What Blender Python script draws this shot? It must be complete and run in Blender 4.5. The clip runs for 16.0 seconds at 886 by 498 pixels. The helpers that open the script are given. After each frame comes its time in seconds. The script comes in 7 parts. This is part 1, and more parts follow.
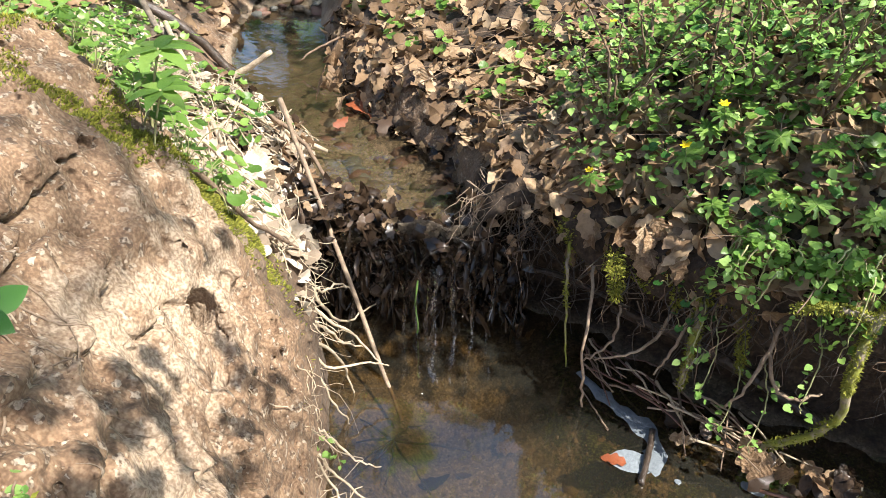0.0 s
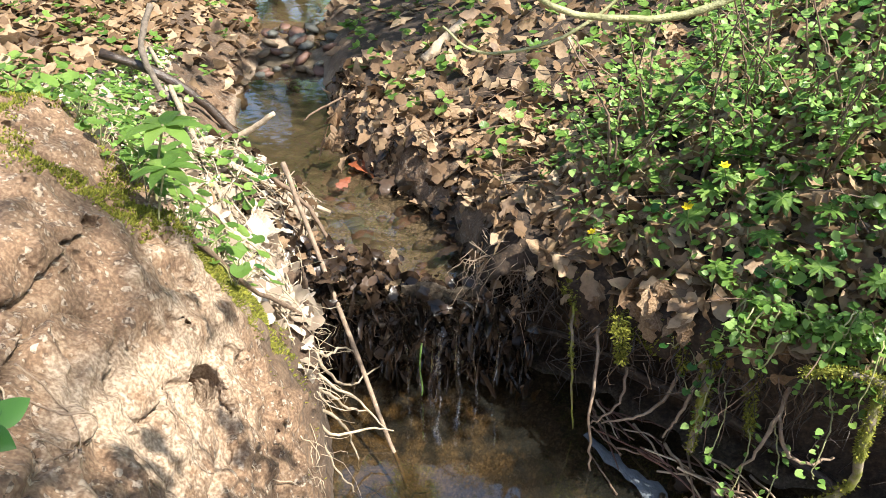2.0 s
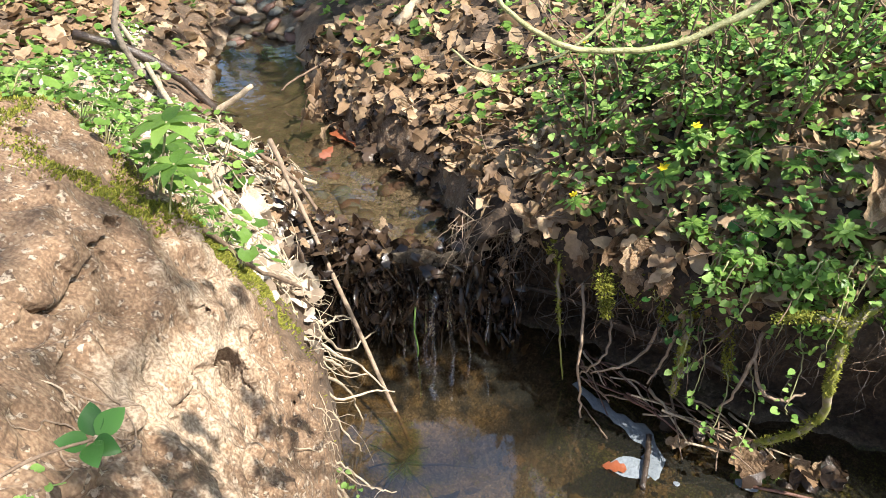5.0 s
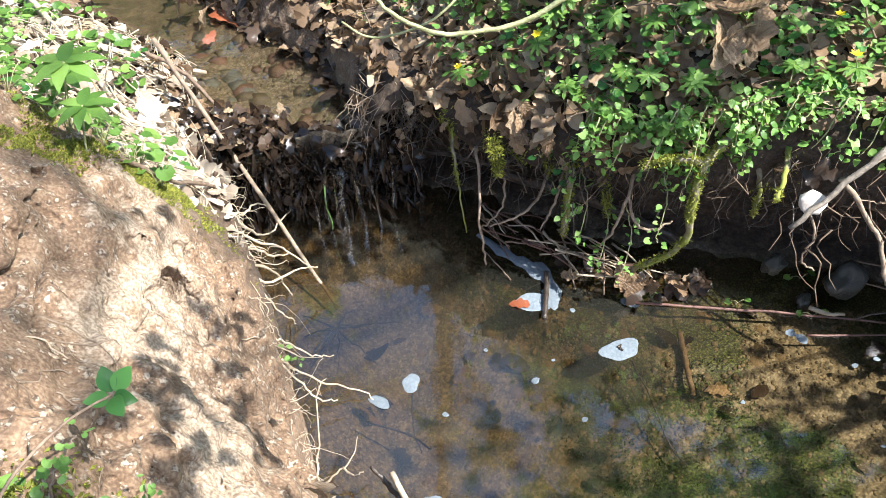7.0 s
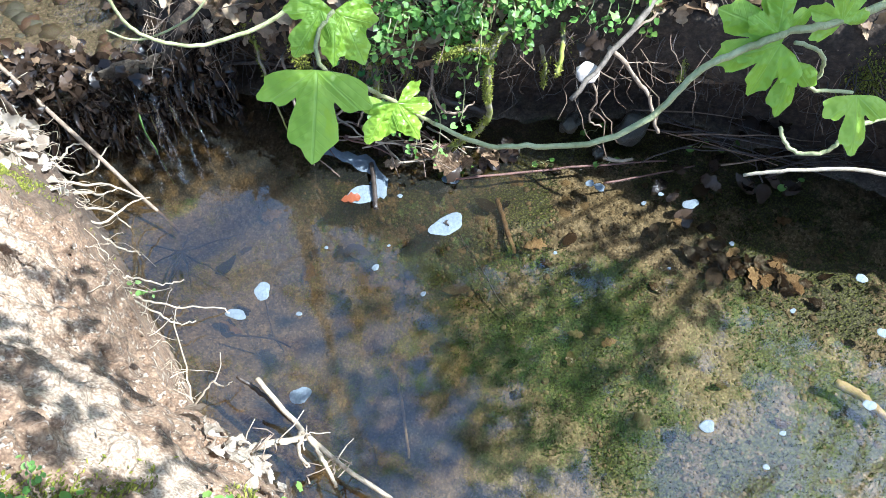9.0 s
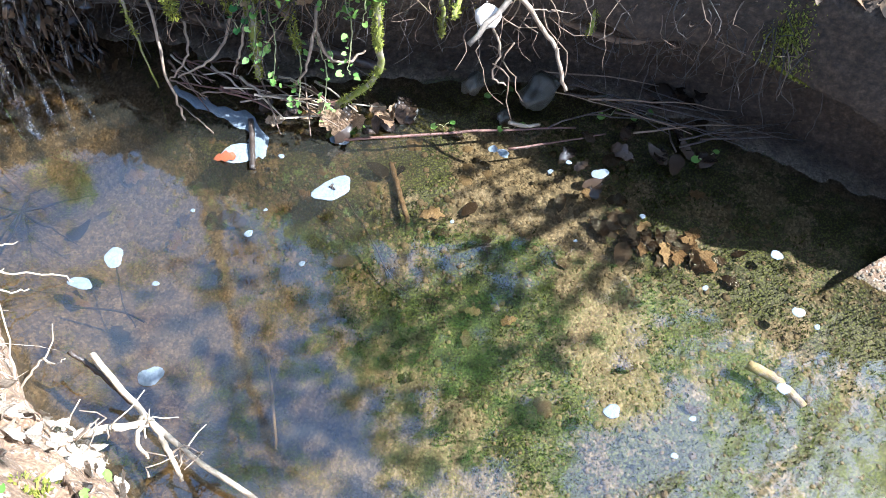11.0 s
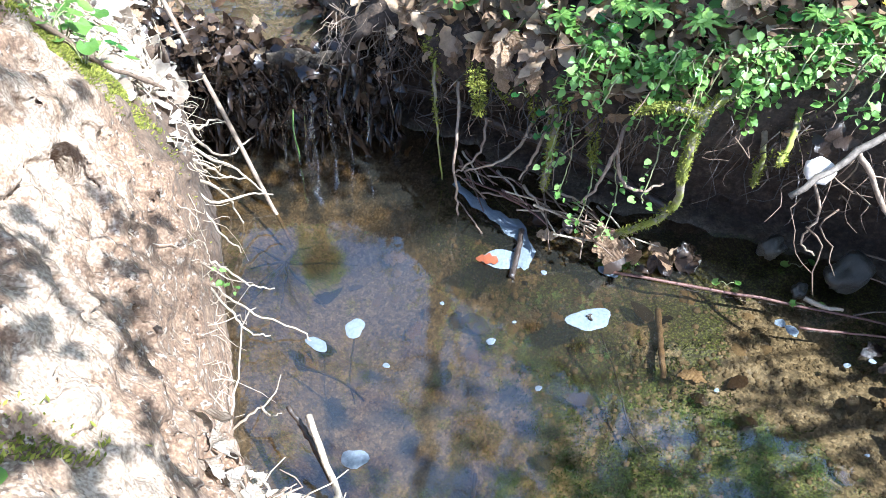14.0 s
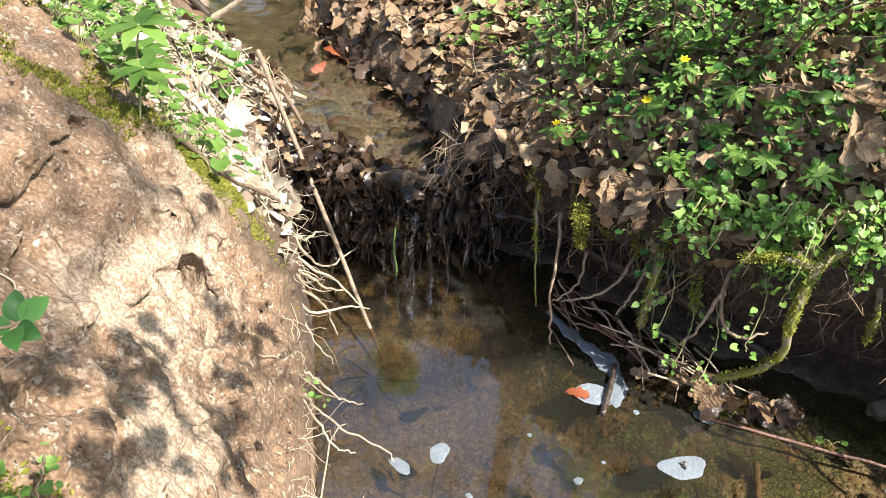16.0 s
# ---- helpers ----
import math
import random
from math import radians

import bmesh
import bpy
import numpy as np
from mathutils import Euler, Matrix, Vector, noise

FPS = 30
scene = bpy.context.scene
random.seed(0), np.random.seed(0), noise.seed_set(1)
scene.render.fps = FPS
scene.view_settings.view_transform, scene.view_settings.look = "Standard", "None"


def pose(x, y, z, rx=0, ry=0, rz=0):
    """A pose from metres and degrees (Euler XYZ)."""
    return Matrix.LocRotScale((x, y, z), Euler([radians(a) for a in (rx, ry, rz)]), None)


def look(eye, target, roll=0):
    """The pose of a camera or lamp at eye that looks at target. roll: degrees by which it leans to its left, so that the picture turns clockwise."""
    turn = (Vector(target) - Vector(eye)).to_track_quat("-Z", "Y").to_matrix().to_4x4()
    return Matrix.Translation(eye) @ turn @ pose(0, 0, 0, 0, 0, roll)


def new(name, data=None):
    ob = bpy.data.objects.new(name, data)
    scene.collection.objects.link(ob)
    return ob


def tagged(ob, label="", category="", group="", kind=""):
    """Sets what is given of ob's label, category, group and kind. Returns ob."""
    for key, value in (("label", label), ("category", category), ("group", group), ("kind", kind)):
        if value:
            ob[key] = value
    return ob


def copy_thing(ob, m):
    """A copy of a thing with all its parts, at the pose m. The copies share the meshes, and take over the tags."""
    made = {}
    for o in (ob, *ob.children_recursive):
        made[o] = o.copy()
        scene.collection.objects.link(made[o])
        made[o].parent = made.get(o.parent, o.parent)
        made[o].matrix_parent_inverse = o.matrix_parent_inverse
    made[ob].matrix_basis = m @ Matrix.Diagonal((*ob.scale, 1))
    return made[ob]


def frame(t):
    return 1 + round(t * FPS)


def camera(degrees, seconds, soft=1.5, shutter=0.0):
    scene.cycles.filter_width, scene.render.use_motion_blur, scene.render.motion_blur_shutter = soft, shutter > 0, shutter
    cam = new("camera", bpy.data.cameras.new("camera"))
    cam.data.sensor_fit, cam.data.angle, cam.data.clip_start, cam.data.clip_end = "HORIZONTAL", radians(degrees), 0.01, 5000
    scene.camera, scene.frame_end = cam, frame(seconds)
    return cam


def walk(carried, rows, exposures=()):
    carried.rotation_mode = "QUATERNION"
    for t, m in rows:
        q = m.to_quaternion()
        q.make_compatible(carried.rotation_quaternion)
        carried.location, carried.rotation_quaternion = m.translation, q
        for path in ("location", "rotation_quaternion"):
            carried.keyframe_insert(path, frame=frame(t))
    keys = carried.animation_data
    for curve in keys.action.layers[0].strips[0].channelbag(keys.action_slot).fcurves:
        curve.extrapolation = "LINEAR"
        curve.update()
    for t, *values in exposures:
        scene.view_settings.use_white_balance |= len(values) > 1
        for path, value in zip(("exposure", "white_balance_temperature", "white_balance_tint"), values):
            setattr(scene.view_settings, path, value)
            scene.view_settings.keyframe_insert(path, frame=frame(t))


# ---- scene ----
cam = camera(58.3, 16.0, soft=0.8)
PATH = [
    (0, (0.044, 0.037, 1.281), (-0.078, 1.705, 0.185), 1.0),
    (0.5, (0.041, 0.043, 1.286), (-0.078, 1.722, 0.205), 1.2),
    (1, (0.043, 0.046, 1.294), (-0.083, 1.738, 0.235), 0.6),
    (1.5, (0.042, 0.052, 1.304), (-0.091, 1.764, 0.278), 0.2),
    (2, (0.041, 0.058, 1.311), (-0.094, 1.787, 0.314), 0.1),
    (2.5, (0.044, 0.063, 1.306), (-0.085, 1.796, 0.316), 0.1),
    (3, (0.046, 0.056, 1.299), (-0.069, 1.782, 0.294), 0.2),
    (3.2, (0.046, 0.055, 1.31), (-0.069, 1.772, 0.291), 0.1),
    (5.3, (0.002, 0.003, 1.409), (-0.042, 1.652, 0.278), -2.5),
    (5.5, (0.004, -0.001, 1.424), (-0.026, 1.635, 0.274), -3.1),
    (6, (0.005, -0.013, 1.452), (0.035, 1.586, 0.251), -3.8),
    (6.5, (0.012, -0.033, 1.5), (0.116, 1.493, 0.212), -3.4),
    (7, (-0.001, -0.052, 1.566), (0.15, 1.328, 0.127), -3.9),
    (7.5, (0.01, -0.049, 1.643), (0.209, 1.204, 0.097), -3.7),
    (8, (0.032, -0.068, 1.696), (0.307, 1.079, 0.081), -2.2),
    (8.5, (0.048, -0.085, 1.751), (0.39, 0.98, 0.093), -2.3),
    (9, (0.079, -0.089, 1.746), (0.475, 0.924, 0.067), -1.9),
    (9.5, (0.119, -0.097, 1.711), (0.56, 0.893, 0.03), 0.4),
    (10, (0.158, -0.097, 1.658), (0.628, 0.876, -0.025), 2.2),
    (10.2, (0.163, -0.091, 1.633), (0.661, 0.87, -0.048), 3.6),
    (12.3, (0.192, -0.083, 1.362), (0.791, 0.915, -0.264), 8.2),
    (12.5, (0.181, -0.077, 1.354), (0.737, 0.958, -0.265), 7.5),
    (13, (0.167, -0.055, 1.352), (0.577, 1.097, -0.23), 5.2),
    (13.5, (0.135, -0.033, 1.357), (0.382, 1.241, -0.165), 3.0),
    (14, (0.119, -0.025, 1.357), (0.231, 1.346, -0.095), 1.5),
    (14.5, (0.093, -0.011, 1.356), (0.114, 1.427, -0.033), 0.9),
    (15, (0.082, -0.011, 1.366), (0.049, 1.487, 0.041), 0.0),
    (15.5, (0.071, -0.002, 1.382), (0.01, 1.537, 0.107), 0.3),
    (16, (0.07, -0.002, 1.389), (-0.006, 1.552, 0.132), 1.1),
]
# seconds, stops, kelvin, tint
EXPOSURES = [(0.0, 1.48, 6500, 10), (6.0, 1.48, 6500, 10), (6.5, 1.55, 6350, 10), (7.0, 1.7, 5900, 8), (7.5, 1.78, 5500, 6), (8.0, 1.75, 5300, 4), (9.0, 1.8, 5150, 4), (10.0, 2.07, 5150, 5),
             (12.5, 2.5, 5450, 11), (13.2, 2.3, 5200, 9), (14.5, 2.0, 5100, 8), (15.2, 1.82, 5700, 9), (16.0, 1.62, 6450, 10)]
walk(cam, [(t, look(eye, target, roll)) for t, eye, target, roll in PATH], EXPOSURES)

# ---- world and sun ----
SUN_WAY = Vector((0.51, -0.29, 0.82)).normalized()      # towards the sun
world = bpy.data.worlds.new("spring_sky")
scene.world = world
world.use_nodes = True
wn = world.node_tree
sky = wn.nodes.new("ShaderNodeTexSky")
sky.sky_type, sky.sun_disc = "NISHITA", False
sky.air_density, sky.dust_density, sky.ozone_density = 1.3, 1.6, 2.0
sky.sun_elevation = math.asin(SUN_WAY.z)
sky.sun_rotation = math.atan2(SUN_WAY.x, SUN_WAY.y)
wn.links.new(sky.outputs[0], wn.nodes["Background"].inputs[0])
wn.nodes["Background"].inputs[1].default_value = 0.112
sun_data = bpy.data.lights.new("sun", "SUN")
sun_data.energy, sun_data.angle, sun_data.color = 5.0, radians(0.53), (1.0, 0.95, 0.86)
sun = new("sun", sun_data)
sun.matrix_world = look(SUN_WAY * 20, (0, 0, 0))

# ---- plan ----
# Outline of the pool at its waterline, and of the stream above the fall.
POOL = [(-0.40, 1.64), (-0.33, 1.43), (-0.285, 1.24), (-0.25, 1.04), (-0.22, 0.89), (-0.205, 0.74), (-0.15, 0.645), (-0.095, 0.55),
        (-0.05, 0.45), (0.02, 0.32), (0.14, 0.16), (0.3, -0.05), (0.65, -0.35), (1.2, -0.8), (1.9, -0.7), (2.1, -0.1), (1.75, 0.3), (1.6, 0.52),
        (1.5, 0.70), (1.38, 0.83), (1.25, 0.94), (1.09, 1.08), (0.92, 1.17), (0.74, 1.21), (0.60, 1.25), (0.50, 1.32), (0.36, 1.43),
        (0.25, 1.54), (0.16, 1.62), (0.0, 1.665), (-0.2, 1.675)]
UPPER = [(-0.41, 1.66), (-0.44, 1.85), (-0.49, 2.08), (-0.62, 2.24), (-0.78, 2.38), (-0.90, 2.63), (-0.99, 3.0), (-1.04, 3.6),
         (-1.2, 4.1), (-1.5, 5.2), (-1.0, 5.2), (-0.86, 3.85), (-0.73, 3.3), (-0.57, 2.77), (-0.44, 2.40), (-0.25, 2.2),
         (-0.09, 2.01), (-0.03, 1.8), (0.0, 1.66)]
FALL_Y = 1.67


def outside(px, py, poly):
    """Signed distance to a closed outline, minus inside."""
    best = np.full(px.shape, 1e9)
    inside = np.zeros(px.shape, bool)
    for (ax, ay), (bx, by) in zip(poly, poly[1:] + poly[:1]):
        ex, ey = bx - ax, by - ay
        k = np.clip(((px - ax) * ex + (py - ay) * ey) / (ex * ex + ey * ey), 0, 1)
        best = np.minimum(best, (px - ax - k * ex) ** 2 + (py - ay - k * ey) ** 2)
        cross = (ay > py) != (by > py)
        inside ^= cross & (px < (bx - ax) * (py - ay) / (by - ay + 1e-12) + ax)
    return np.sqrt(best) * np.where(inside, -1, 1)


TABLE = np.random.default_rng(4).random((32, 32, 32)) * 2 - 1


def rough(x, y, z, size, shift=0.0):
    """Smooth noise from -1 to 1 with lumps of that size in metres."""
    p = [np.asarray(c, float) / size + shift + 7.3 * n for n, c in enumerate((x, y, z))]
    i = [np.floor(c).astype(int) for c in p]
    w = [c - f for c, f in zip(p, i)]
    w = [c * c * (3 - 2 * c) for c in w]
    out = 0.0
    for a in (0, 1):
        for b in (0, 1):
            for c in (0, 1):
                k = (w[0] if a else 1 - w[0]) * (w[1] if b else 1 - w[1]) * (w[2] if c else 1 - w[2])
                out = out + k * TABLE[(i[0] + a) % 32, (i[1] + b) % 32, (i[2] + c) % 32]
    return out


def ramp(v, xs, ys):
    return np.interp(v, xs, ys)


def smooth(v, a, b):
    k = np.clip((v - a) / (b - a), 0, 1)
    return k * k * (3 - 2 * k)


def left_side(px, py):
    """1 on the bare bank's side of the water, 0 on the wooded side."""
    mid = ramp(py, [-0.8, 0.0, 0.6, 1.0, 1.4, 1.7, 2.1, 2.5, 3.0, 3.6, 5.2], [1.5, 0.95, 0.45, 0.15, -0.05, -0.22, -0.3, -0.65, -0.78, -0.9, -1.2])
    return (px < mid) | (py < 0.35)


def top_height(px, py):
    """Height of the ground's upper surface, the two distances, and the side."""
    dp, du = outside(px, py, POOL), outside(px, py, UPPER)
    left = left_side(px, py)
    d = np.minimum(dp, du)
    # bare bank round the pool: steep face, then a rounded crest
    bare = ramp(dp, [0, 0.012, 0.05, 0.12, 0.2, 0.25, 0.31, 0.42, 0.8, 3, 40], [0, 0.19, 0.38, 0.60, 0.735, 0.785, 0.86, 0.90, 0.98, 1.15, 1.4])
    # bank beside the upper stream, on the same side
    low = 0.25 + ramp(np.minimum(d, du), [0, 0.05, 0.12, 0.3, 0.8, 3, 40], [0, 0.06, 0.13, 0.21, 0.40, 0.85, 1.2])
    k = smooth(py + 0.35 * (px + 0.4), 1.06, 1.42)
    a = bare * (1 - k) + np.minimum(low, bare + 0.02) * k
    # wooded bank: a lip over the water, then a slope
    lip = ramp(px, [-0.1, 0.15, 0.4, 0.7, 1.0, 1.6], [0.34, 0.36, 0.41, 0.47, 0.52, 0.56])
    pool_bank = lip * ramp(dp, [-0.03, 0.0, 0.03], [0.93, 0.97, 1.0]) + ramp(dp, [0, 0.1, 0.5, 1.2, 4, 40], [0, 0.06, 0.28, 0.50, 0.9, 1.2])
    up_bank = 0.25 + ramp(du, [0, 0.03, 0.08, 0.15, 0.5, 1.2, 4, 40], [0, 0.07, 0.13, 0.16, 0.28, 0.50, 0.9, 1.2])
    m = smooth(du - dp, -0.10, 0.12)
    b = up_bank * (1 - m) + pool_bank * m
    z = np.where(left, a, b)
    bed_pool = -0.03 - 0.13 * smooth(-dp, 0.0, 0.28) + 0.09 * smooth(px + 0.35 * py, 0.45, 1.1)
    bed_up = 0.245 - 0.03 * smooth(-du, 0.0, 0.12) + 0.012 * np.clip(py - 1.8, 0, 4) + 0.13 * smooth(py, 3.22, 3.62) - 0.02 * smooth(py, 2.6, 3.2)
    z = np.where(du < 0, bed_up, z)
    z = np.where((dp < 0) & (du >= 0) & (left | (dp < -0.02)), bed_pool, z)
    return z, dp, du, left


def ground_density(x, y, z, top, steep, dp, du, left):
    """Above nought inside the earth. Holds the hollow under the wooded bank's lip and the one behind the fall."""
    solid = (top - z) / steep
    deep = 0.21 * smooth(0.36 - z + 0.05 * rough(x, y, 0 * z, 0.13), 0.02, 0.12) - 0.01
    hollow = np.where(~left & (du > 0.02), dp - deep, 1.0)
    fall = np.where((du < 0.05) & (np.abs(y - FALL_Y) < 0.2) & (z < 0.21), y - FALL_Y - 0.05 * smooth(0.2 - z, 0, 0.1), 1.0)
    mud = -0.03 + 0.25 * np.clip(dp, -0.1, 0.3) - z
    hollow = np.maximum(np.minimum(hollow, fall), mud)
    return np.minimum(solid, hollow)


WHOLE = ((-1.35, 1.95), (-0.35, 3.1), (-0.24, 1.45))      # coarser sheet round the pool
FACE = ((-0.82, 0.06), (0.30, 1.36), (-0.05, 1.06))        # finer sheet on the bare bank


def surface_net(f, lo, step):
    """Vertices and quads of the surface where f crosses nought."""
    s = f > 0
    c = [s[a:s.shape[0] - 1 + a, b:s.shape[1] - 1 + b, d:s.shape[2] - 1 + d] for a in (0, 1) for b in (0, 1) for d in (0, 1)]
    n = sum(k.astype(np.int8) for k in c)
    mixed = (n > 0) & (n < 8)
    cell = np.argwhere(mixed)
    index = np.full(mixed.shape, -1, np.int64)
    index[mixed] = np.arange(len(cell))
    total, count = np.zeros((len(cell), 3)), np.zeros(len(cell))
    for axis in range(3):
        u, v = [k for k in range(3) if k != axis]
        for a in (0, 1):
            for b in (0, 1):
                p = cell.copy()
                p[:, u] += a
                p[:, v] += b
                q = p.copy()
                q[:, axis] += 1
                fp, fq = f[tuple(p.T)], f[tuple(q.T)]
                hit = (fp > 0) != (fq > 0)
                k = np.where(hit, fp / np.where(hit, fp - fq, 1), 0)
                at = p.astype(float)
                at[:, axis] += k
                total[hit] += at[hit]
                count += hit
    verts = np.array(lo) + step * total / count[:, None]
    quads = []
    for axis in range(3):
        u, v = [(1, 2), (2, 0), (0, 1)][axis]
        a = [slice(None)] * 3
        b = [slice(None)] * 3
        a[axis], b[axis] = slice(0, -1), slice(1, None)
        change = s[tuple(a)] != s[tuple(b)]
        e = np.argwhere(change)
        e = e[(e[:, u] > 0) & (e[:, v] > 0) & (e[:, u] < s.shape[u] - 1) & (e[:, v] < s.shape[v] - 1)]
        out = s[tuple(e.T)]
        corner = []
        for du_, dv_ in ((1, 1), (0, 1), (0, 0), (1, 0)):
            q = e.copy()
            q[:, u] -= du_
            q[:, v] -= dv_
            corner.append(index[tuple(q.T)])
        quad = np.stack(corner, 1)
        quad[~out] = quad[~out][:, ::-1]
        quads.append(quad)
    return verts, np.concatenate(quads)


def earth_piece(box, step, keep):
    """One block of the earth, cut to the quads whose middles keep() wants."""
    xs, ys, zs = (np.arange(a, b + step / 2, step) for a, b in box)
    gx, gy = np.meshgrid(xs, ys, indexing="ij")
    top, dp, du, left = top_height(gx, gy)
    wild = np.where((np.minimum(dp, du) > 0), 1.0, 0.35)
    top = top + wild * (0.022 * rough(gx, gy, 0 * gx, 0.22) + 0.010 * rough(gx, gy, 0 * gx, 0.07, 3.1))
    ax, ay = np.gradient(top, step)
    steep = np.minimum(np.sqrt(1 + ax ** 2 + ay ** 2), 6.0)
    f = np.empty((len(xs), len(ys), len(zs)), np.float32)
    for n, z in enumerate(zs):
        f[:, :, n] = ground_density(gx, gy, z + 0 * gx, top, steep, dp, du, left)
    near = np.argwhere(np.abs(f) < 0.05)
    px, py, pz = xs[near[:, 0]], ys[near[:, 1]], zs[near[:, 2]]
    amount = np.where((dp < 0) | (du < 0), 0.3, 1.0)[near[:, 0], near[:, 1]]
    ledge = rough(px, py, 2.0 * pz, 0.085, 5.0)
    clod = rough(px, py, pz, 0.034, 2.0)
    crumb = 0.010 * ledge * np.abs(ledge) ** 0.3 + 0.006 * rough(px, py, pz, 0.046, 9.0) + 0.012 * rough(px, py, pz, 0.2, 8.0) + 0.012 * np.abs(clod) * clod
    bare = np.where(left & (dp > -0.02), 1.0, 0.4)[near[:, 0], near[:, 1]]
    # cracks and crumbling ledges, then grit
    crack = np.clip(1 - 11 * np.abs(rough(px, py, 1.4 * pz, 0.12, 3.3)), 0, 1) * np.clip(0.5 + 2 * rough(px, py, pz, 0.3, 6.1), 0, 1)
    crumb -= bare * 0.024 * crack
    flake = rough(px, py, pz, 0.075, 1.7) + 0.5 * rough(px, py, pz, 0.03, 2.9)
    broken = np.exp(-((px + 0.33) ** 2 + (py - 0.92) ** 2 + (pz - 0.56) ** 2) / 0.02)
    crumb += bare * (0.010 * smooth(flake, 0.10, 0.15) + 0.008 * smooth(flake, 0.45, 0.5) + 0.022 * broken * rough(px, py, pz, 0.032, 7.7) + 0.0045 * rough(px, py, pz, 0.022, 6.0) * smooth(rough(px, py, pz, 0.15, 4.4), -0.3, 0.2))
    # burrows in the bare face
    for cx, cy, cz, r, h in ((-0.335, 1.0, 0.565, 0.017, 0.022), (-0.29, 0.85, 0.63, 0.012, 0.014), (-0.27, 0.72, 0.45, 0.014, 0.02), (-0.40, 0.72, 0.78, 0.012, 0.014)):
        q = np.sqrt(((px - cx) / 3.5) ** 2 + (py - cy) ** 2 + ((pz - cz) * r / h) ** 2)
        crumb -= 0.16 * np.clip(1 - q / r, 0, 1)
    f[tuple(near.T)] += (amount * crumb).astype(np.float32)
    # the deep burrow, running back into the bank
    if step < 0.006:
        cx, cy, cz, r = -0.335, 0.868, 0.610, 0.030
        sub = tuple(slice(np.searchsorted(c, a), np.searchsorted(c, b)) for c, a, b in ((xs, cx - 0.2, cx + 0.08), (ys, cy - 0.08, cy + 0.16), (zs, cz - 0.09, cz + 0.07)))
        bx, by, bz = np.meshgrid(xs[sub[0]] - cx, ys[sub[1]] - cy, zs[sub[2]] - cz, indexing="ij")
        along = -0.80 * bx + 0.52 * by - 0.30 * bz
        wide = np.sqrt(np.maximum(bx ** 2 + by ** 2 + (0.75 * bz) ** 2 - along ** 2 * 0.92, 0)) + 0.006 * rough(bx, by, bz, 0.03)
        hole = np.maximum(wide - r * np.clip(1.1 - 3.5 * along, 0.5, 1.15), along - 0.13)
        f[sub] = np.minimum(f[sub], hole)
    verts, quads = surface_net(f, [b[0] for b in box], step)
    mid = verts[quads].mean(1)
    quads = quads[keep(mid)]
    used = np.unique(quads)
    back = np.zeros(len(verts), int)
    back[used] = np.arange(len(used))
    return verts[used], back[quads]


def build_ground():
    lo, hi = np.array(FACE).T
    va, qa = earth_piece(WHOLE, 0.0105, lambda m: ~((m > lo + 0.022) & (m < hi - 0.022)).all(1))
    vb, qb = earth_piece(FACE, 0.0052, lambda m: ((m > lo + 0.012) & (m < hi - 0.012)).all(1))
    verts, quads = np.concatenate([va, vb]), np.concatenate([qa, qb + len(va)])
    mesh = bpy.data.meshes.new("ground")
    mesh.from_pydata(verts.tolist(), [], quads.tolist())
    mesh.polygons.foreach_set("use_smooth", [True] * len(mesh.polygons))
    return mesh, verts


# ---- materials ----
class Nodes:
    """Short hands for one node material."""

    def __init__(self, name):
        self.mat = bpy.data.materials.new(name)
        self.mat.use_nodes = True
        self.tree = self.mat.node_tree
        self.bsdf = self.tree.nodes["Principled BSDF"]
        self.out = self.tree.nodes["Material Output"]

    def add(self, kind, inputs=(), **props):
        n = self.tree.nodes.new(kind)
        for k, v in props.items():
            setattr(n, k, v)
        for k, v in dict(inputs).items():
            self.put(n.inputs[k], v)
        return n

    def put(self, socket, v):
        if isinstance(v, bpy.types.NodeSocket):
            self.tree.links.new(v, socket)
        else:
            socket.default_value = v

    def set(self, **inputs):
        for k, v in inputs.items():
            self.put(self.bsdf.inputs[k.replace("_", " ")], v)

    def coords(self, kind="Object"):
        return self.add("ShaderNodeTexCoord").outputs[kind]

    def noise(self, scale, detail=4.0, rough_=0.55, vector=None, out="Fac"):
        n = self.add("ShaderNodeTexNoise", {"Scale": scale, "Detail": detail, "Roughness": rough_})
        self.put(n.inputs["Vector"], vector if vector is not None else self.coords())
        return n.outputs[out]

    def colors(self, fac, *stops):
        n = self.add("ShaderNodeValToRGB", {"Fac": fac})
        e = n.color_ramp.elements
        while len(e) < len(stops):
            e.new(0.5)
        for k, (p, c) in zip(e, stops):
            k.position, k.color = p, (*c, 1)
        return n.outputs[0]

    def mix(self, fac, a, b, blend="MIX"):
        n = self.add("ShaderNodeMix", data_type="RGBA", blend_type=blend)
        self.put(n.inputs[0], fac)
        for s, v in ((n.inputs[6], a), (n.inputs[7], b)):
            self.put(s, (*v, 1) if isinstance(v, tuple) and len(v) == 3 else v)
        return n.outputs[2]

    def math(self, op, a, b=0.0, clamp=False):
        n = self.add("ShaderNodeMath", operation=op, use_clamp=clamp)
        self.put(n.inputs[0], a)
        self.put(n.inputs[1], b)
        return n.outputs[0]

    def bump(self, height, strength=0.5, distance=0.005, after=None):
        n = self.add("ShaderNodeBump", {"Height": height, "Strength": strength, "Distance": distance})
        if after is not None:
            self.put(n.inputs["Normal"], after)
        return n.outputs[0]


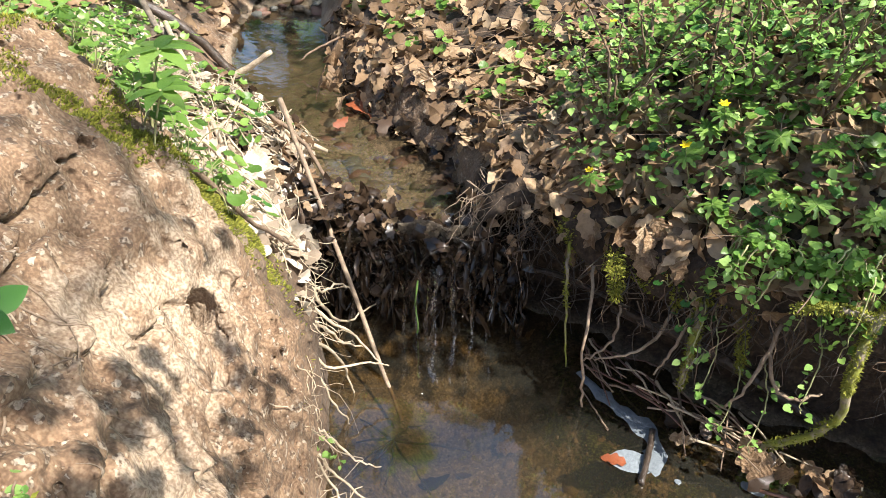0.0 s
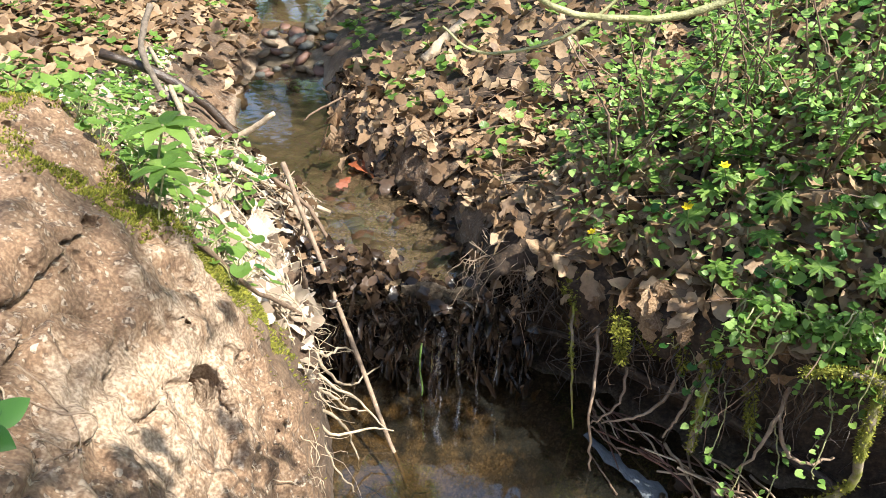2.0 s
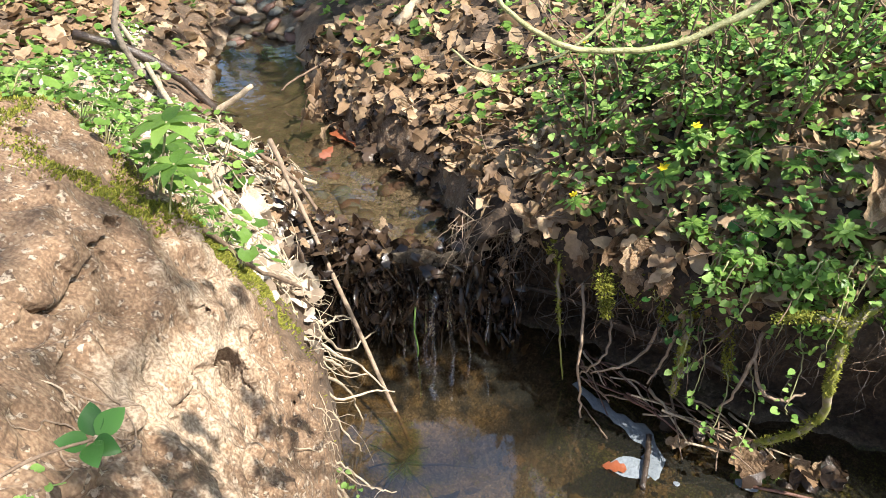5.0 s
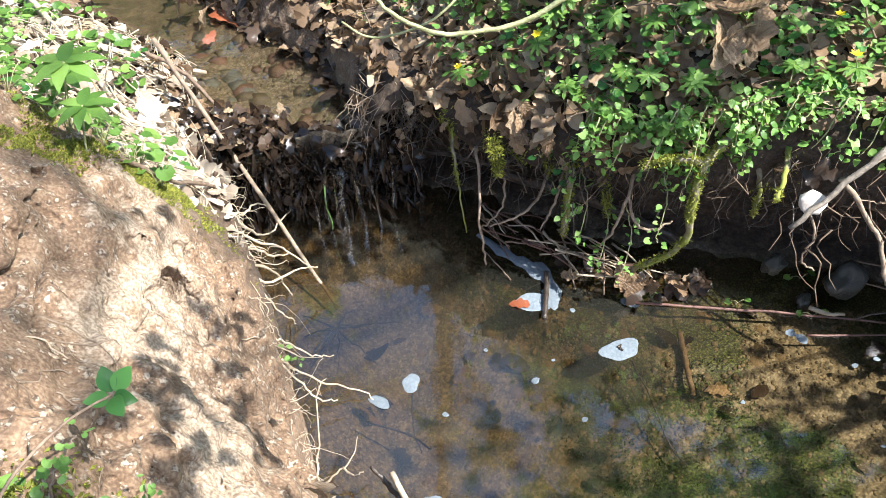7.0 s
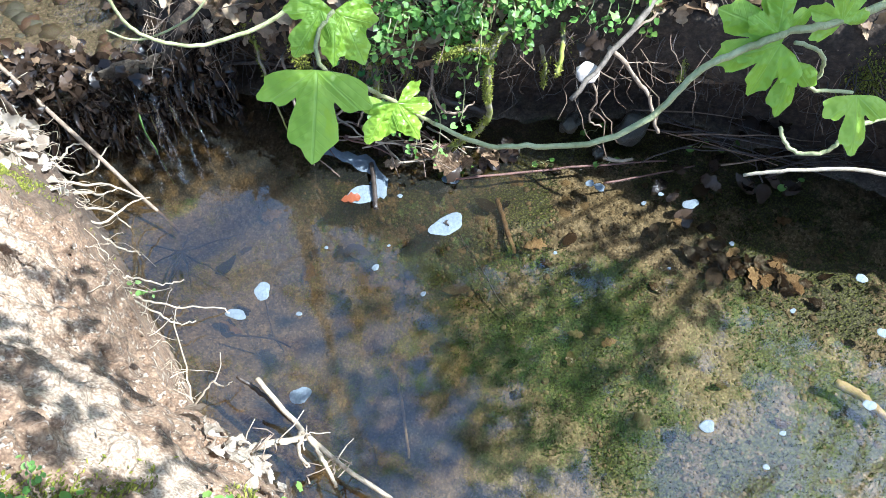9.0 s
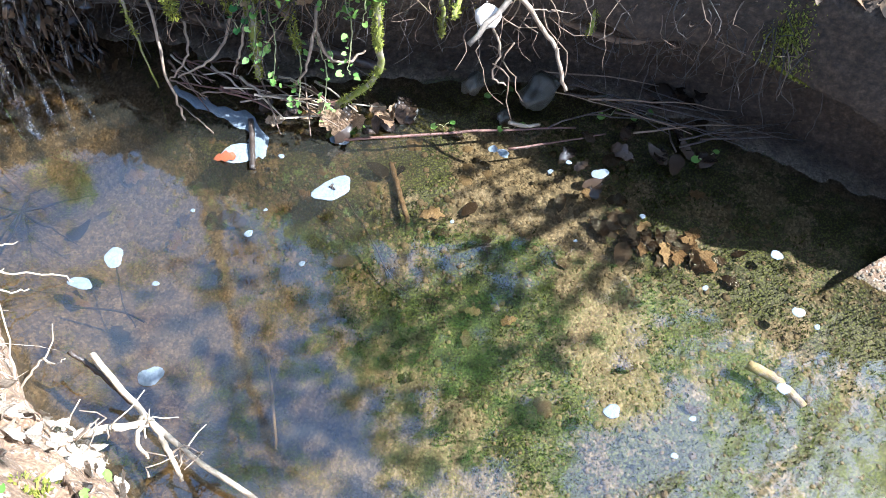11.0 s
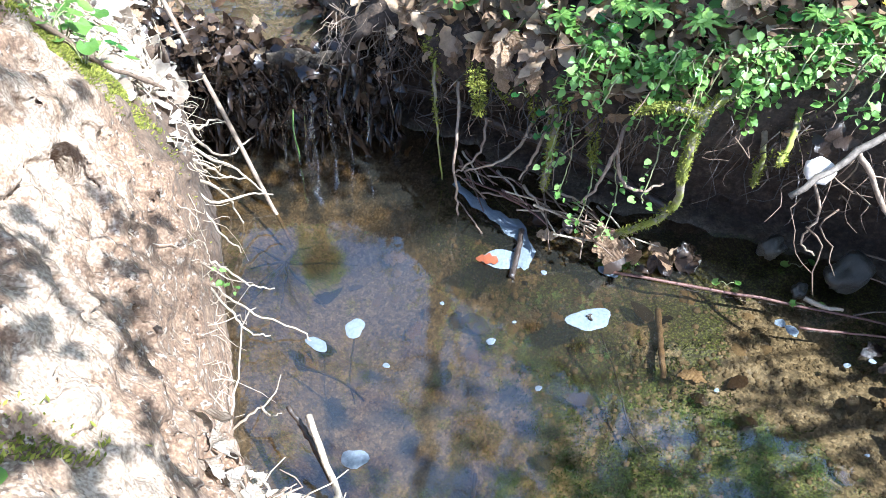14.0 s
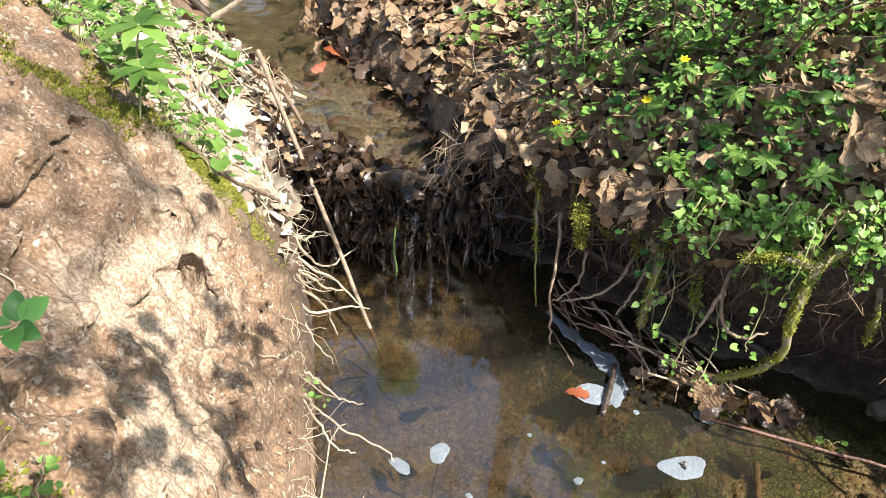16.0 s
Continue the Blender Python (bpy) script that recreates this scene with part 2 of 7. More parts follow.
def soil_material():
    """Brown loam with a pale crust, palest in a band along the crest, black humus under litter, and the stream bed with
    its gravel and algae.
    """
    m = Nodes("earth")
    p = m.coords()
    big, mid, fine = m.noise(5, 3, vector=p), m.noise(28, 4, 0.6, p), m.noise(150, 2, 0.55, p)
    grit = m.noise(210, 1.5, 0.55, p)
    zone = m.add("ShaderNodeAttribute", attribute_name="zone")
    sep = m.add("ShaderNodeSeparateColor", {"Color": zone.outputs["Color"]})
    loam = m.colors(mid, (0.30, (0.074, 0.041, 0.023)), (0.5, (0.152, 0.091, 0.053)), (0.70, (0.240, 0.160, 0.100)))
    loam = m.mix(m.math("MULTIPLY", big, 0.4), loam, (0.170, 0.106, 0.064))
    loam = m.mix(0.38, loam, m.colors(grit, (0.36, (0.05, 0.027, 0.014)), (0.5, (0.160, 0.097, 0.054)), (0.66, (0.32, 0.225, 0.142))))
    speck = m.add("ShaderNodeTexVoronoi", {"Vector": p, "Scale": 120.0})
    loam = m.mix(m.colors(speck.outputs["Color"], (0.74, (0, 0, 0)), (0.80, (0.7, 0.7, 0.7))), loam, m.colors(fine, (0.42, (0.045, 0.028, 0.018)), (0.58, (0.40, 0.33, 0.25))))
    # pale crust by noise, stronger where the alpha band runs
    dry = m.math("ADD", m.noise(11, 5, 0.7, p), m.math("MULTIPLY", zone.outputs["Alpha"], 0.30))
    dry = m.colors(m.math("ADD", dry, m.math("MULTIPLY", fine, 0.12)), (0.72, (0, 0, 0)), (0.84, (1, 1, 1)))
    loam = m.mix(m.math("MULTIPLY", dry, 0.75), loam, m.colors(grit, (0.36, (0.22, 0.155, 0.102)), (0.62, (0.43, 0.335, 0.24))))
    humus = m.colors(m.noise(70, 5, 0.7, p), (0.3, (0.012, 0.008, 0.005)), (0.5, (0.036, 0.023, 0.014)), (0.7, (0.082, 0.053, 0.033)))
    # stream bed: silt, grit of two sizes, and olive algae in broken patches
    bed = m.colors(mid, (0.25, (0.055, 0.039, 0.022)), (0.5, (0.118, 0.087, 0.053)), (0.72, (0.205, 0.155, 0.098)))
    stones = m.add("ShaderNodeTexVoronoi", {"Vector": p, "Scale": 75.0})
    small = m.add("ShaderNodeTexVoronoi", {"Vector": p, "Scale": 190.0})
    bed = m.mix(m.colors(m.noise(17, 4, 0.6, p), (0.42, (0.75, 0.75, 0.75)), (0.60, (0, 0, 0))), bed, (0.050, 0.040, 0.022))
    gravelly = m.math("SUBTRACT", 1.0, m.math("MULTIPLY", zone.outputs["Alpha"], 0.85))
    bed = m.mix(m.math("MULTIPLY", gravelly, 0.55), bed, m.colors(stones.outputs["Color"], (0.2, (0.045, 0.035, 0.021)), (0.55, (0.13, 0.098, 0.060)), (0.9, (0.30, 0.24, 0.165))))
    bed = m.mix(m.math("MULTIPLY", gravelly, 0.45), bed, m.colors(small.outputs["Color"], (0.2, (0.038, 0.029, 0.018)), (0.55, (0.145, 0.112, 0.072)), (0.9, (0.38, 0.305, 0.22))))
    patch = m.math("ADD", m.math("MULTIPLY", m.noise(8, 4, 0.65, p), 0.60), m.math("MULTIPLY", m.noise(75, 4, 0.7, p), 0.40))
    algae = m.colors(m.math("ADD", patch, m.math("MULTIPLY", sep.outputs[2], 0.14)), (0.57, (0, 0, 0)), (0.62, (1, 1, 1)))
    algae = m.math("MULTIPLY", algae, m.math("MULTIPLY", m.math("MINIMUM", m.math("MULTIPLY", sep.outputs[2], 3.0), 1.0), 0.92))
    bed = m.mix(algae, bed, m.colors(m.noise(190, 2, 0.6, p), (0.38, (0.004, 0.007, 0.002)), (0.52, (0.024, 0.036, 0.006)), (0.64, (0.100, 0.120, 0.022))))
    c = m.mix(sep.outputs[0], loam, humus)
    c = m.mix(sep.outputs[1], c, bed)
    m.set(Base_Color=c, Roughness=m.math("SUBTRACT", 0.95, m.math("MULTIPLY", sep.outputs[1], 0.35)))
    h = m.math("ADD", m.math("MULTIPLY", mid, 0.4), m.math("MULTIPLY", m.noise(75, 2, 0.55, p), 0.8))
    clod = m.add("ShaderNodeTexVoronoi", {"Vector": p, "Scale": 150.0})
    h = m.math("SUBTRACT", h, m.math("MULTIPLY", clod.outputs["Distance"], 0.22))
    near = m.bump(m.math("ADD", grit, m.math("MULTIPLY", small.outputs["Distance"], -0.3)), 0.35, 0.0018)
    m.set(Normal=m.bump(h, 0.75, 0.006, after=near))
    return m.mat


def water_material(name, murk, murky, ripple, tint, tall=0.0025, thick=(1.0, 1.0, 1.0), shine=1.0):
    """Clear water over its bed: mirror by Fresnel times shine, the rest let through, with some silt in it."""
    m = Nodes(name)
    t = m.tree
    p = m.coords()
    wave = m.bump(m.noise(ripple, 2, 0.5, p), 0.25, tall)
    gloss = m.add("ShaderNodeBsdfGlossy", {"Roughness": 0.05, "Normal": wave})
    deep = m.add("ShaderNodeSeparateXYZ", {0: p})
    # darker tint towards -x and +y: murk, plus bed shade put into the colour
    shallow = m.math("ADD", deep.outputs[0], m.math("MULTIPLY", deep.outputs[1], -0.55))
    far = m.colors(m.math("ADD", m.math("MULTIPLY", shallow, 0.5), m.math("MULTIPLY", m.noise(3, 3, 0.6, p), 0.25)), (0.13, (0, 0, 0)), (0.25, (1, 1, 1)))
    clear = m.add("ShaderNodeBsdfTransparent", {"Color": m.mix(far, tuple(v * k for v, k in zip(tint, thick)), tint)})
    silt = m.add("ShaderNodeBsdfDiffuse", {"Color": (*murk, 1)})
    cloud = m.math("MULTIPLY", m.math("MULTIPLY", m.noise(2.2, 3, 0.5, p), 2 * murky), m.math("SUBTRACT", 1.0, m.math("MULTIPLY", far, 0.88)))
    a = m.add("ShaderNodeMixShader", {0: cloud, 1: clear.outputs[0], 2: silt.outputs[0]})
    # shine lifts the sky's reflection above what real water gives
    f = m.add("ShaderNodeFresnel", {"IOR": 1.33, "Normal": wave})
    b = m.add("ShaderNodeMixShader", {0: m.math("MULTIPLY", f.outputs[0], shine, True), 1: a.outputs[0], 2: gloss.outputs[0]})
    t.links.new(b.outputs[0], m.out.inputs[0])
    return m.mat


EARTH = soil_material()
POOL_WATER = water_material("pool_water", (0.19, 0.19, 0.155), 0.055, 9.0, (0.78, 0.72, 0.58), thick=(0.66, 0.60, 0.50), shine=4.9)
STREAM_WATER = water_material("stream_water", (0.16, 0.13, 0.09), 0.05, 22.0, (0.70, 0.66, 0.58), 0.004, shine=2.4)

# ---- ground and water ----
ground_mesh, ground_verts = build_ground()
ground = tagged(new("ground", ground_mesh), "bare brown earth banks and silty stream bed", "ground", kind="structure")
ground_mesh.materials.append(EARTH)


def zone_colours(mesh, verts):
    """What the earth is made of: red humus under the litter, green stream bed, blue where algae grow."""
    x, y, z = verts.T
    _, dp, du, left = top_height(x, y)
    behind = smooth(y + 0.35 * (x + 0.4) + 0.06 * rough(x, y, z, 0.15), 1.08, 1.3)
    humus = np.maximum(np.where(left, behind * 0.75, 1.0), smooth(np.minimum(dp, du) + 0.1 * rough(x, y, 0 * z, 0.3), 0.75, 1.15))
    humus = humus * (1 - 0.6 * smooth(0.16 - du + 0.05 * rough(x, y, z, 0.1), 0.0, 0.08) * (dp > 0.15))
    bed = np.maximum(smooth(0.015 - z, 0.0, 0.03) * (dp < 0.2), smooth(0.02 - du, 0, 0.03) * (z < 0.32))
    # pale sand painted where sun falls: tongue through the algae, patch by the drifted reed
    k = np.clip((y - 0.34) / (0.80 - 0.34), 0, 1)
    sun_tongue = np.hypot(x - (0.93 + 0.14 * k), y - (0.34 + 0.46 * k)) + 0.05 * rough(x, y, 0 * z, 0.12)
    sun_patch = np.hypot(x - 0.95, 0.8 * (y - 0.92)) + 0.04 * rough(x, y, 0 * z, 0.1)
    algae = smooth(x + 0.35 * y, 0.58, 0.86) * (dp < 0.1) * smooth(sun_tongue, 0.05, 0.14) * smooth(sun_patch, 0.09, 0.17)
    # alpha: paler band at a set distance from the pool; silt upstream
    dry = np.where(du < 0.03, smooth(y, 2.15, 2.45), np.exp(-((dp - 0.15) / 0.065) ** 2) * left * (z > 0.1))
    col = np.stack([humus, bed, algae, dry], 1)
    mesh.attributes.new("zone", "FLOAT_COLOR", "POINT").data.foreach_set("color", col.ravel())


zone_colours(ground_mesh, ground_verts)


def far_ground():
    """The wood's floor round the nearer sheet, out to the horizon."""
    xs = np.concatenate([-np.geomspace(300, 1.5, 40), np.linspace(-1.33, 1.93, 66), np.geomspace(2.1, 300, 40)])
    ys = np.concatenate([-np.geomspace(300, 0.5, 40), np.linspace(-0.33, 3.08, 68), 3.08 + np.geomspace(0.05, 300, 60)])
    gx, gy = np.meshgrid(xs, ys, indexing="ij")
    top, dp, du, _ = top_height(gx, gy)
    top = np.minimum(top, 6.0) + 0.022 * rough(gx, gy, 0 * gx, 0.22) * (np.minimum(dp, du) > 0) - 0.004
    n, m = gx.shape
    i = np.arange(n * m).reshape(n, m)
    quads = np.stack([i[:-1, :-1], i[1:, :-1], i[1:, 1:], i[:-1, 1:]], -1)
    cx, cy = (gx[:-1, :-1] + gx[1:, 1:]) / 2, (gy[:-1, :-1] + gy[1:, 1:]) / 2
    keep = (cx < -1.33) | (cx > 1.93) | (cy < -0.33) | (cy > 3.08)
    mesh = bpy.data.meshes.new("wood_floor")
    verts = np.stack([gx.ravel(), gy.ravel(), top.ravel()], 1)
    mesh.from_pydata(verts.tolist(), [], quads[keep].tolist())
    mesh.polygons.foreach_set("use_smooth", [True] * len(mesh.polygons))
    zone_colours(mesh, verts)
    mesh.materials.append(EARTH)
    return tagged(new("wood_floor", mesh), "brown woodland floor reaching away from the stream", "ground", kind="structure")


far_ground()


def sheet(name, material, poly, grow, height, step, label):
    """A sheet of water over an outline, a little past its edge into the banks."""
    lo, hi = np.min(poly, 0) - grow, np.max(poly, 0) + grow
    xs, ys = np.arange(lo[0], hi[0], step), np.arange(lo[1], hi[1], step)
    gx, gy = np.meshgrid(xs, ys, indexing="ij")
    inside = outside((gx[:-1, :-1] + gx[1:, 1:]) / 2, (gy[:-1, :-1] + gy[1:, 1:]) / 2, poly) < grow
    i = np.arange(gx.size).reshape(gx.shape)
    quads = np.stack([i[:-1, :-1], i[1:, :-1], i[1:, 1:], i[:-1, 1:]], -1)[inside]
    bm_mesh = bpy.data.meshes.new(name)
    bm_mesh.from_pydata(np.stack([gx.ravel(), gy.ravel(), height(gx, gy).ravel()], 1).tolist(), [], quads.tolist())
    b = bmesh.new()
    b.from_mesh(bm_mesh)
    bmesh.ops.delete(b, geom=[v for v in b.verts if not v.link_faces], context="VERTS")
    for face in b.faces:
        face.smooth = True
    b.to_mesh(bm_mesh)
    b.free()
    bm_mesh.materials.append(material)
    return tagged(new(name, bm_mesh), label, "water", kind="structure")


def pool_level(x, y):
    near = np.exp(-((x + 0.1) ** 2 + (y - 1.55) ** 2) / 0.03)
    return 0.0008 * rough(x, y, 0 * x, 0.05) * (0.15 + 2.5 * near)


def stream_level(x, y):
    drop = -0.012 * np.clip(1.86 - y, 0, 1) / 0.2
    return 0.252 + 0.012 * np.clip(y - 1.9, 0, 4) + 0.115 * smooth(y, 3.36, 3.72) + drop + 0.0016 * rough(x, y, 0 * x, 0.05) * (y < 2.3)


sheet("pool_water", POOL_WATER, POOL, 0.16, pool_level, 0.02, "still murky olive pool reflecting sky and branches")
sheet("stream_water", STREAM_WATER, [p for p in UPPER], 0.03, stream_level, 0.02, "shallow clear stream water running over pale silt")


# ---- more materials ----
def leaf_material(name, dark, mid, light, glow=0.35, rough_=0.55, vein=0.0, spots=0.25):
    """Leaf with its own shade for each leaf, blotches, and some light through it."""
    m = Nodes(name)
    p = m.coords()
    each = m.math("FRACT", m.math("ADD", m.add("ShaderNodeObjectInfo").outputs["Random"], m.add("ShaderNodeNewGeometry").outputs["Random Per Island"]))
    c = m.colors(each, (0.05, dark), (0.5, mid), (0.95, light))
    blot = m.noise(55, 4, 0.6, p)
    c = m.mix(m.math("MULTIPLY", m.colors(blot, (0.42, (0, 0, 0)), (0.68, (1, 1, 1))), spots), c, tuple(0.45 * v for v in dark))
    c = m.mix(m.math("MULTIPLY", m.noise(260, 3, 0.6, p), 0.25), c, tuple(min(1, 1.25 * v) for v in light))
    skin = m.bump(m.noise(140, 4, 0.6, p), 0.35, 0.003)
    if vein:
        s = m.add("ShaderNodeSeparateXYZ", {0: p})
        ax = m.math("ABSOLUTE", s.outputs[0])
        side = m.math("PINGPONG", m.math("SUBTRACT", s.outputs[1], m.math("MULTIPLY", ax, 0.9)), 0.06)
        line = m.math("MAXIMUM", m.colors(ax, (0.010, (1, 1, 1)), (0.022, (0, 0, 0))), m.math("MULTIPLY", m.colors(side, (0.004, (1, 1, 1)), (0.014, (0, 0, 0))), 0.6))
        c = m.mix(m.math("MULTIPLY", line, vein), c, tuple(min(1, 1.3 * v) for v in light))
        c = m.mix(m.math("MULTIPLY", m.colors(m.noise(4, 4, 0.65, p), (0.45, (0, 0, 0)), (0.62, (1, 1, 1))), 0.5), c, dark)
        skin = m.bump(m.math("ADD", m.math("MULTIPLY", side, 3.0), m.noise(9, 4, 0.6, p)), 0.45, 0.03, after=skin)
    m.set(Base_Color=c, Roughness=rough_, Normal=skin)
    m.put(m.bsdf.inputs["Specular IOR Level"], 0.35)
    t = m.add("ShaderNodeBsdfTranslucent", {"Color": c})
    mix = m.add("ShaderNodeMixShader", {0: glow, 1: m.bsdf.outputs[0], 2: t.outputs[0]})
    m.tree.links.new(mix.outputs[0], m.out.inputs[0])
    return m.mat


def wood_material(name, dark, light, rough_=0.8, scale=60.0, moss=None, moss_amount=0.0):
    m = Nodes(name)
    p = m.coords()
    n = m.noise(scale, 5, 0.65, p)
    c = m.colors(n, (0.32, dark), (0.68, light))
    each = m.add("ShaderNodeObjectInfo").outputs["Random"]
    c = m.mix(m.math("MULTIPLY", each, 0.35), c, tuple(0.5 * v for v in dark))
    if moss:
        c = m.mix(m.colors(m.noise(16, 3, 0.6, p), (0.62 - moss_amount * 0.3, (0, 0, 0)), (0.72 - moss_amount * 0.3, (1, 1, 1))), c, moss)
    m.set(Base_Color=c, Roughness=rough_, Normal=m.bump(m.noise(scale * 3, 4, 0.65, p), 0.6, 0.004))
    return m.mat


def plain_material(name, a, b, rough_, scale=90.0, spec=0.5, bumpy=0.4):
    m = Nodes(name)
    p = m.coords()
    each = m.math("FRACT", m.math("ADD", m.add("ShaderNodeObjectInfo").outputs["Random"], m.add("ShaderNodeNewGeometry").outputs["Random Per Island"]))
    c = m.colors(m.noise(scale, 4, 0.6, p), (0.3, a), (0.7, b))
    c = m.mix(m.math("MULTIPLY", each, 0.45), c, tuple(0.55 * v for v in a))
    m.set(Base_Color=c, Roughness=rough_, Normal=m.bump(m.noise(scale * 2.5, 4, 0.6, p), bumpy, 0.004))
    m.put(m.bsdf.inputs["Specular IOR Level"], spec)
    return m.mat


DEAD = leaf_material("dry_oak_leaf", (0.095, 0.050, 0.025), (0.235, 0.142, 0.074), (0.44, 0.32, 0.20), 0.25, 0.55, spots=0.5)
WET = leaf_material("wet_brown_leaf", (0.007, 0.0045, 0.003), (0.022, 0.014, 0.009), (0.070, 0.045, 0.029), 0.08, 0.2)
PALE = leaf_material("bleached_leaf", (0.20, 0.14, 0.09), (0.40, 0.32, 0.235), (0.64, 0.56, 0.46), 0.25, 0.7)
DEAD_VEINED = leaf_material("veined_oak_leaf", (0.105, 0.055, 0.026), (0.25, 0.150, 0.077), (0.46, 0.33, 0.205), 0.25, 0.55, vein=0.22, spots=0.4)
PALE_VEINED = leaf_material("veined_bleached_leaf", (0.22, 0.155, 0.10), (0.42, 0.335, 0.245), (0.64, 0.56, 0.46), 0.25, 0.7, vein=0.2)
# near-black: wetness plus the shade on the fall's face, put into the colour
SODDEN_SHADED = leaf_material("sodden_shaded_leaf", (0.004, 0.003, 0.002), (0.012, 0.008, 0.0055), (0.038, 0.024, 0.015), 0.05, 0.16)
RUST = leaf_material("rust_leaf", (0.14, 0.035, 0.015), (0.22, 0.06, 0.025), (0.34, 0.12, 0.05), 0.15, 0.4)
HERB = leaf_material("herb_leaf", (0.055, 0.13, 0.022), (0.115, 0.22, 0.038), (0.22, 0.345, 0.075), 0.44, 0.34, spots=0.12)
FRESH = leaf_material("fresh_leaf", (0.115, 0.25, 0.045), (0.20, 0.355, 0.075), (0.32, 0.475, 0.14), 0.45, 0.38, spots=0.08)
DEEP = leaf_material("dark_leaf", (0.020, 0.075, 0.014), (0.035, 0.11, 0.02), (0.06, 0.16, 0.03), 0.25, 0.3, spots=0.1)
MOSS = leaf_material("moss", (0.07, 0.085, 0.012), (0.17, 0.18, 0.025), (0.32, 0.31, 0.05), 0.3, 0.9, spots=0.1)
WEED = leaf_material("pool_weed", (0.008, 0.013, 0.003), (0.028, 0.040, 0.008), (0.10, 0.125, 0.026), 0.2, 0.7, spots=0.2)


def veined_material():
    """Maple leaf seen close: pale veins from the stalk into each lobe, glossy skin, light through it."""
    m = Nodes("maple_leaf")
    p = m.coords()
    s = m.add("ShaderNodeSeparateXYZ", {0: p})
    ax = m.math("ABSOLUTE", s.outputs[0])
    rib = m.math("ABSOLUTE", m.math("SUBTRACT", ax, m.math("MULTIPLY", m.math("MAXIMUM", s.outputs[1], 0.0), 1.25)))
    lines = m.math("MINIMUM", ax, rib)
    side = m.math("PINGPONG", m.math("SUBTRACT", s.outputs[1], m.math("MULTIPLY", ax, 0.7)), 0.055)
    vein = m.math("MAXIMUM", m.colors(lines, (0.008, (1, 1, 1)), (0.022, (0, 0, 0))), m.math("MULTIPLY", m.colors(side, (0.003, (1, 1, 1)), (0.010, (0, 0, 0))), 0.15))
    each = m.add("ShaderNodeObjectInfo").outputs["Random"]
    c = m.colors(each, (0.0, (0.28, 0.43, 0.03)), (1.0, (0.42, 0.58, 0.06)))
    c = m.mix(m.math("MULTIPLY", m.noise(2.5, 2, 0.5, p), 0.5), c, (0.15, 0.28, 0.025))
    c = m.mix(m.math("MULTIPLY", vein, 0.2), c, (0.36, 0.52, 0.14))
    h = m.math("ADD", m.math("MULTIPLY", vein, -0.15), m.noise(3, 2, 0.5, p))
    m.set(Base_Color=c, Roughness=0.33, Normal=m.bump(h, 0.35, 0.02))
    t = m.add("ShaderNodeBsdfTranslucent", {"Color": c})
    mix = m.add("ShaderNodeMixShader", {0: 0.45, 1: m.bsdf.outputs[0], 2: t.outputs[0]})
    m.tree.links.new(mix.outputs[0], m.out.inputs[0])
    return m.mat


VEINED = veined_material()
PETAL = leaf_material("yellow_petal", (0.75, 0.50, 0.01), (0.85, 0.60, 0.015), (0.9, 0.68, 0.02), 0.3, 0.5, spots=0.0)
BARK = wood_material("grey_bark", (0.085, 0.065, 0.048), (0.27, 0.22, 0.17))
TWIG = wood_material("brown_twig", (0.10, 0.062, 0.038), (0.26, 0.18, 0.12))
DRYTWIG = wood_material("tan_twig", (0.17, 0.115, 0.075), (0.36, 0.27, 0.19))
DRY = wood_material("dry_pale_wood", (0.30, 0.225, 0.145), (0.55, 0.45, 0.33))
STRAW = wood_material("dry_straw", (0.26, 0.195, 0.12), (0.55, 0.46, 0.34), 0.75)
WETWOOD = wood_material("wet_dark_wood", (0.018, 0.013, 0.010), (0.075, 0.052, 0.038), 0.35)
MOSSWOOD = wood_material("mossy_root", (0.13, 0.10, 0.07), (0.34, 0.28, 0.20), 0.85, 60, (0.20, 0.21, 0.03), 0.6)
GREENTWIG = wood_material("olive_twig", (0.20, 0.20, 0.075), (0.42, 0.40, 0.20), 0.6)
REDTWIG = wood_material("red_reed", (0.075, 0.033, 0.024), (0.17, 0.085, 0.06), 0.5)
PEBBLE = plain_material("pebble", (0.055, 0.043, 0.026), (0.24, 0.18, 0.115), 0.75, 70)
SUNKSTONE = plain_material("sunk_stone", (0.09, 0.062, 0.033), (0.23, 0.16, 0.088), 0.8, 45)
STONE = plain_material("wet_stone", (0.022, 0.020, 0.015), (0.075, 0.068, 0.052), 0.35, 50)
FOAM = plain_material("foam", (0.11, 0.13, 0.148), (0.205, 0.23, 0.255), 0.5, 120, 0.4, 0.5)
FUNGUS = plain_material("pale_fungus", (0.50, 0.42, 0.36), (0.74, 0.66, 0.58), 0.95, 60, 0.1)
SPLASH = water_material("falling_water", (0.30, 0.30, 0.30), 0.015, 90.0, (0.95, 0.95, 0.95), 0.02)

# ---- helpers for things ----
rng = random.Random(11)
from mathutils.bvhtree import BVHTree
EARTH_TREE = BVHTree.FromPolygons([v.co for v in ground_mesh.vertices], [tuple(p.vertices) for p in ground_mesh.polygons])


PLAN_X, PLAN_Y, PLAN_STEP = np.arange(-4.8, 5.3, 0.016), np.arange(-4.4, 6.3, 0.016), 0.016
PLAN = top_height(*np.meshgrid(PLAN_X, PLAN_Y, indexing="ij"))


def plan_cell(x, y):
    return min(max(int((x + 4.8) / PLAN_STEP + 0.5), 0), len(PLAN_X) - 1), min(max(int((y + 4.4) / PLAN_STEP + 0.5), 0), len(PLAN_Y) - 1)


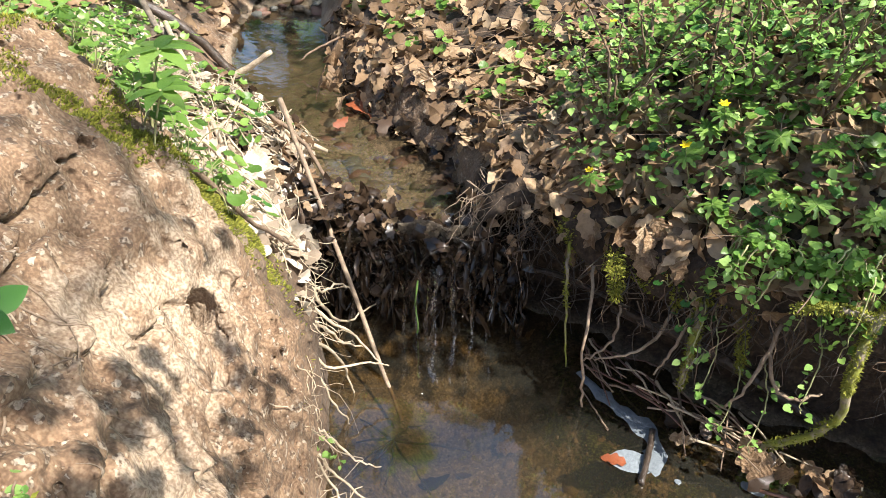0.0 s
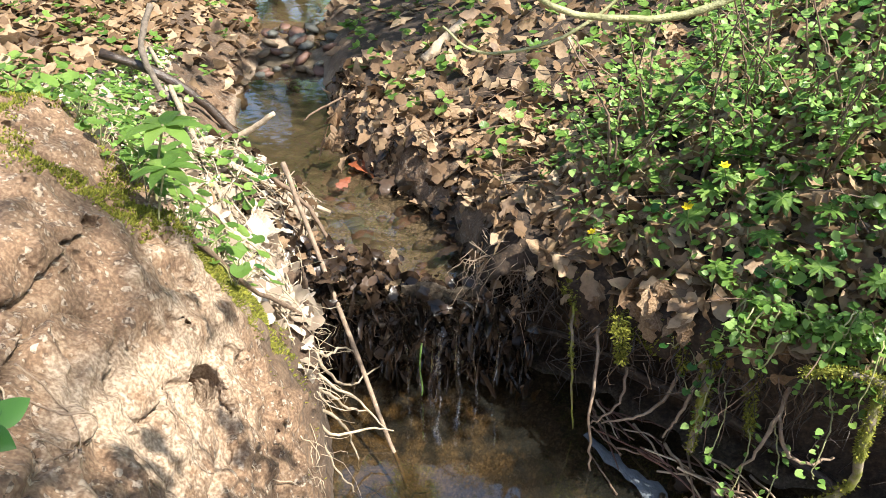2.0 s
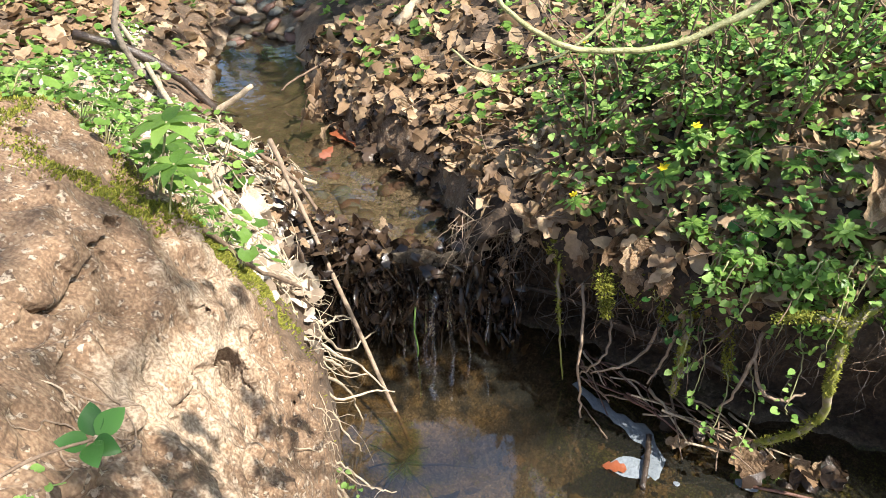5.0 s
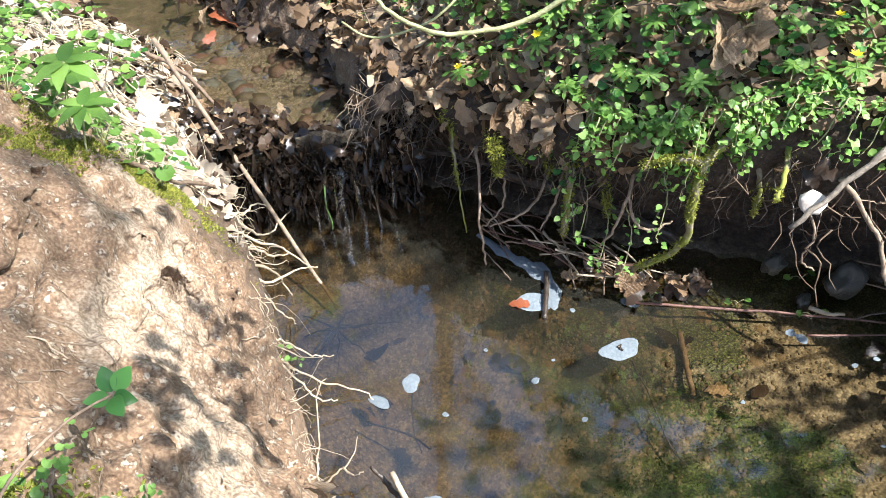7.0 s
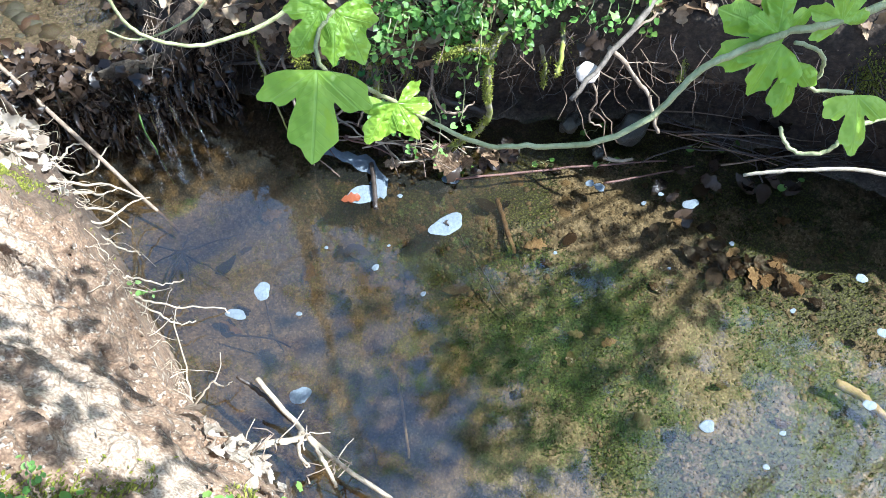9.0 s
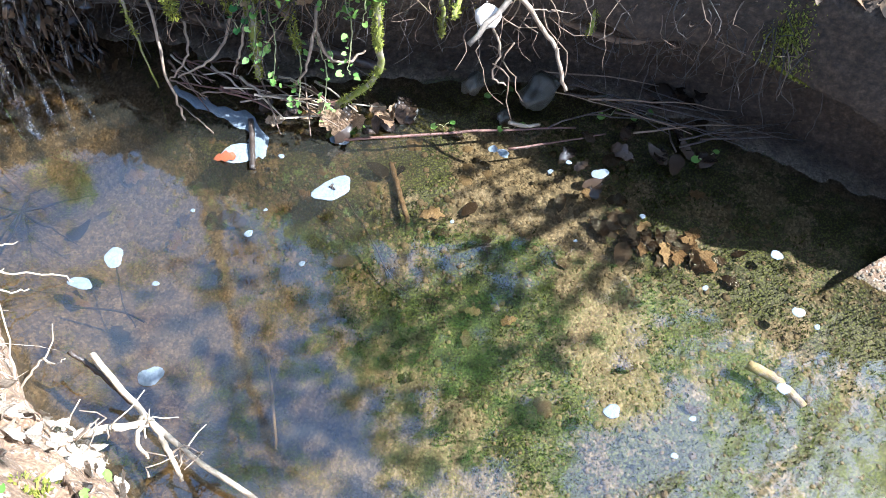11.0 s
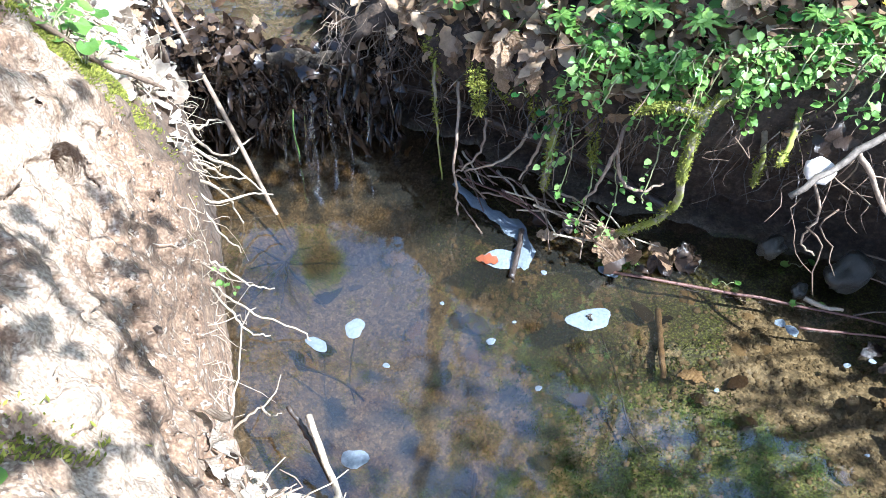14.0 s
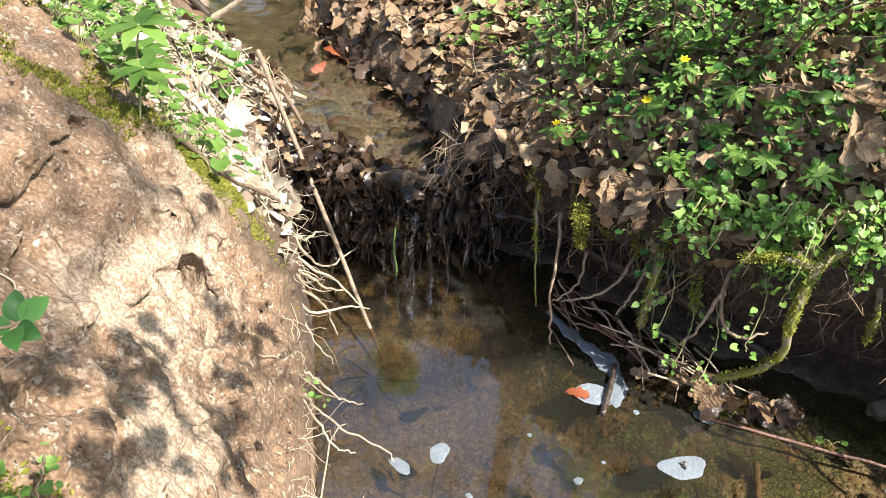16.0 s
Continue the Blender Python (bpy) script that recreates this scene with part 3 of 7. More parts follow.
def marks(x, y):
    """Distances to the pool and the stream, and the side, from the plan's grid."""
    c = plan_cell(x, y)
    return float(PLAN[1][c]), float(PLAN[2][c]), bool(PLAN[3][c])


def height_at(x, y):
    return float(PLAN[0][plan_cell(x, y)])


def earth_at(x, y, top=1.9):
    hit, normal, _, _ = EARTH_TREE.ray_cast(Vector((x, y, top)), Vector((0, 0, -1)))
    if hit is None:
        hit, normal = Vector((x, y, height_at(x, y))), Vector((0, 0, 1))
    return hit, normal


def as_mesh(name, verts, faces, material, soft=True):
    me = bpy.data.meshes.new(name)
    me.from_pydata([tuple(v) for v in verts], [], faces)
    if soft:
        me.polygons.foreach_set("use_smooth", [True] * len(me.polygons))
    me.materials.append(material)
    return me


def part(name, me, parent=None, label="", m=None):
    ob = new(name, me)
    ob.parent = parent
    if m is not None:
        ob.matrix_basis = m
    if label:
        ob["label"] = label
    return ob


def empty(name, at=(0, 0, 0), label="", category="", group=""):
    ob = new(name)
    ob.location = at
    ob.empty_display_size = 0.05
    return tagged(ob, label, category, group)


def spline(points, count):
    """Evenly stepped smooth curve through the points."""
    p = [Vector(q) for q in points]
    p = [2 * p[0] - p[1]] + p + [2 * p[-1] - p[-2]]
    out = []
    for i in range(count):
        s = i / (count - 1) * (len(p) - 3)
        k = min(int(s), len(p) - 4)
        u = s - k
        a, b, c, d = p[k:k + 4]
        out.append(0.5 * (2 * b + (c - a) * u + (2 * a - 5 * b + 4 * c - d) * u * u + (3 * b - a - 3 * c + d) * u ** 3))
    return out


def tube(points, thick, thin=None, sides=6, count=None, knobs=0.15, wobble=0.0, seed=0):
    """Vertices and faces of a tapering, slightly knotty stem."""
    thin = thick * 0.5 if thin is None else thin
    count = count or max(4, 4 * (len(points) - 1) + 1)
    r = random.Random(seed * 7919 + len(points))
    line = spline(points, count)
    if wobble:
        for q in line[1:-1]:
            q += Vector((r.uniform(-1, 1), r.uniform(-1, 1), r.uniform(-1, 1))) * wobble
    verts, faces = [], []
    side = None
    for i, q in enumerate(line):
        way = (line[min(i + 1, count - 1)] - line[max(i - 1, 0)]).normalized()
        side = way.orthogonal().normalized() if side is None else (side - way * side.dot(way)).normalized()
        up = way.cross(side)
        rad = thick + (thin - thick) * i / (count - 1)
        for k in range(sides):
            a = 2 * math.pi * k / sides
            verts.append(q + rad * (1 + r.uniform(-knobs, knobs)) * (math.cos(a) * side + math.sin(a) * up))
    for i in range(count - 1):
        for k in range(sides):
            a, b = i * sides + k, i * sides + (k + 1) % sides
            faces.append((a, b, b + sides, a + sides))
    faces.append(tuple(range(sides - 1, -1, -1)))
    faces.append(tuple((count - 1) * sides + k for k in range(sides)))
    return verts, faces


def joined(pieces):
    verts, faces = [], []
    for v, f in pieces:
        n = len(verts)
        verts += v
        faces += [tuple(i + n for i in q) for q in f]
    return verts, faces


def stem_thing(name, points, thick, thin, material, label, category, group="", **kw):
    """One stick, root or twig lying or hanging by itself."""
    base = Vector(points[0])
    v, f = tube([Vector(p) - base for p in points], thick, thin, **kw)
    ob = part(name, as_mesh(name, v, f, material))
    ob.location = base
    return tagged(ob, label, category, group)


def blade(profile, steps=8, fold=0.25, curl=0.3, wave=0.05, seed=0, lobes=None):
    """A leaf one long: half-width by profile(t), folded on its midrib, curled along it. Rows of left, mid, right."""
    r = random.Random(seed)
    verts, faces = [], []
    for i in range(steps + 1):
        t = i / steps
        w = profile(t)
        z = curl * (t - 0.3) ** 2 * (1 if curl > 0 else 1)
        a, b = wave * r.uniform(-1, 1), wave * r.uniform(-1, 1)
        verts += [Vector((-w, t, z + fold * w + a)), Vector((0, t, z)), Vector((w, t, z + fold * w + b))]
    for i in range(steps):
        n = 3 * i
        faces += [(n, n + 1, n + 4, n + 3), (n + 1, n + 2, n + 5, n + 4)]
    return verts, faces


def oval_profile(w):
    return lambda t: max(0.006, w * math.sin(math.pi * t ** 0.75) ** 0.8)


def round_leaf(seed, lobes=0, cup=0.12):
    """A roundish leaf with a notch at its stalk, one across, lying flat with its stalk at the origin."""
    r = random.Random(seed)
    n = 13
    verts, faces = [Vector((0, 0.12, -0.02))], []
    for i in range(n):
        a = math.radians(-60 + 300 * i / (n - 1))
        k = 0.5 * (1 + 0.07 * r.uniform(-1, 1))
        if lobes:
            k *= 0.80 + 0.26 * abs(math.cos(lobes * (a - math.radians(90)) / 2))
        verts.append(Vector((k * math.cos(a), 0.42 + k * math.sin(a), cup * (0.3 + 0.7 * r.random()))))
    inner = []
    for i in range(n):
        inner.append(len(verts))
        verts.append(verts[1 + i].lerp(Vector((0, 0.38, 0)), 0.5) + Vector((0, 0, -0.02)))
    for i in range(n - 1):
        faces += [(1 + i, 2 + i, inner[i + 1], inner[i]), (inner[i], inner[i + 1], 0)]
    return verts, faces


def palm_leaf(seed, lobes=3, deep=0.5, spread=150, blunt=True):
    """A hand-shaped leaf, one long: rounded lobes, each with a shoulder, parted by notches."""
    r = random.Random(seed)
    n = 14 * lobes
    first, last = 90 - spread / 2 - 28, 90 + spread / 2 + 28
    rim = []
    for i in range(n + 1):
        a = first + (last - first) * i / n
        best = 0.30
        for k in range(lobes):
            mid = 90 + spread * (k / (lobes - 1) - 0.5)
            size = 1.0 - 0.30 * abs(k / (lobes - 1) - 0.5) * 2
            off = abs(a - mid) / (spread / (lobes - 1) / 2)
            best = max(best, size * (1 - deep * min(1, off) ** 2.2 + (0.06 * math.cos(off * 9) if blunt else 0)) * (1 if off < 1 else max(0, 1 - 1.4 * (off - 1))))
        rim.append((a, best * (1 + 0.02 * r.uniform(-1, 1))))
    verts, faces = [Vector((0, 0, 0))], []
    for frac in (0.5, 1.0):
        for a, ln in rim:
            q = math.radians(a)
            ln *= frac
            verts.append(Vector((ln * math.cos(q), ln * math.sin(q), 0.05 * ln * math.cos(2 * lobes * (q - math.pi / 2)) - 0.16 * ln * ln + 0.03 * math.sin(3 * q + seed))))
    w = len(rim)
    for i in range(1, w):
        faces += [(0, i, i + 1), (i, w + i, w + i + 1, i + 1)]
    return verts, faces


def whorl_leaf(seed, lobes=5, width=0.16, length=1.0, spread=150, notch=True):
    """Narrow toothed leaflets fanned from one point, joined at their base."""
    out = []
    for k in range(lobes):
        a = math.radians(spread * (k / max(1, lobes - 1) - 0.5))
        ln = length * (1 - 0.22 * abs(2 * k / max(1, lobes - 1) - 1))

        def prof(t):
            w = width * math.sin(math.pi * min(1, t ** 1.25)) ** 0.7
            return max(0.008, w * (1.0 if not notch or t < 0.55 else 0.78 + 0.3 * math.cos(t * 28)))

        v, f = blade(prof, 7, 0.2, -0.25, 0.01, seed + k)
        m = Matrix.Rotation(a, 4, "Z") @ Matrix.Diagonal((ln, ln, ln, 1))
        out.append(([m @ q for q in v], f))
    return joined(out)


def placed(pieces):
    """One mesh's geometry from (verts, faces, matrix) repeats."""
    verts, faces, n = [], [], 0
    for v, f, m in pieces:
        a = np.array([tuple(q) for q in v])
        mm = np.array(m)
        verts.append(a @ mm[:3, :3].T + mm[:3, 3])
        faces += [tuple(i + n for i in q) for q in f]
        n += len(v)
    return np.concatenate(verts).tolist(), faces


def lie(at, normal, size, yaw, tilt=0.0, roll=0.0, lift=0.0):
    """Pose of a leaf lying along the ground with some tilt."""
    q = Vector((0, 0, 1)).rotation_difference(normal)
    return Matrix.Translation(Vector(at) + normal * lift) @ q.to_matrix().to_4x4() @ Matrix.Rotation(yaw, 4, "Z") @ Matrix.Rotation(tilt, 4, "X") @ Matrix.Rotation(roll, 4, "Y") @ Matrix.Diagonal((size, size, size, 1))




def dry_leaf(seed, steps, cells):
    """A dead oak leaf one long, lobed, twisted and rolled up at its edges."""
    r = random.Random(seed)
    roll, curl, twist, bend = r.uniform(0.6, 2.4) * r.choice((1, 1, -1)), r.uniform(-0.9, 1.1), r.uniform(-0.9, 0.9), r.uniform(-0.12, 0.12)
    shift = r.uniform(-0.5, 0.5)
    verts, faces = [], []
    for i in range(steps + 1):
        t = i / steps
        for j in range(cells + 1):
            s = 2 * j / cells - 1
            w = 0.31 * math.sin(math.pi * min(1, t ** 0.85) * 0.94 + 0.04) * (0.82 + 0.19 * math.cos(t * 6.283 * 3.2 + 2.6 + (shift if s > 0 else 0)))
            w = max(0.012, w if t > 0.1 else 0.018)
            x = s * w
            a = roll * x
            q = Vector((math.sin(a) / roll, 0, (1 - math.cos(a)) / roll + 0.018 * r.uniform(-1, 1) * abs(s)))
            k = twist * (t - 0.5)
            q = Vector((q.x * math.cos(k) - q.z * math.sin(k), 0, q.x * math.sin(k) + q.z * math.cos(k)))
            verts.append(Vector((q.x + bend * math.sin(3 * t), t, q.z + curl * (t - 0.45) ** 2)))
    for i in range(steps):
        for j in range(cells):
            n = i * (cells + 1) + j
            faces.append((n, n + 1, n + cells + 2, n + cells + 1))
    return verts, faces


OAK = [dry_leaf(s, 16, 2) for s in range(8)]
FINE_OAK = [dry_leaf(s, 24, 4) for s in range(8)]
OVAL = [blade(oval_profile(rng.uniform(0.2, 0.33)), 8, rng.uniform(-0.2, 0.5), rng.uniform(-0.6, 0.8), 0.05, 40 + s) for s in range(4)]


def middle(shape):
    v, f = shape
    return [q - Vector((0, 0.5, 0)) for q in v], f


OAK, FINE_OAK, OVAL = [middle(s) for s in OAK], [middle(s) for s in FINE_OAK], [middle(s) for s in OVAL]
DEAD_MESHES = [as_mesh("oak_leaf", *s, DEAD_VEINED) for s in FINE_OAK]
PALE_MESHES = [as_mesh("pale_leaf", *s, PALE_VEINED) for s in FINE_OAK[:4] + OVAL]
WET_MESHES = [as_mesh("wet_leaf", *s, WET) for s in OAK[:4] + OVAL]

# ---- tall sticks, branches and roots ----
stem_thing("slanting_stick", [(-0.506, 1.866, 0.500), (-0.445, 1.78, 0.408), (-0.388, 1.698, 0.321), (-0.264, 1.521, 0.132), (-0.177, 1.397, 0.0), (-0.14, 1.345, -0.06)], 0.0075, 0.005, DRYTWIG,
           "thin brown stick leaning from the bank into the pool", "stick", count=14, wobble=0.002, knobs=0.12)


def forked_branch():
    ob = empty("forked_branch", (-0.87, 2.59, 0.27), "dark wet forked branch with one pale stripped arm in the stream", "branch")
    o = ob.location
    v, f = tube([Vector(p) - o for p in ((-1.26, 2.50, 0.58), (-1.08, 2.52, 0.505), (-0.97, 2.56, 0.405), (-0.88, 2.585, 0.28), (-0.86, 2.60, 0.235))], 0.017, 0.014, count=14, wobble=0.003, sides=8)
    part("dark_limb", as_mesh("dark_limb", v, f, WETWOOD), ob)
    v, f = tube([Vector(p) - o for p in ((-0.885, 2.585, 0.265), (-0.80, 2.575, 0.315), (-0.729, 2.561, 0.369))], 0.012, 0.0085, count=8, wobble=0.001, sides=8)
    part("pale_arm", as_mesh("pale_arm", v, f, DRY), ob, "pale barkless arm")
    v, f = tube([Vector(p) - o for p in ((-1.08, 2.515, 0.43), (-1.14, 2.44, 0.47), (-1.22, 2.42, 0.47))], 0.008, 0.005, count=8)
    part("side_twig", as_mesh("side_twig", v, f, TWIG), ob)


forked_branch()
for pts, a, b, mat, text in (
        (((-1.25, 2.84, 0.50), (-1.08, 2.56, 0.47), (-0.80, 2.05, 0.475), (-0.62, 1.73, 0.435), (-0.49, 1.53, 0.39)), 0.010, 0.007, DRY, "long pale dry stick lying on leaf litter"),
        (((-1.00, 2.45, 0.45), (-0.89, 2.20, 0.46), (-0.74, 2.01, 0.452), (-0.63, 1.945, 0.435), (-0.50, 1.99, 0.33), (-0.44, 2.05, 0.27)), 0.009, 0.006, DRY, "bent pale stick reaching the stream's edge"),
        (((-0.58, 1.98, 0.41), (-0.48, 1.93, 0.36), (-0.40, 1.84, 0.30), (-0.36, 1.80, 0.262)), 0.007, 0.004, TWIG, "brown twig lying over the leaf dam"),
        (((-0.70, 1.72, 0.50), (-0.56, 1.62, 0.43), (-0.48, 1.60, 0.38), (-0.44, 1.56, 0.33)), 0.006, 0.004, DRY, "short pale twig among bleached leaves"),
        (((-0.51, 1.045, 0.80), (-0.46, 1.055, 0.757), (-0.43, 1.11, 0.70), (-0.40, 1.22, 0.55), (-0.39, 1.36, 0.42), (-0.36, 1.47, 0.30)), 0.0055, 0.004, TWIG, "grey root along the crest of the earth bank"),
        (((-1.10, 2.58, 0.72), (-1.12, 2.50, 0.60), (-1.07, 2.47, 0.48), (-1.02, 2.45, 0.44)), 0.011, 0.012, BARK, "bent grey branch stub on the bank"),
        (((-0.25, 2.86, 0.47), (-0.19, 2.93, 0.52), (-0.12, 3.02, 0.57)), 0.022, 0.020, DRY, "short thick weathered log among oak leaves"),
        (((-0.47, 2.74, 0.40), (-0.62, 2.69, 0.33), (-0.66, 2.68, 0.30)), 0.005, 0.003, TWIG, "thin twig poking over the stream")):
    stem_thing("stick", pts, a, b, mat, text, "stick", count=16, wobble=0.002)


def near_branch():
    ob = empty("fallen_branch", (0.016, 0.576, 0.115), "pale weathered branch with broken twigs at the water's edge", "branch")
    o = ob.location
    for name, pts, a, b, mat in (
            ("limb", ((-0.046, 0.724, 0.155), (-0.02, 0.65, 0.135), (0.016, 0.576, 0.115), (0.07, 0.48, 0.085), (0.14, 0.385, 0.045), (0.22, 0.28, 0.0)), 0.0065, 0.005, DRY),
            ("dark_limb", ((-0.085, 0.755, 0.14), (-0.045, 0.70, 0.12), (0.005, 0.60, 0.105)), 0.005, 0.006, WETWOOD),
            ("side_twig", ((0.016, 0.576, 0.115), (0.03, 0.51, 0.11), (0.035, 0.45, 0.10)), 0.006, 0.004, DRY),
            ("side_twig", ((0.005, 0.59, 0.118), (-0.01, 0.53, 0.15), (0.0, 0.49, 0.165)), 0.005, 0.003, DRY),
            ("side_twig", ((0.01, 0.57, 0.12), (-0.08, 0.57, 0.17), (-0.15, 0.55, 0.22)), 0.007, 0.009, DRY)):
        v, f = tube([Vector(p) - o for p in pts], a, b, count=14, wobble=0.0025, seed=len(pts))
        part(name, as_mesh(name, v, f, mat), ob)
    for k in range(15):
        u = rng.random()
        at = Vector((-0.15, 0.55, 0.22)).lerp(Vector((0.012, 0.572, 0.12)), u) - o if k < 8 else Vector((0.02, 0.52, 0.10)) - o + Vector((rng.uniform(-0.04, 0.03), rng.uniform(-0.05, 0.03), rng.uniform(-0.02, 0.02)))
        v, f = tube([at, at + Vector((rng.uniform(-0.01, 0.04), rng.uniform(-0.01, 0.03), rng.uniform(-0.005, 0.03))), at + Vector((rng.uniform(-0.01, 0.07), rng.uniform(-0.03, 0.05), rng.uniform(-0.015, 0.05)))], 0.0022, 0.001, count=5, wobble=0.004, seed=k)
        part("stub", as_mesh("stub", v, f, DRYTWIG if k % 3 else DRY), ob)


near_branch()
# small dead shoots at the foot of the bare bank
for n, pts in enumerate((((-0.215, 0.79, 0.0), (-0.205, 0.80, 0.05), (-0.19, 0.86, 0.10), (-0.18, 0.95, 0.15), (-0.16, 0.97, 0.155)),
            ((-0.21, 0.79, 0.01), (-0.17, 0.80, 0.045), (-0.13, 0.815, 0.07), (-0.11, 0.85, 0.10)),
            ((-0.15, 0.81, 0.055), (-0.13, 0.78, 0.075), (-0.105, 0.775, 0.085)),
            ((-0.27, 1.0, 0.27), (-0.262, 0.94, 0.36), (-0.30, 0.88, 0.45), (-0.31, 0.90, 0.52)),
            ((-0.46, 0.60, 0.86), (-0.42, 0.60, 0.83), (-0.39, 0.58, 0.815)))):
    stem_thing("dead_shoot", pts, 0.0030 if n < 3 else 0.0013, 0.001, DRY, "thin pale dead shoot on the bare earth bank", "twig", "dead shoots", count=14, wobble=0.003, seed=int(100 * pts[0][1]))

# pale roots reaching from the bare bank over the pool
ROOTS = (((-0.375, 1.51, 0.19), (-0.34, 1.50, 0.185), (-0.31, 1.54, 0.18), (-0.28, 1.545, 0.15)),
         ((-0.35, 1.36, 0.27), (-0.31, 1.38, 0.20), (-0.26, 1.42, 0.13), (-0.22, 1.41, 0.09), (-0.19, 1.39, 0.07)),
         ((-0.34, 1.33, 0.25), (-0.30, 1.37, 0.17), (-0.27, 1.42, 0.10), (-0.24, 1.46, 0.055)),
         ((-0.33, 1.28, 0.24), (-0.29, 1.33, 0.15), (-0.27, 1.36, 0.08), (-0.255, 1.36, 0.01), (-0.25, 1.36, -0.03)),
         ((-0.32, 1.25, 0.22), (-0.28, 1.30, 0.13), (-0.22, 1.36, 0.10), (-0.17, 1.37, 0.085)),
         ((-0.36, 1.45, 0.24), (-0.33, 1.47, 0.15), (-0.30, 1.52, 0.08), (-0.26, 1.60, 0.06), (-0.22, 1.62, 0.085)),
         ((-0.30, 1.22, 0.20), (-0.27, 1.23, 0.10), (-0.25, 1.26, 0.03), (-0.24, 1.27, -0.02)),
         ((-0.27, 1.10, 0.16), (-0.24, 1.12, 0.10), (-0.20, 1.10, 0.075), (-0.15, 1.11, 0.05)),
         ((-0.26, 1.06, 0.13), (-0.23, 1.06, 0.07), (-0.18, 1.04, 0.045), (-0.10, 1.02, 0.02), (-0.07, 1.0, 0.0)),
         ((-0.26, 1.03, 0.16), (-0.22, 1.01, 0.09), (-0.19, 0.99, 0.05), (-0.15, 0.99, 0.04)))
for n, pts in enumerate(ROOTS):
    stem_thing("bank_root", pts, 0.0042 if n < 6 else 0.0028, 0.0015, DRY if n % 3 else STRAW, "pale bare root reaching from the bank over the pool", "root", "pale bank roots", count=16, wobble=0.004, seed=n)


def hair_roots(name, count, zone, fall, thick, material, label):
    """Fine roots hanging in a fringe from a bank, as one mass."""
    pieces = []
    for k in range(count):
        x, y, z, out = zone(rng)
        ln = fall * rng.uniform(0.4, 1.2)
        p = Vector((x, y, z))
        pts = [p]
        for s in range(4):
            p = p + Vector((out[0] * ln * 0.10 + rng.gauss(0, 0.02), out[1] * ln * 0.10 + rng.gauss(0, 0.02), -ln / 4 * rng.uniform(0.2, 1.3) + rng.uniform(-0.01, 0.012)))
            pts.append(p)
        pieces.append(tube(pts, thick * rng.uniform(0.6, 1.3), thick * 0.4, sides=4, count=9, wobble=0.003, seed=k))
    v, f = joined(pieces)
    return tagged(part(name, as_mesh(name, v, f, material)), label, "roots", kind="stuff")


def on_line(line, r):
    k = r.uniform(0, len(line) - 1.001)
    i = int(k)
    return Vector(line[i]).lerp(Vector(line[i + 1]), k - i)


BARE_EDGE = [(-0.40, 1.56, 0.26), (-0.345, 1.40, 0.30), (-0.30, 1.22, 0.26), (-0.27, 1.04, 0.24), (-0.235, 0.90, 0.20), (-0.215, 0.76, 0.16)]
LIP = [(0.02, 1.70, 0.31), (0.14, 1.63, 0.33), (0.24, 1.53, 0.34), (0.35, 1.42, 0.36), (0.49, 1.31, 0.39), (0.60, 1.235, 0.42), (0.74, 1.195, 0.45), (0.92, 1.155, 0.48), (1.09, 1.065, 0.48), (1.25, 0.925, 0.48), (1.38, 0.815, 0.48), (1.5, 0.69, 0.47)]


def bare_zone(r):
    p = on_line(BARE_EDGE, r)
    return p.x + r.uniform(-0.02, 0.01), p.y + r.uniform(-0.03, 0.03), p.z + r.uniform(-0.08, 0.12), (0.9, 0.1)


def lip_zone(r):
    p = on_line(LIP, r)
    return p.x + r.uniform(-0.02, 0.03), p.y + r.uniform(-0.01, 0.08), p.z + r.uniform(-0.08, 0.02), (-0.3, -0.4)


def fall_zone(r):
    return r.uniform(-0.42, 0.10), r.uniform(1.60, 1.68), r.uniform(0.18, 0.27), (0, -0.3)


def corner_zone(r):
    return r.uniform(-0.04, 0.16), r.uniform(1.64, 1.80), r.uniform(0.30, 0.40), (-0.25, -0.25)




def east_zone(r):
    p = on_line(LIP[6:], r)
    return p.x + r.uniform(-0.01, 0.12), p.y + r.uniform(0.0, 0.14), p.z - r.uniform(0.0, 0.22), (-0.8 + 1.2 * r.random(), -0.5)


def knot_zone(r):
    return r.gauss(1.0, 0.05), r.gauss(1.08, 0.03), r.uniform(0.22, 0.45), (r.uniform(-1.5, 1.5), -0.8)


hair_roots("root_knot", 13, knot_zone, 0.14, 0.002, TWIG, "knot of crooked brown roots under the broken branch")
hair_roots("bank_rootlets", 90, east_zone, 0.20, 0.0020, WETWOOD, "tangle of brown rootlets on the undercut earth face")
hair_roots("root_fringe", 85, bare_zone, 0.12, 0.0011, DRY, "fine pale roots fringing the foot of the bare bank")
# darker strands share the lip zone with the brown ones
hair_roots("dark_roots", 260, lip_zone, 0.20, 0.0018, WETWOOD, "fine dark roots hanging in the hollow under the lip")
hair_roots("hanging_roots", 150, lip_zone, 0.14, 0.0014, TWIG, "fine brown roots hanging under the wooded bank's lip")
hair_roots("dry_grass_tuft", 90, corner_zone, 0.15, 0.0011, DRYTWIG, "dry brown grass hanging beside the small fall")
hair_roots("fall_strands", 110, fall_zone, 0.16, 0.0014, SODDEN_SHADED, "wet strands hanging down the small fall, darkened for its shade")

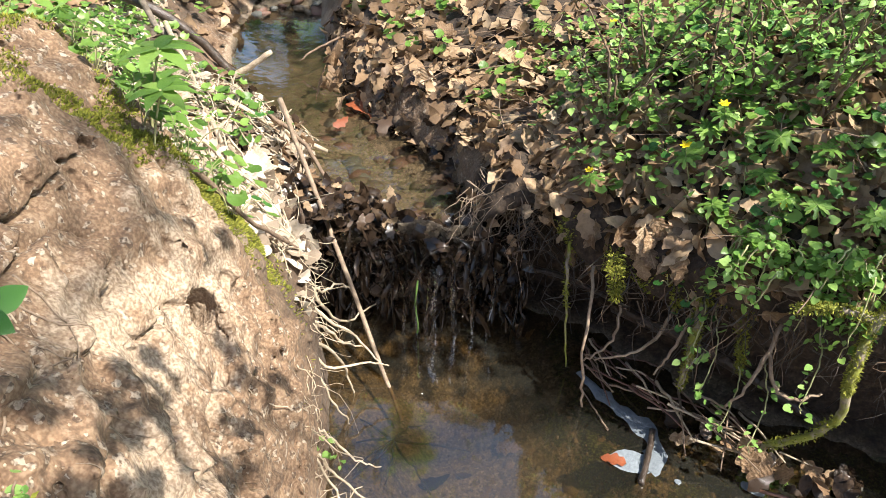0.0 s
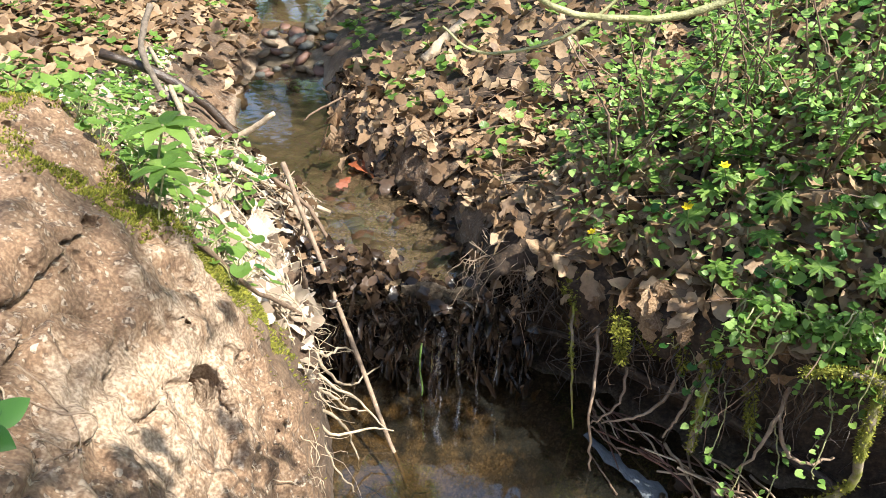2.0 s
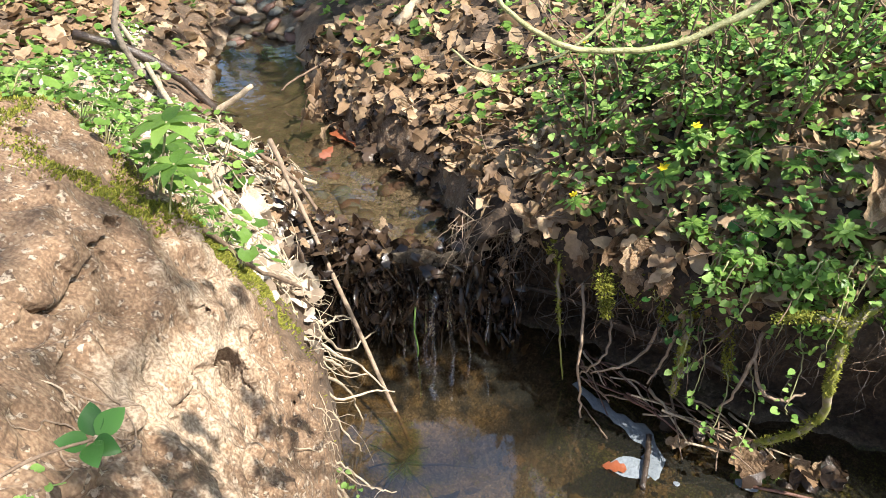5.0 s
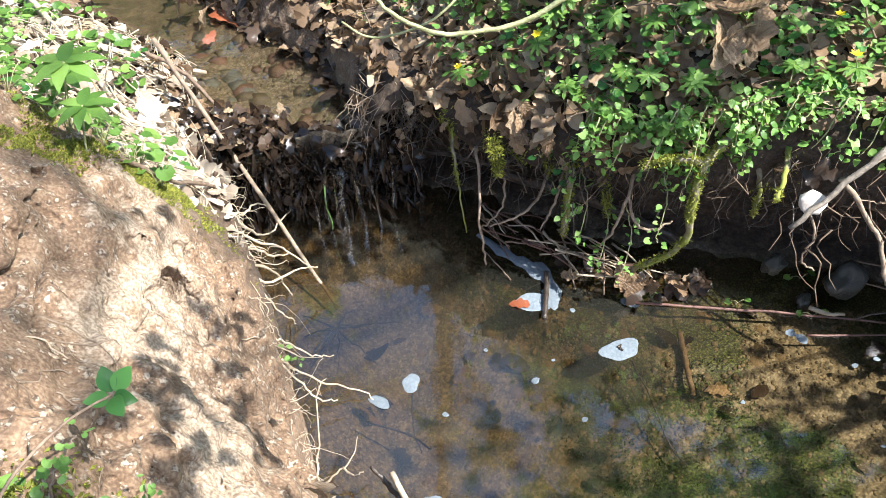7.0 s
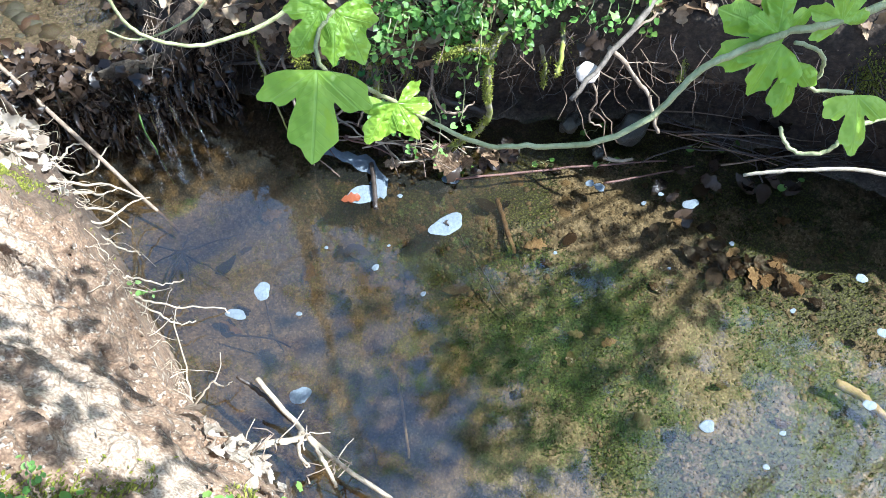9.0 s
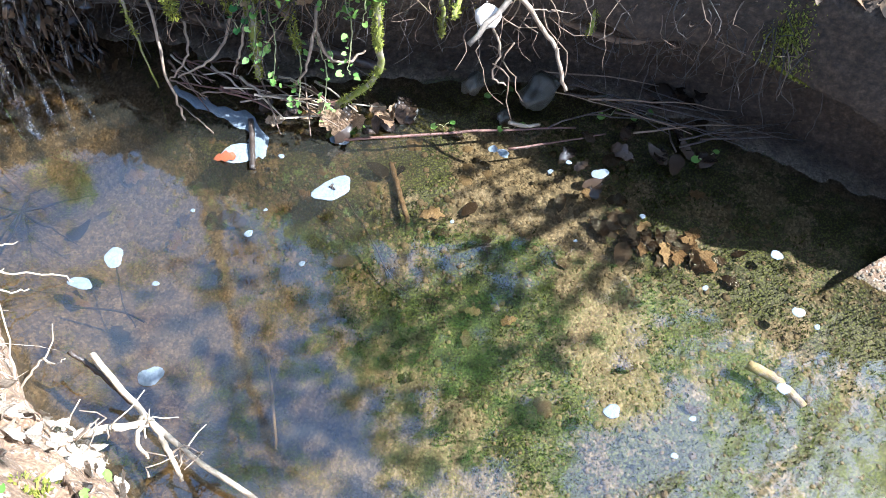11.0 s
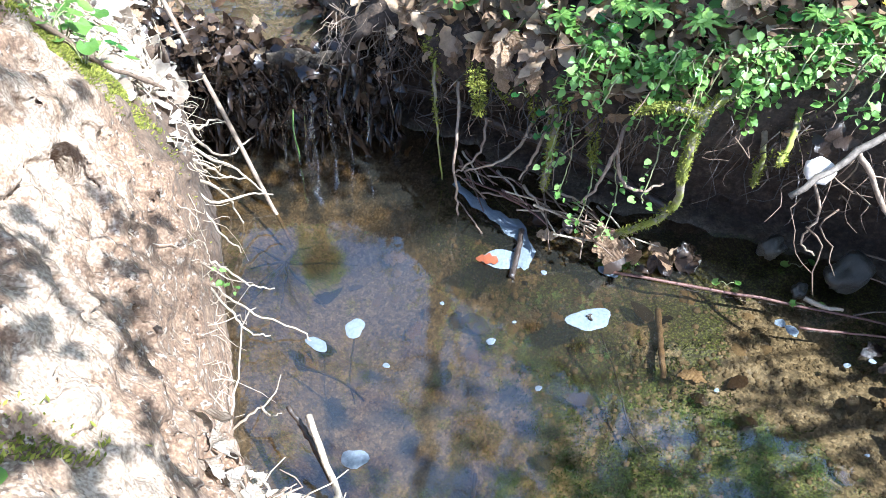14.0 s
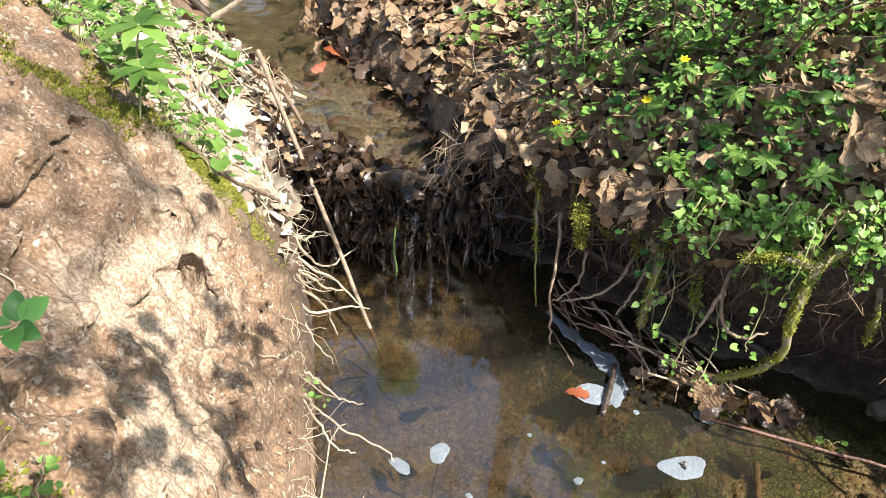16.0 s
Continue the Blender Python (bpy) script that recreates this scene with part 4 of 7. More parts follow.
# thicker roots under the wooded bank
for n, (pts, a, b, mat, text) in enumerate((
        (((0.27, 1.50, 0.30), (0.265, 1.44, 0.24), (0.256, 1.396, 0.16), (0.262, 1.38, 0.07), (0.268, 1.37, 0.0)), 0.0040, 0.0028, DRYTWIG, "pale root hanging down to the water"),
        (((0.33, 1.44, 0.24), (0.32, 1.40, 0.19), (0.29, 1.385, 0.15), (0.26, 1.39, 0.12)), 0.0036, 0.0021, DRYTWIG, "thin pale root bent under the bank"),
        (((0.44, 1.42, 0.26), (0.40, 1.38, 0.20), (0.34, 1.36, 0.165), (0.28, 1.37, 0.14)), 0.0043, 0.0021, DRYTWIG, "crooked pale root under the bank"),
        (((0.46, 1.36, 0.30), (0.43, 1.33, 0.22), (0.40, 1.325, 0.15)), 0.0043, 0.0021, DRYTWIG, "short pale root hanging under the bank"),
        (((0.47, 1.36, 0.36), (0.465, 1.325, 0.28), (0.46, 1.315, 0.20), (0.455, 1.31, 0.13)), 0.012, 0.006, MOSSWOOD, "mossy root hanging from the lip of the bank"),
        (((0.22, 1.56, 0.33), (0.215, 1.51, 0.25), (0.225, 1.49, 0.14), (0.235, 1.48, 0.02)), 0.004, 0.002, MOSSWOOD, "thin mossy root hanging beside the fall"),
        (((0.62, 1.30, 0.38), (0.58, 1.24, 0.30), (0.55, 1.22, 0.22), (0.52, 1.22, 0.17)), 0.0050, 0.0028, DRYTWIG, "pale forked root under the bank"),
        (((0.58, 1.24, 0.30), (0.60, 1.21, 0.235), (0.64, 1.205, 0.215), (0.69, 1.215, 0.225)), 0.0043, 0.0028, DRYTWIG, "pale root bending along the bank"),
        (((0.35, 1.62, 0.10), (0.50, 1.50, 0.11), (0.64, 1.41, 0.085), (0.78, 1.33, 0.03)), 0.016, 0.013, WETWOOD, "dark wet log lying in the hollow under the bank"),
        (((0.05, 1.72, 0.14), (0.20, 1.68, 0.145), (0.33, 1.62, 0.13)), 0.008, 0.006, WETWOOD, "dark root in the hollow beside the fall"),
        (((1.16, 1.12, 0.60), (1.09, 1.075, 0.565), (1.0, 1.035, 0.505), (0.91, 1.008, 0.45), (0.825, 0.985, 0.395)), 0.009, 0.0055, BARK, "grey broken branch slanting down from the bank"),
        (((0.985, 1.03, 0.50), (1.06, 1.05, 0.50), (1.14, 1.085, 0.495), (1.22, 1.12, 0.51)), 0.0032, 0.0042, DRYTWIG, "pale side branch on the bank"),
        (((0.96, 1.06, 0.44), (0.985, 1.042, 0.412), (1.025, 1.015, 0.355), (1.05, 0.985, 0.312), (1.052, 0.945, 0.265), (1.06, 0.925, 0.235)), 0.0065, 0.0045, DRYTWIG, "bent pale root hanging by the grey branch"),
        (((0.995, 1.045, 0.395), (1.05, 1.035, 0.378), (1.114, 1.025, 0.36)), 0.0016, 0.0008, DRYTWIG, "thin pale twig under the grey branch"),
        (((0.90, 1.18, 0.46), (0.884, 1.14, 0.435), (0.86, 1.10, 0.43), (0.825, 1.054, 0.41)), 0.007, 0.006, MOSSWOOD, "root with a mossy tip hanging by the pale fungus"),
        (((1.06, 1.13, 0.41), (1.098, 1.099, 0.398), (1.151, 1.036, 0.397), (1.158, 1.01, 0.36), (1.14, 0.993, 0.315)), 0.006, 0.005, MOSSWOOD, "curved mossy root in the shade under the bank"),
        (((0.95, 1.12, 0.32), (0.97, 1.08, 0.25), (0.95, 1.07, 0.19), (0.99, 1.06, 0.15)), 0.0032, 0.0021, DRYTWIG, "short crooked root under the bank"),
        (((1.12, 1.20, 0.24), (1.25, 1.10, 0.20), (1.36, 1.02, 0.21), (1.46, 0.95, 0.30)), 0.010, 0.008, TWIG, "arched root in the shade under the bank"),
        (((0.84, 1.22, 0.44), (0.85, 1.16, 0.36), (0.85, 1.15, 0.27)), 0.007, 0.005, MOSSWOOD, "short root with a mossy tip hanging from the lip"))):
    stem_thing("root" if n not in (8, 10, 11) else "branch", pts, a, b, mat, text, "root" if n not in (8, 10, 11) else "branch", count=16, wobble=0.003, seed=n + 30)


def moss_tufts(name, spots, size, label, parent=None):
    """Moss as a mass of small upright blades."""
    pieces = []
    shape = blade(oval_profile(0.22), 2, 0.3, 0.3, 0.02, 5)
    for at, normal in spots:
        m = lie(at, normal, size * rng.uniform(0.6, 1.4), rng.uniform(0, 6.3), rng.uniform(0.4, 1.5))
        pieces.append((*shape, m))
    ob = part(name, as_mesh(name, *placed(pieces), MOSS, False), parent)
    return ob if parent else tagged(ob, label, "moss", kind="stuff")


def mossy_root():
    """The bent root with moss that runs from the lip to the water."""
    ob = empty("mossy_bent_root", (0.66, 1.19, 0.0), "bent root thick with bright moss reaching the water", "root")
    o = ob.location
    arm = [(0.82, 1.205, 0.50), (0.75, 1.17, 0.49), (0.70, 1.15, 0.455), (0.688, 1.14, 0.38), (0.69, 1.14, 0.30), (0.70, 1.15, 0.23), (0.675, 1.17, 0.16), (0.64, 1.195, 0.11), (0.615, 1.21, 0.075), (0.61, 1.21, 0.0)]
    v, f = tube([Vector(p) - o for p in arm], 0.0095, 0.0065, sides=8, count=34, wobble=0.002)
    limb = part("limb", as_mesh("limb", v, f, MOSSWOOD), ob)
    side = [(0.70, 1.15, 0.455), (0.64, 1.17, 0.46), (0.58, 1.19, 0.44)]
    v, f = tube([Vector(p) - o for p in side], 0.007, 0.004, sides=7, count=10, wobble=0.002)
    part("side_limb", as_mesh("side_limb", v, f, MOSSWOOD), ob)
    spots = []
    for pts, n, keep in ((arm[:5], 2200, 1), (arm[5:9], 500, 1), (side, 800, 1)):
        line = spline(pts, 60)
        for k in range(n):
            q = line[rng.randrange(60)]
            a = Vector((rng.gauss(0, 1), rng.gauss(0, 1), rng.gauss(0.3, 1))).normalized()
            spots.append((q - o + a * 0.0085, a))
    moss_tufts("moss", spots, 0.0065, "", limb)["label"] = "bright yellow-green moss"


mossy_root()


def moss_patches():
    """Moss along the crest of the bare bank and on the lip of the wooded one."""
    crest = [(-0.74, 1.19), (-0.61, 1.06), (-0.555, 1.045), (-0.50, 1.05), (-0.42, 1.07), (-0.385, 1.13), (-0.39, 1.22)]
    spots = []
    while len(spots) < 9000:
        p = on_line([(*c, 0) for c in crest], rng)
        w = abs(rng.gauss(0, 0.035))
        x, y = p.x + rng.gauss(0, 0.036), p.y + rng.gauss(0.012, 0.036)
        if rough(np.array([x]), np.array([y]), np.array([0.0]), 0.05, 1.7)[0] + 0.15 < w * 8:
            continue
        at, normal = earth_at(x, y)
        spots.append((at, normal))
    moss_tufts("crest_moss", spots, 0.0062, "yellow-green moss along the crest of the bare bank")
    spots = []
    while len(spots) < 2600:
        x, y = rng.uniform(-0.48, -0.08), rng.gauss(0.335, 0.03)
        if rough(np.array([x]), np.array([y]), np.array([0.0]), 0.06, 3.3)[0] > -0.25:
            spots.append(earth_at(x, y))
    moss_tufts("ledge_moss", spots, 0.008, "green moss on the shaded ledge of the near bank")
    spots = []
    for cx, cy, cz, n in ((0.19, 1.55, 0.36, 260), (0.30, 1.43, 0.30, 420), (0.33, 1.40, 0.33, 300), (0.46, 1.31, 0.30, 300), (0.455, 1.31, 0.2, 350), (0.54, 1.27, 0.24, 160), (0.86, 1.15, 0.28, 120), (0.90, 1.10, 0.24, 220), (1.45, 0.74, 0.42, 900), (1.50, 0.72, 0.30, 500), (0.95, 1.22, 0.40, 150)):
        for k in range(n):
            p = Vector((cx + rng.gauss(0, 0.02), cy + rng.gauss(0, 0.02), cz + rng.gauss(0, 0.045)))
            at, normal, _, _ = EARTH_TREE.find_nearest(p)
            if (at - p).length < 0.05:
                spots.append((at, normal))
    moss_tufts("lip_moss", spots, 0.008, "moss hanging on the lip of the wooded bank")


moss_patches()


def hanging_moss():
    """Ragged moss on the roots that hang from the lip."""
    spots = []
    for line, wide, n in ((((0.47, 1.36, 0.36), (0.465, 1.325, 0.28), (0.46, 1.315, 0.20), (0.455, 1.31, 0.13)), 0.012, 900), (((0.30, 1.44, 0.37), (0.305, 1.41, 0.33), (0.31, 1.405, 0.28)), 0.022, 700),
                          (((0.54, 1.30, 0.33), (0.54, 1.27, 0.28), (0.545, 1.262, 0.23)), 0.013, 420), (((0.22, 1.56, 0.33), (0.215, 1.51, 0.25), (0.222, 1.495, 0.18)), 0.006, 160),
                          (((0.843, 1.08, 0.42), (0.825, 1.054, 0.41)), 0.006, 160), (((0.85, 1.15, 0.33), (0.85, 1.15, 0.27)), 0.008, 200), (((1.151, 1.036, 0.397), (1.158, 1.01, 0.36), (1.14, 0.993, 0.315)), 0.006, 300),
                          (((0.40, 1.41, 0.38), (0.42, 1.37, 0.34), (0.425, 1.36, 0.30)), 0.016, 380)):
        path = spline(line, 40)
        for k in range(n):
            i = rng.randrange(40)
            a = Vector((rng.gauss(0, 1), rng.gauss(0, 1), rng.gauss(0, 0.7))).normalized()
            spots.append((path[i] + a * wide * rng.uniform(0.3, 1.0) * (1.1 - 0.6 * i / 40), a))
    moss_tufts("root_moss", spots, 0.0075, "ragged yellow-green moss on the hanging roots")


hanging_moss()

# ---- fallen leaves ----
def scatter(count, ok, box, seed):
    r = random.Random(seed)
    out, tries = [], 0
    while len(out) < count and tries < count * 60:
        tries += 1
        x, y = r.uniform(box[0], box[1]), r.uniform(box[2], box[3])
        if ok(x, y, r):
            out.append((x, y))
    return out


def wooded(x, y, r):
    dp, du, left = marks(x, y)
    d = min(dp, du)
    return not left and dp > 0.0 and du > 0.07 and r.random() < (1.0 if d < 0.5 else 0.55)


def litter_bank(x, y, r):
    dp, du, left = marks(x, y)
    return left and y + 0.35 * (x + 0.4) > 1.22 and min(dp, du) > 0.01 and not (y > 2.35 and du < 0.22) and r.random() < (1.0 if du < 0.3 else 0.6)


def leaf_pose(x, y, r, size, steep=0.35, lift=0.012):
    at, normal = earth_at(x, y)
    normal = normal.lerp(Vector((0, 0, 1)), 0.35).normalized()
    return lie(at, normal, size, r.uniform(0, 6.3), r.gauss(0, steep), r.gauss(0, steep), r.uniform(0.3, 1.0) * lift)


def leaf_things(poses, meshes, name, label, group):
    for k, m in enumerate(poses):
        ob = part(name, meshes[k % len(meshes)])
        ob.matrix_world = m
        tagged(ob, label, "leaf", group)


def leaf_mass(name, poses, shapes, material, label):
    v, f = placed([(*shapes[k % len(shapes)], m) for k, m in enumerate(poses)])
    return tagged(part(name, as_mesh(name, v, f, material)), label, "leaves", kind="stuff")


def litter():
    r = random.Random(5)
    near = scatter(285, lambda x, y, q: wooded(x, y, q), (-0.45, 1.25, 1.05, 2.5), 1)
    leaf_things([leaf_pose(x, y, r, r.uniform(0.06, 0.11), 0.6, 0.022) for x, y in near], DEAD_MESHES, "oak_leaf", "curled dry brown oak leaf lying on the wooded bank", "fallen oak leaves")
    more = scatter(2300, wooded, (-0.9, 1.9, 0.5, 3.05), 2)
    leaf_mass("leaf_litter", [leaf_pose(x, y, r, r.uniform(0.035, 0.095), 0.65, 0.02) for x, y in more], OAK + OVAL[:2], DEAD, "dense brown oak leaf litter covering the wooded bank")
    more = scatter(1000, wooded, (0.15, 1.15, 1.15, 2.0), 6)
    leaf_mass("bank_litter", [leaf_pose(x, y, r, r.uniform(0.04, 0.09), 0.6, 0.03) for x, y in more], OAK + OVAL[:2], DEAD, "brown oak leaves lying thick between the herbs")
    far = [(r.uniform(-3.5, 2.5), r.uniform(3.0, 6.0)) for _ in range(1500)] + [(r.uniform(-2.6, -1.3), r.uniform(1.4, 3.3)) for _ in range(1500)]
    far += [(r.uniform(-4.5, 5.0), r.uniform(-4.0, 4.5)) for _ in range(3600)] + [(r.uniform(-1.6, -0.98), r.uniform(2.95, 4.3)) for _ in range(260)]
    far = [(x, y) for x, y in far if min(marks(x, y)[:2]) > (0.02 if y > 1.5 else 0.8)]
    poses = []
    for x, y in far:
        z = height_at(x, y)
        poses.append(lie((x, y, z + 0.015), Vector((0, 0, 1)), r.uniform(0.06, 0.12), r.uniform(0, 6.3), r.gauss(0, 0.4), r.gauss(0, 0.4)))
    leaf_mass("far_litter", poses, [middle(dry_leaf(s, 8, 2)) for s in range(6)], DEAD, "brown leaf litter further off in the wood")
    pale = scatter(150, litter_bank, (-1.2, -0.35, 1.3, 2.4), 3)
    leaf_things([leaf_pose(x, y, r, r.uniform(0.045, 0.09), 0.45, 0.02) for x, y in pale], PALE_MESHES, "bleached_leaf", "sun-bleached pale leaf lying on the litter bank", "bleached leaves")
    more = scatter(1700, litter_bank, (-1.3, -0.33, 1.25, 3.0), 4)
    leaf_mass("bleached_litter", [leaf_pose(x, y, r, r.uniform(0.025, 0.075), 0.5, 0.012) for x, y in more], OAK[:4] + OVAL, PALE, "pale bleached leaf litter on the bank")
    # pale leaves washed up at the foot of the near crest
    for k in range(36):
        at = EARTH_TREE.find_nearest(Vector((-0.115 + r.gauss(0, 0.035), 0.52 + r.gauss(0, 0.06), r.uniform(0.03, 0.42))))
        ob = part("bleached_leaf", PALE_MESHES[k % 8])
        ob.matrix_world = lie(at[0], at[1], r.uniform(0.035, 0.072), r.uniform(0, 6.3), r.gauss(0, 0.5), r.gauss(0, 0.5), 0.012)
        tagged(ob, "pale dry leaf washed up at the foot of the earth bank", "leaf", "washed-up leaves")
    # one big bright leaf and the big clump of curled oak leaves
    ob = part("bleached_leaf", PALE_MESHES[1])
    ob.matrix_world = lie((-0.527, 1.672, 0.405), Vector((0.3, -0.55, 0.7)).normalized(), 0.10, 0.5)
    tagged(ob, "large bright bleached leaf standing on the litter", "leaf", "bleached leaves")
    for k in range(9):
        ob = part("oak_leaf", DEAD_MESHES[k % 8])
        at, normal = earth_at(0.82 + r.uniform(-0.07, 0.06), 1.38 + r.uniform(-0.07, 0.07))
        ob.matrix_world = lie(at, Vector((-0.2, -0.5, 0.8)).normalized(), r.uniform(0.095, 0.125), r.uniform(0, 6.3), r.gauss(0, 0.6), r.gauss(0, 0.6), 0.05 + 0.008 * k)
        tagged(ob, "large curled tan oak leaf in a heap on the bank", "leaf", "fallen oak leaves")
    # leaves hanging over the lip, here and there in clumps
    for k in range(64):
        p = on_line(LIP[:8], r)
        ob = part("oak_leaf", DEAD_MESHES[k % 8])
        ob.matrix_world = lie((p.x + r.uniform(-0.03, 0.02), p.y + r.uniform(-0.015, 0.06), p.z + 0.03 - 0.11 * r.random() ** 2), Vector((-0.35 + r.gauss(0, 0.3), -0.8, 0.35 + r.gauss(0, 0.25))).normalized(), r.uniform(0.035, 0.075), r.gauss(3.1, 0.6), r.gauss(0, 0.4), r.gauss(0, 0.5))
        tagged(ob, "brown oak leaf hanging over the bank's lip", "leaf", "fallen oak leaves")
    for k in range(7):
        ob = part("oak_leaf", DEAD_MESHES[(k + 3) % 8])
        ob.matrix_world = lie((0.372 + r.uniform(-0.03, 0.035), 1.405 + r.uniform(-0.02, 0.05), 0.37 + 0.012 * k), Vector((-0.35, -0.75, 0.55)).normalized(), r.uniform(0.06, 0.085), r.uniform(-0.6, 0.6) + 3.1, r.gauss(0, 0.3), r.gauss(0, 0.4))
        tagged(ob, "curled brown oak leaf hanging over the bank's lip", "leaf", "fallen oak leaves")


litter()


def leaf_dam():
    """The dam of sodden leaves at the fall: pale dry ones on top, wet ones down its face, coloured darker for shade."""
    r = random.Random(8)
    poses, hang, dry = [], [], []
    for k in range(260):
        x = r.uniform(-0.45, 0.12)
        y = 1.665 + r.uniform(-0.03, 0.09) + 0.05 * max(0, -0.25 - x)
        z = 0.262 + r.uniform(-0.01, 0.03) - 0.02 * (x > -0.25) + 0.12 * max(0, -0.3 - x)
        poses.append(lie((x, y, z), Vector((r.gauss(0, 0.25), -0.5 + r.gauss(0, 0.3), 1)).normalized(), r.choice((0.02, 0.03, 0.045, 0.065)), r.uniform(0, 6.3), r.gauss(0, 0.7), r.gauss(0, 0.7)))
    leaf_things(poses[:70], WET_MESHES, "wet_leaf", "dark sodden leaf caught on the leaf dam", "sodden leaves")
    leaf_mass("leaf_dam", poses[70:], OAK[:4] + OVAL, WET, "dam of sodden brown leaves at the head of the fall")
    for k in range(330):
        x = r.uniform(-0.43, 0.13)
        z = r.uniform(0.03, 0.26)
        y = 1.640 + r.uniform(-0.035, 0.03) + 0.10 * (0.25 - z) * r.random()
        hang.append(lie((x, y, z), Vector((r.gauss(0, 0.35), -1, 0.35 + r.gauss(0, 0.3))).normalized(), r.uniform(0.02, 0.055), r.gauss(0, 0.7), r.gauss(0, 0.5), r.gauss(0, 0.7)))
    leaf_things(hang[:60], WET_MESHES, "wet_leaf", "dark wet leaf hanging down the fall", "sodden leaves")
    leaf_mass("fall_leaves", hang[60:], OAK[:4] + OVAL, SODDEN_SHADED, "wet leaves plastered down the small fall, darkened for its shade")
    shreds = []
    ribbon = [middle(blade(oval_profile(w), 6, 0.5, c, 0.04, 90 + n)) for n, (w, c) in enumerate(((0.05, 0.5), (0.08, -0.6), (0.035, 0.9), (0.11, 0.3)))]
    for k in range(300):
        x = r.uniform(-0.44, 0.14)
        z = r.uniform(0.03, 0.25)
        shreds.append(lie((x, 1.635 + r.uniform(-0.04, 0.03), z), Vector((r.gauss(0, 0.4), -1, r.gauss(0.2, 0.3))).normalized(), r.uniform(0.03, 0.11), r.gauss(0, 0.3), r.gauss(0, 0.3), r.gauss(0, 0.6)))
    leaf_mass("fall_shreds", shreds, ribbon, SODDEN_SHADED, "wet shreds of leaf and grass hanging down the fall, blackened for its shade")
    for k in range(150):
        x = r.uniform(-0.50, -0.20)
        y = 1.69 + r.uniform(-0.035, 0.13) - 0.15 * (x + 0.35)
        z = 0.262 + 0.30 * max(0, -0.30 - x) + r.uniform(-0.01, 0.03)
        dry.append(lie((x, y, z), Vector((0.3 + r.gauss(0, 0.3), -0.7 + r.gauss(0, 0.3), 0.8)).normalized(), r.uniform(0.03, 0.06), r.uniform(0, 6.3), r.gauss(0, 0.5), r.gauss(0, 0.5)))
    leaf_things(dry[:40], DEAD_MESHES, "dam_leaf", "small dry brown leaf heaped on the leaf dam", "dam leaves")
    leaf_mass("dam_litter", dry[40:], OAK[:4] + OVAL, WET, "sodden brown leaves heaped at the end of the dam")
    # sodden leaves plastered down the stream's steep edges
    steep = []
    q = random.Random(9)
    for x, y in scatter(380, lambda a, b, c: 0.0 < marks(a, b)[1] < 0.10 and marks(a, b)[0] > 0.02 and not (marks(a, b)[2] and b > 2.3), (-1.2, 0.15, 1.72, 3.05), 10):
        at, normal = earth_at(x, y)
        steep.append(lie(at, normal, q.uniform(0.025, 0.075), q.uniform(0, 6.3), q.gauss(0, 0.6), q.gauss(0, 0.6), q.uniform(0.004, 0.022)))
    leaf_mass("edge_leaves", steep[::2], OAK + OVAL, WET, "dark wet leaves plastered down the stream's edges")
    leaf_mass("edge_litter", steep[1::2], OAK + OVAL, DEAD, "brown leaves hanging down the stream's earth edges")
    # wet brown and rust leaves at the stream's edge
    spots = [(-0.36, 2.32), (-0.33, 2.29), (-0.40, 2.37), (-0.30, 2.24), (-0.62, 2.27), (-0.44, 2.25), (-0.12, 2.05), (-0.08, 1.98), (-0.10, 1.92), (-0.06, 1.88), (-0.15, 2.1), (-0.09, 1.84), (-0.03, 1.80), (-0.2, 2.12)]
    for k, (x, y) in enumerate(spots):
        ob = part("stranded_leaf", as_mesh("stranded_leaf", *OAK[k % 8], RUST if k in (0, 2, 5) else WET))
        ob.matrix_world = lie((x, y, 0.268 + 0.004 * (k % 4)), Vector((r.gauss(0, 0.2), r.gauss(0, 0.2), 1)).normalized(), r.uniform(0.06, 0.10), r.uniform(0, 6.3), r.gauss(0, 0.2), r.gauss(0, 0.2))
        tagged(ob, "rust-red wet leaf stranded at the stream's edge" if k in (0, 2, 5) else "dark wet leaf stranded at the stream's edge", "leaf", "stranded leaves")
    for k in range(9):
        x, y = -0.50 + r.uniform(-0.05, 0.06), 2.46 + r.uniform(-0.12, 0.16)
        ob = part("oak_leaf", DEAD_MESHES[k % 8])
        ob.matrix_world = lie((x, y, 0.30 + 0.011 * k), Vector((-0.6, -0.3, 0.6)).normalized(), r.uniform(0.08, 0.12), r.uniform(0, 6.3), r.gauss(0, 0.4), r.gauss(0, 0.5))
        tagged(ob, "dry tan oak leaf hanging over the stream's edge", "leaf", "fallen oak leaves")


leaf_dam()


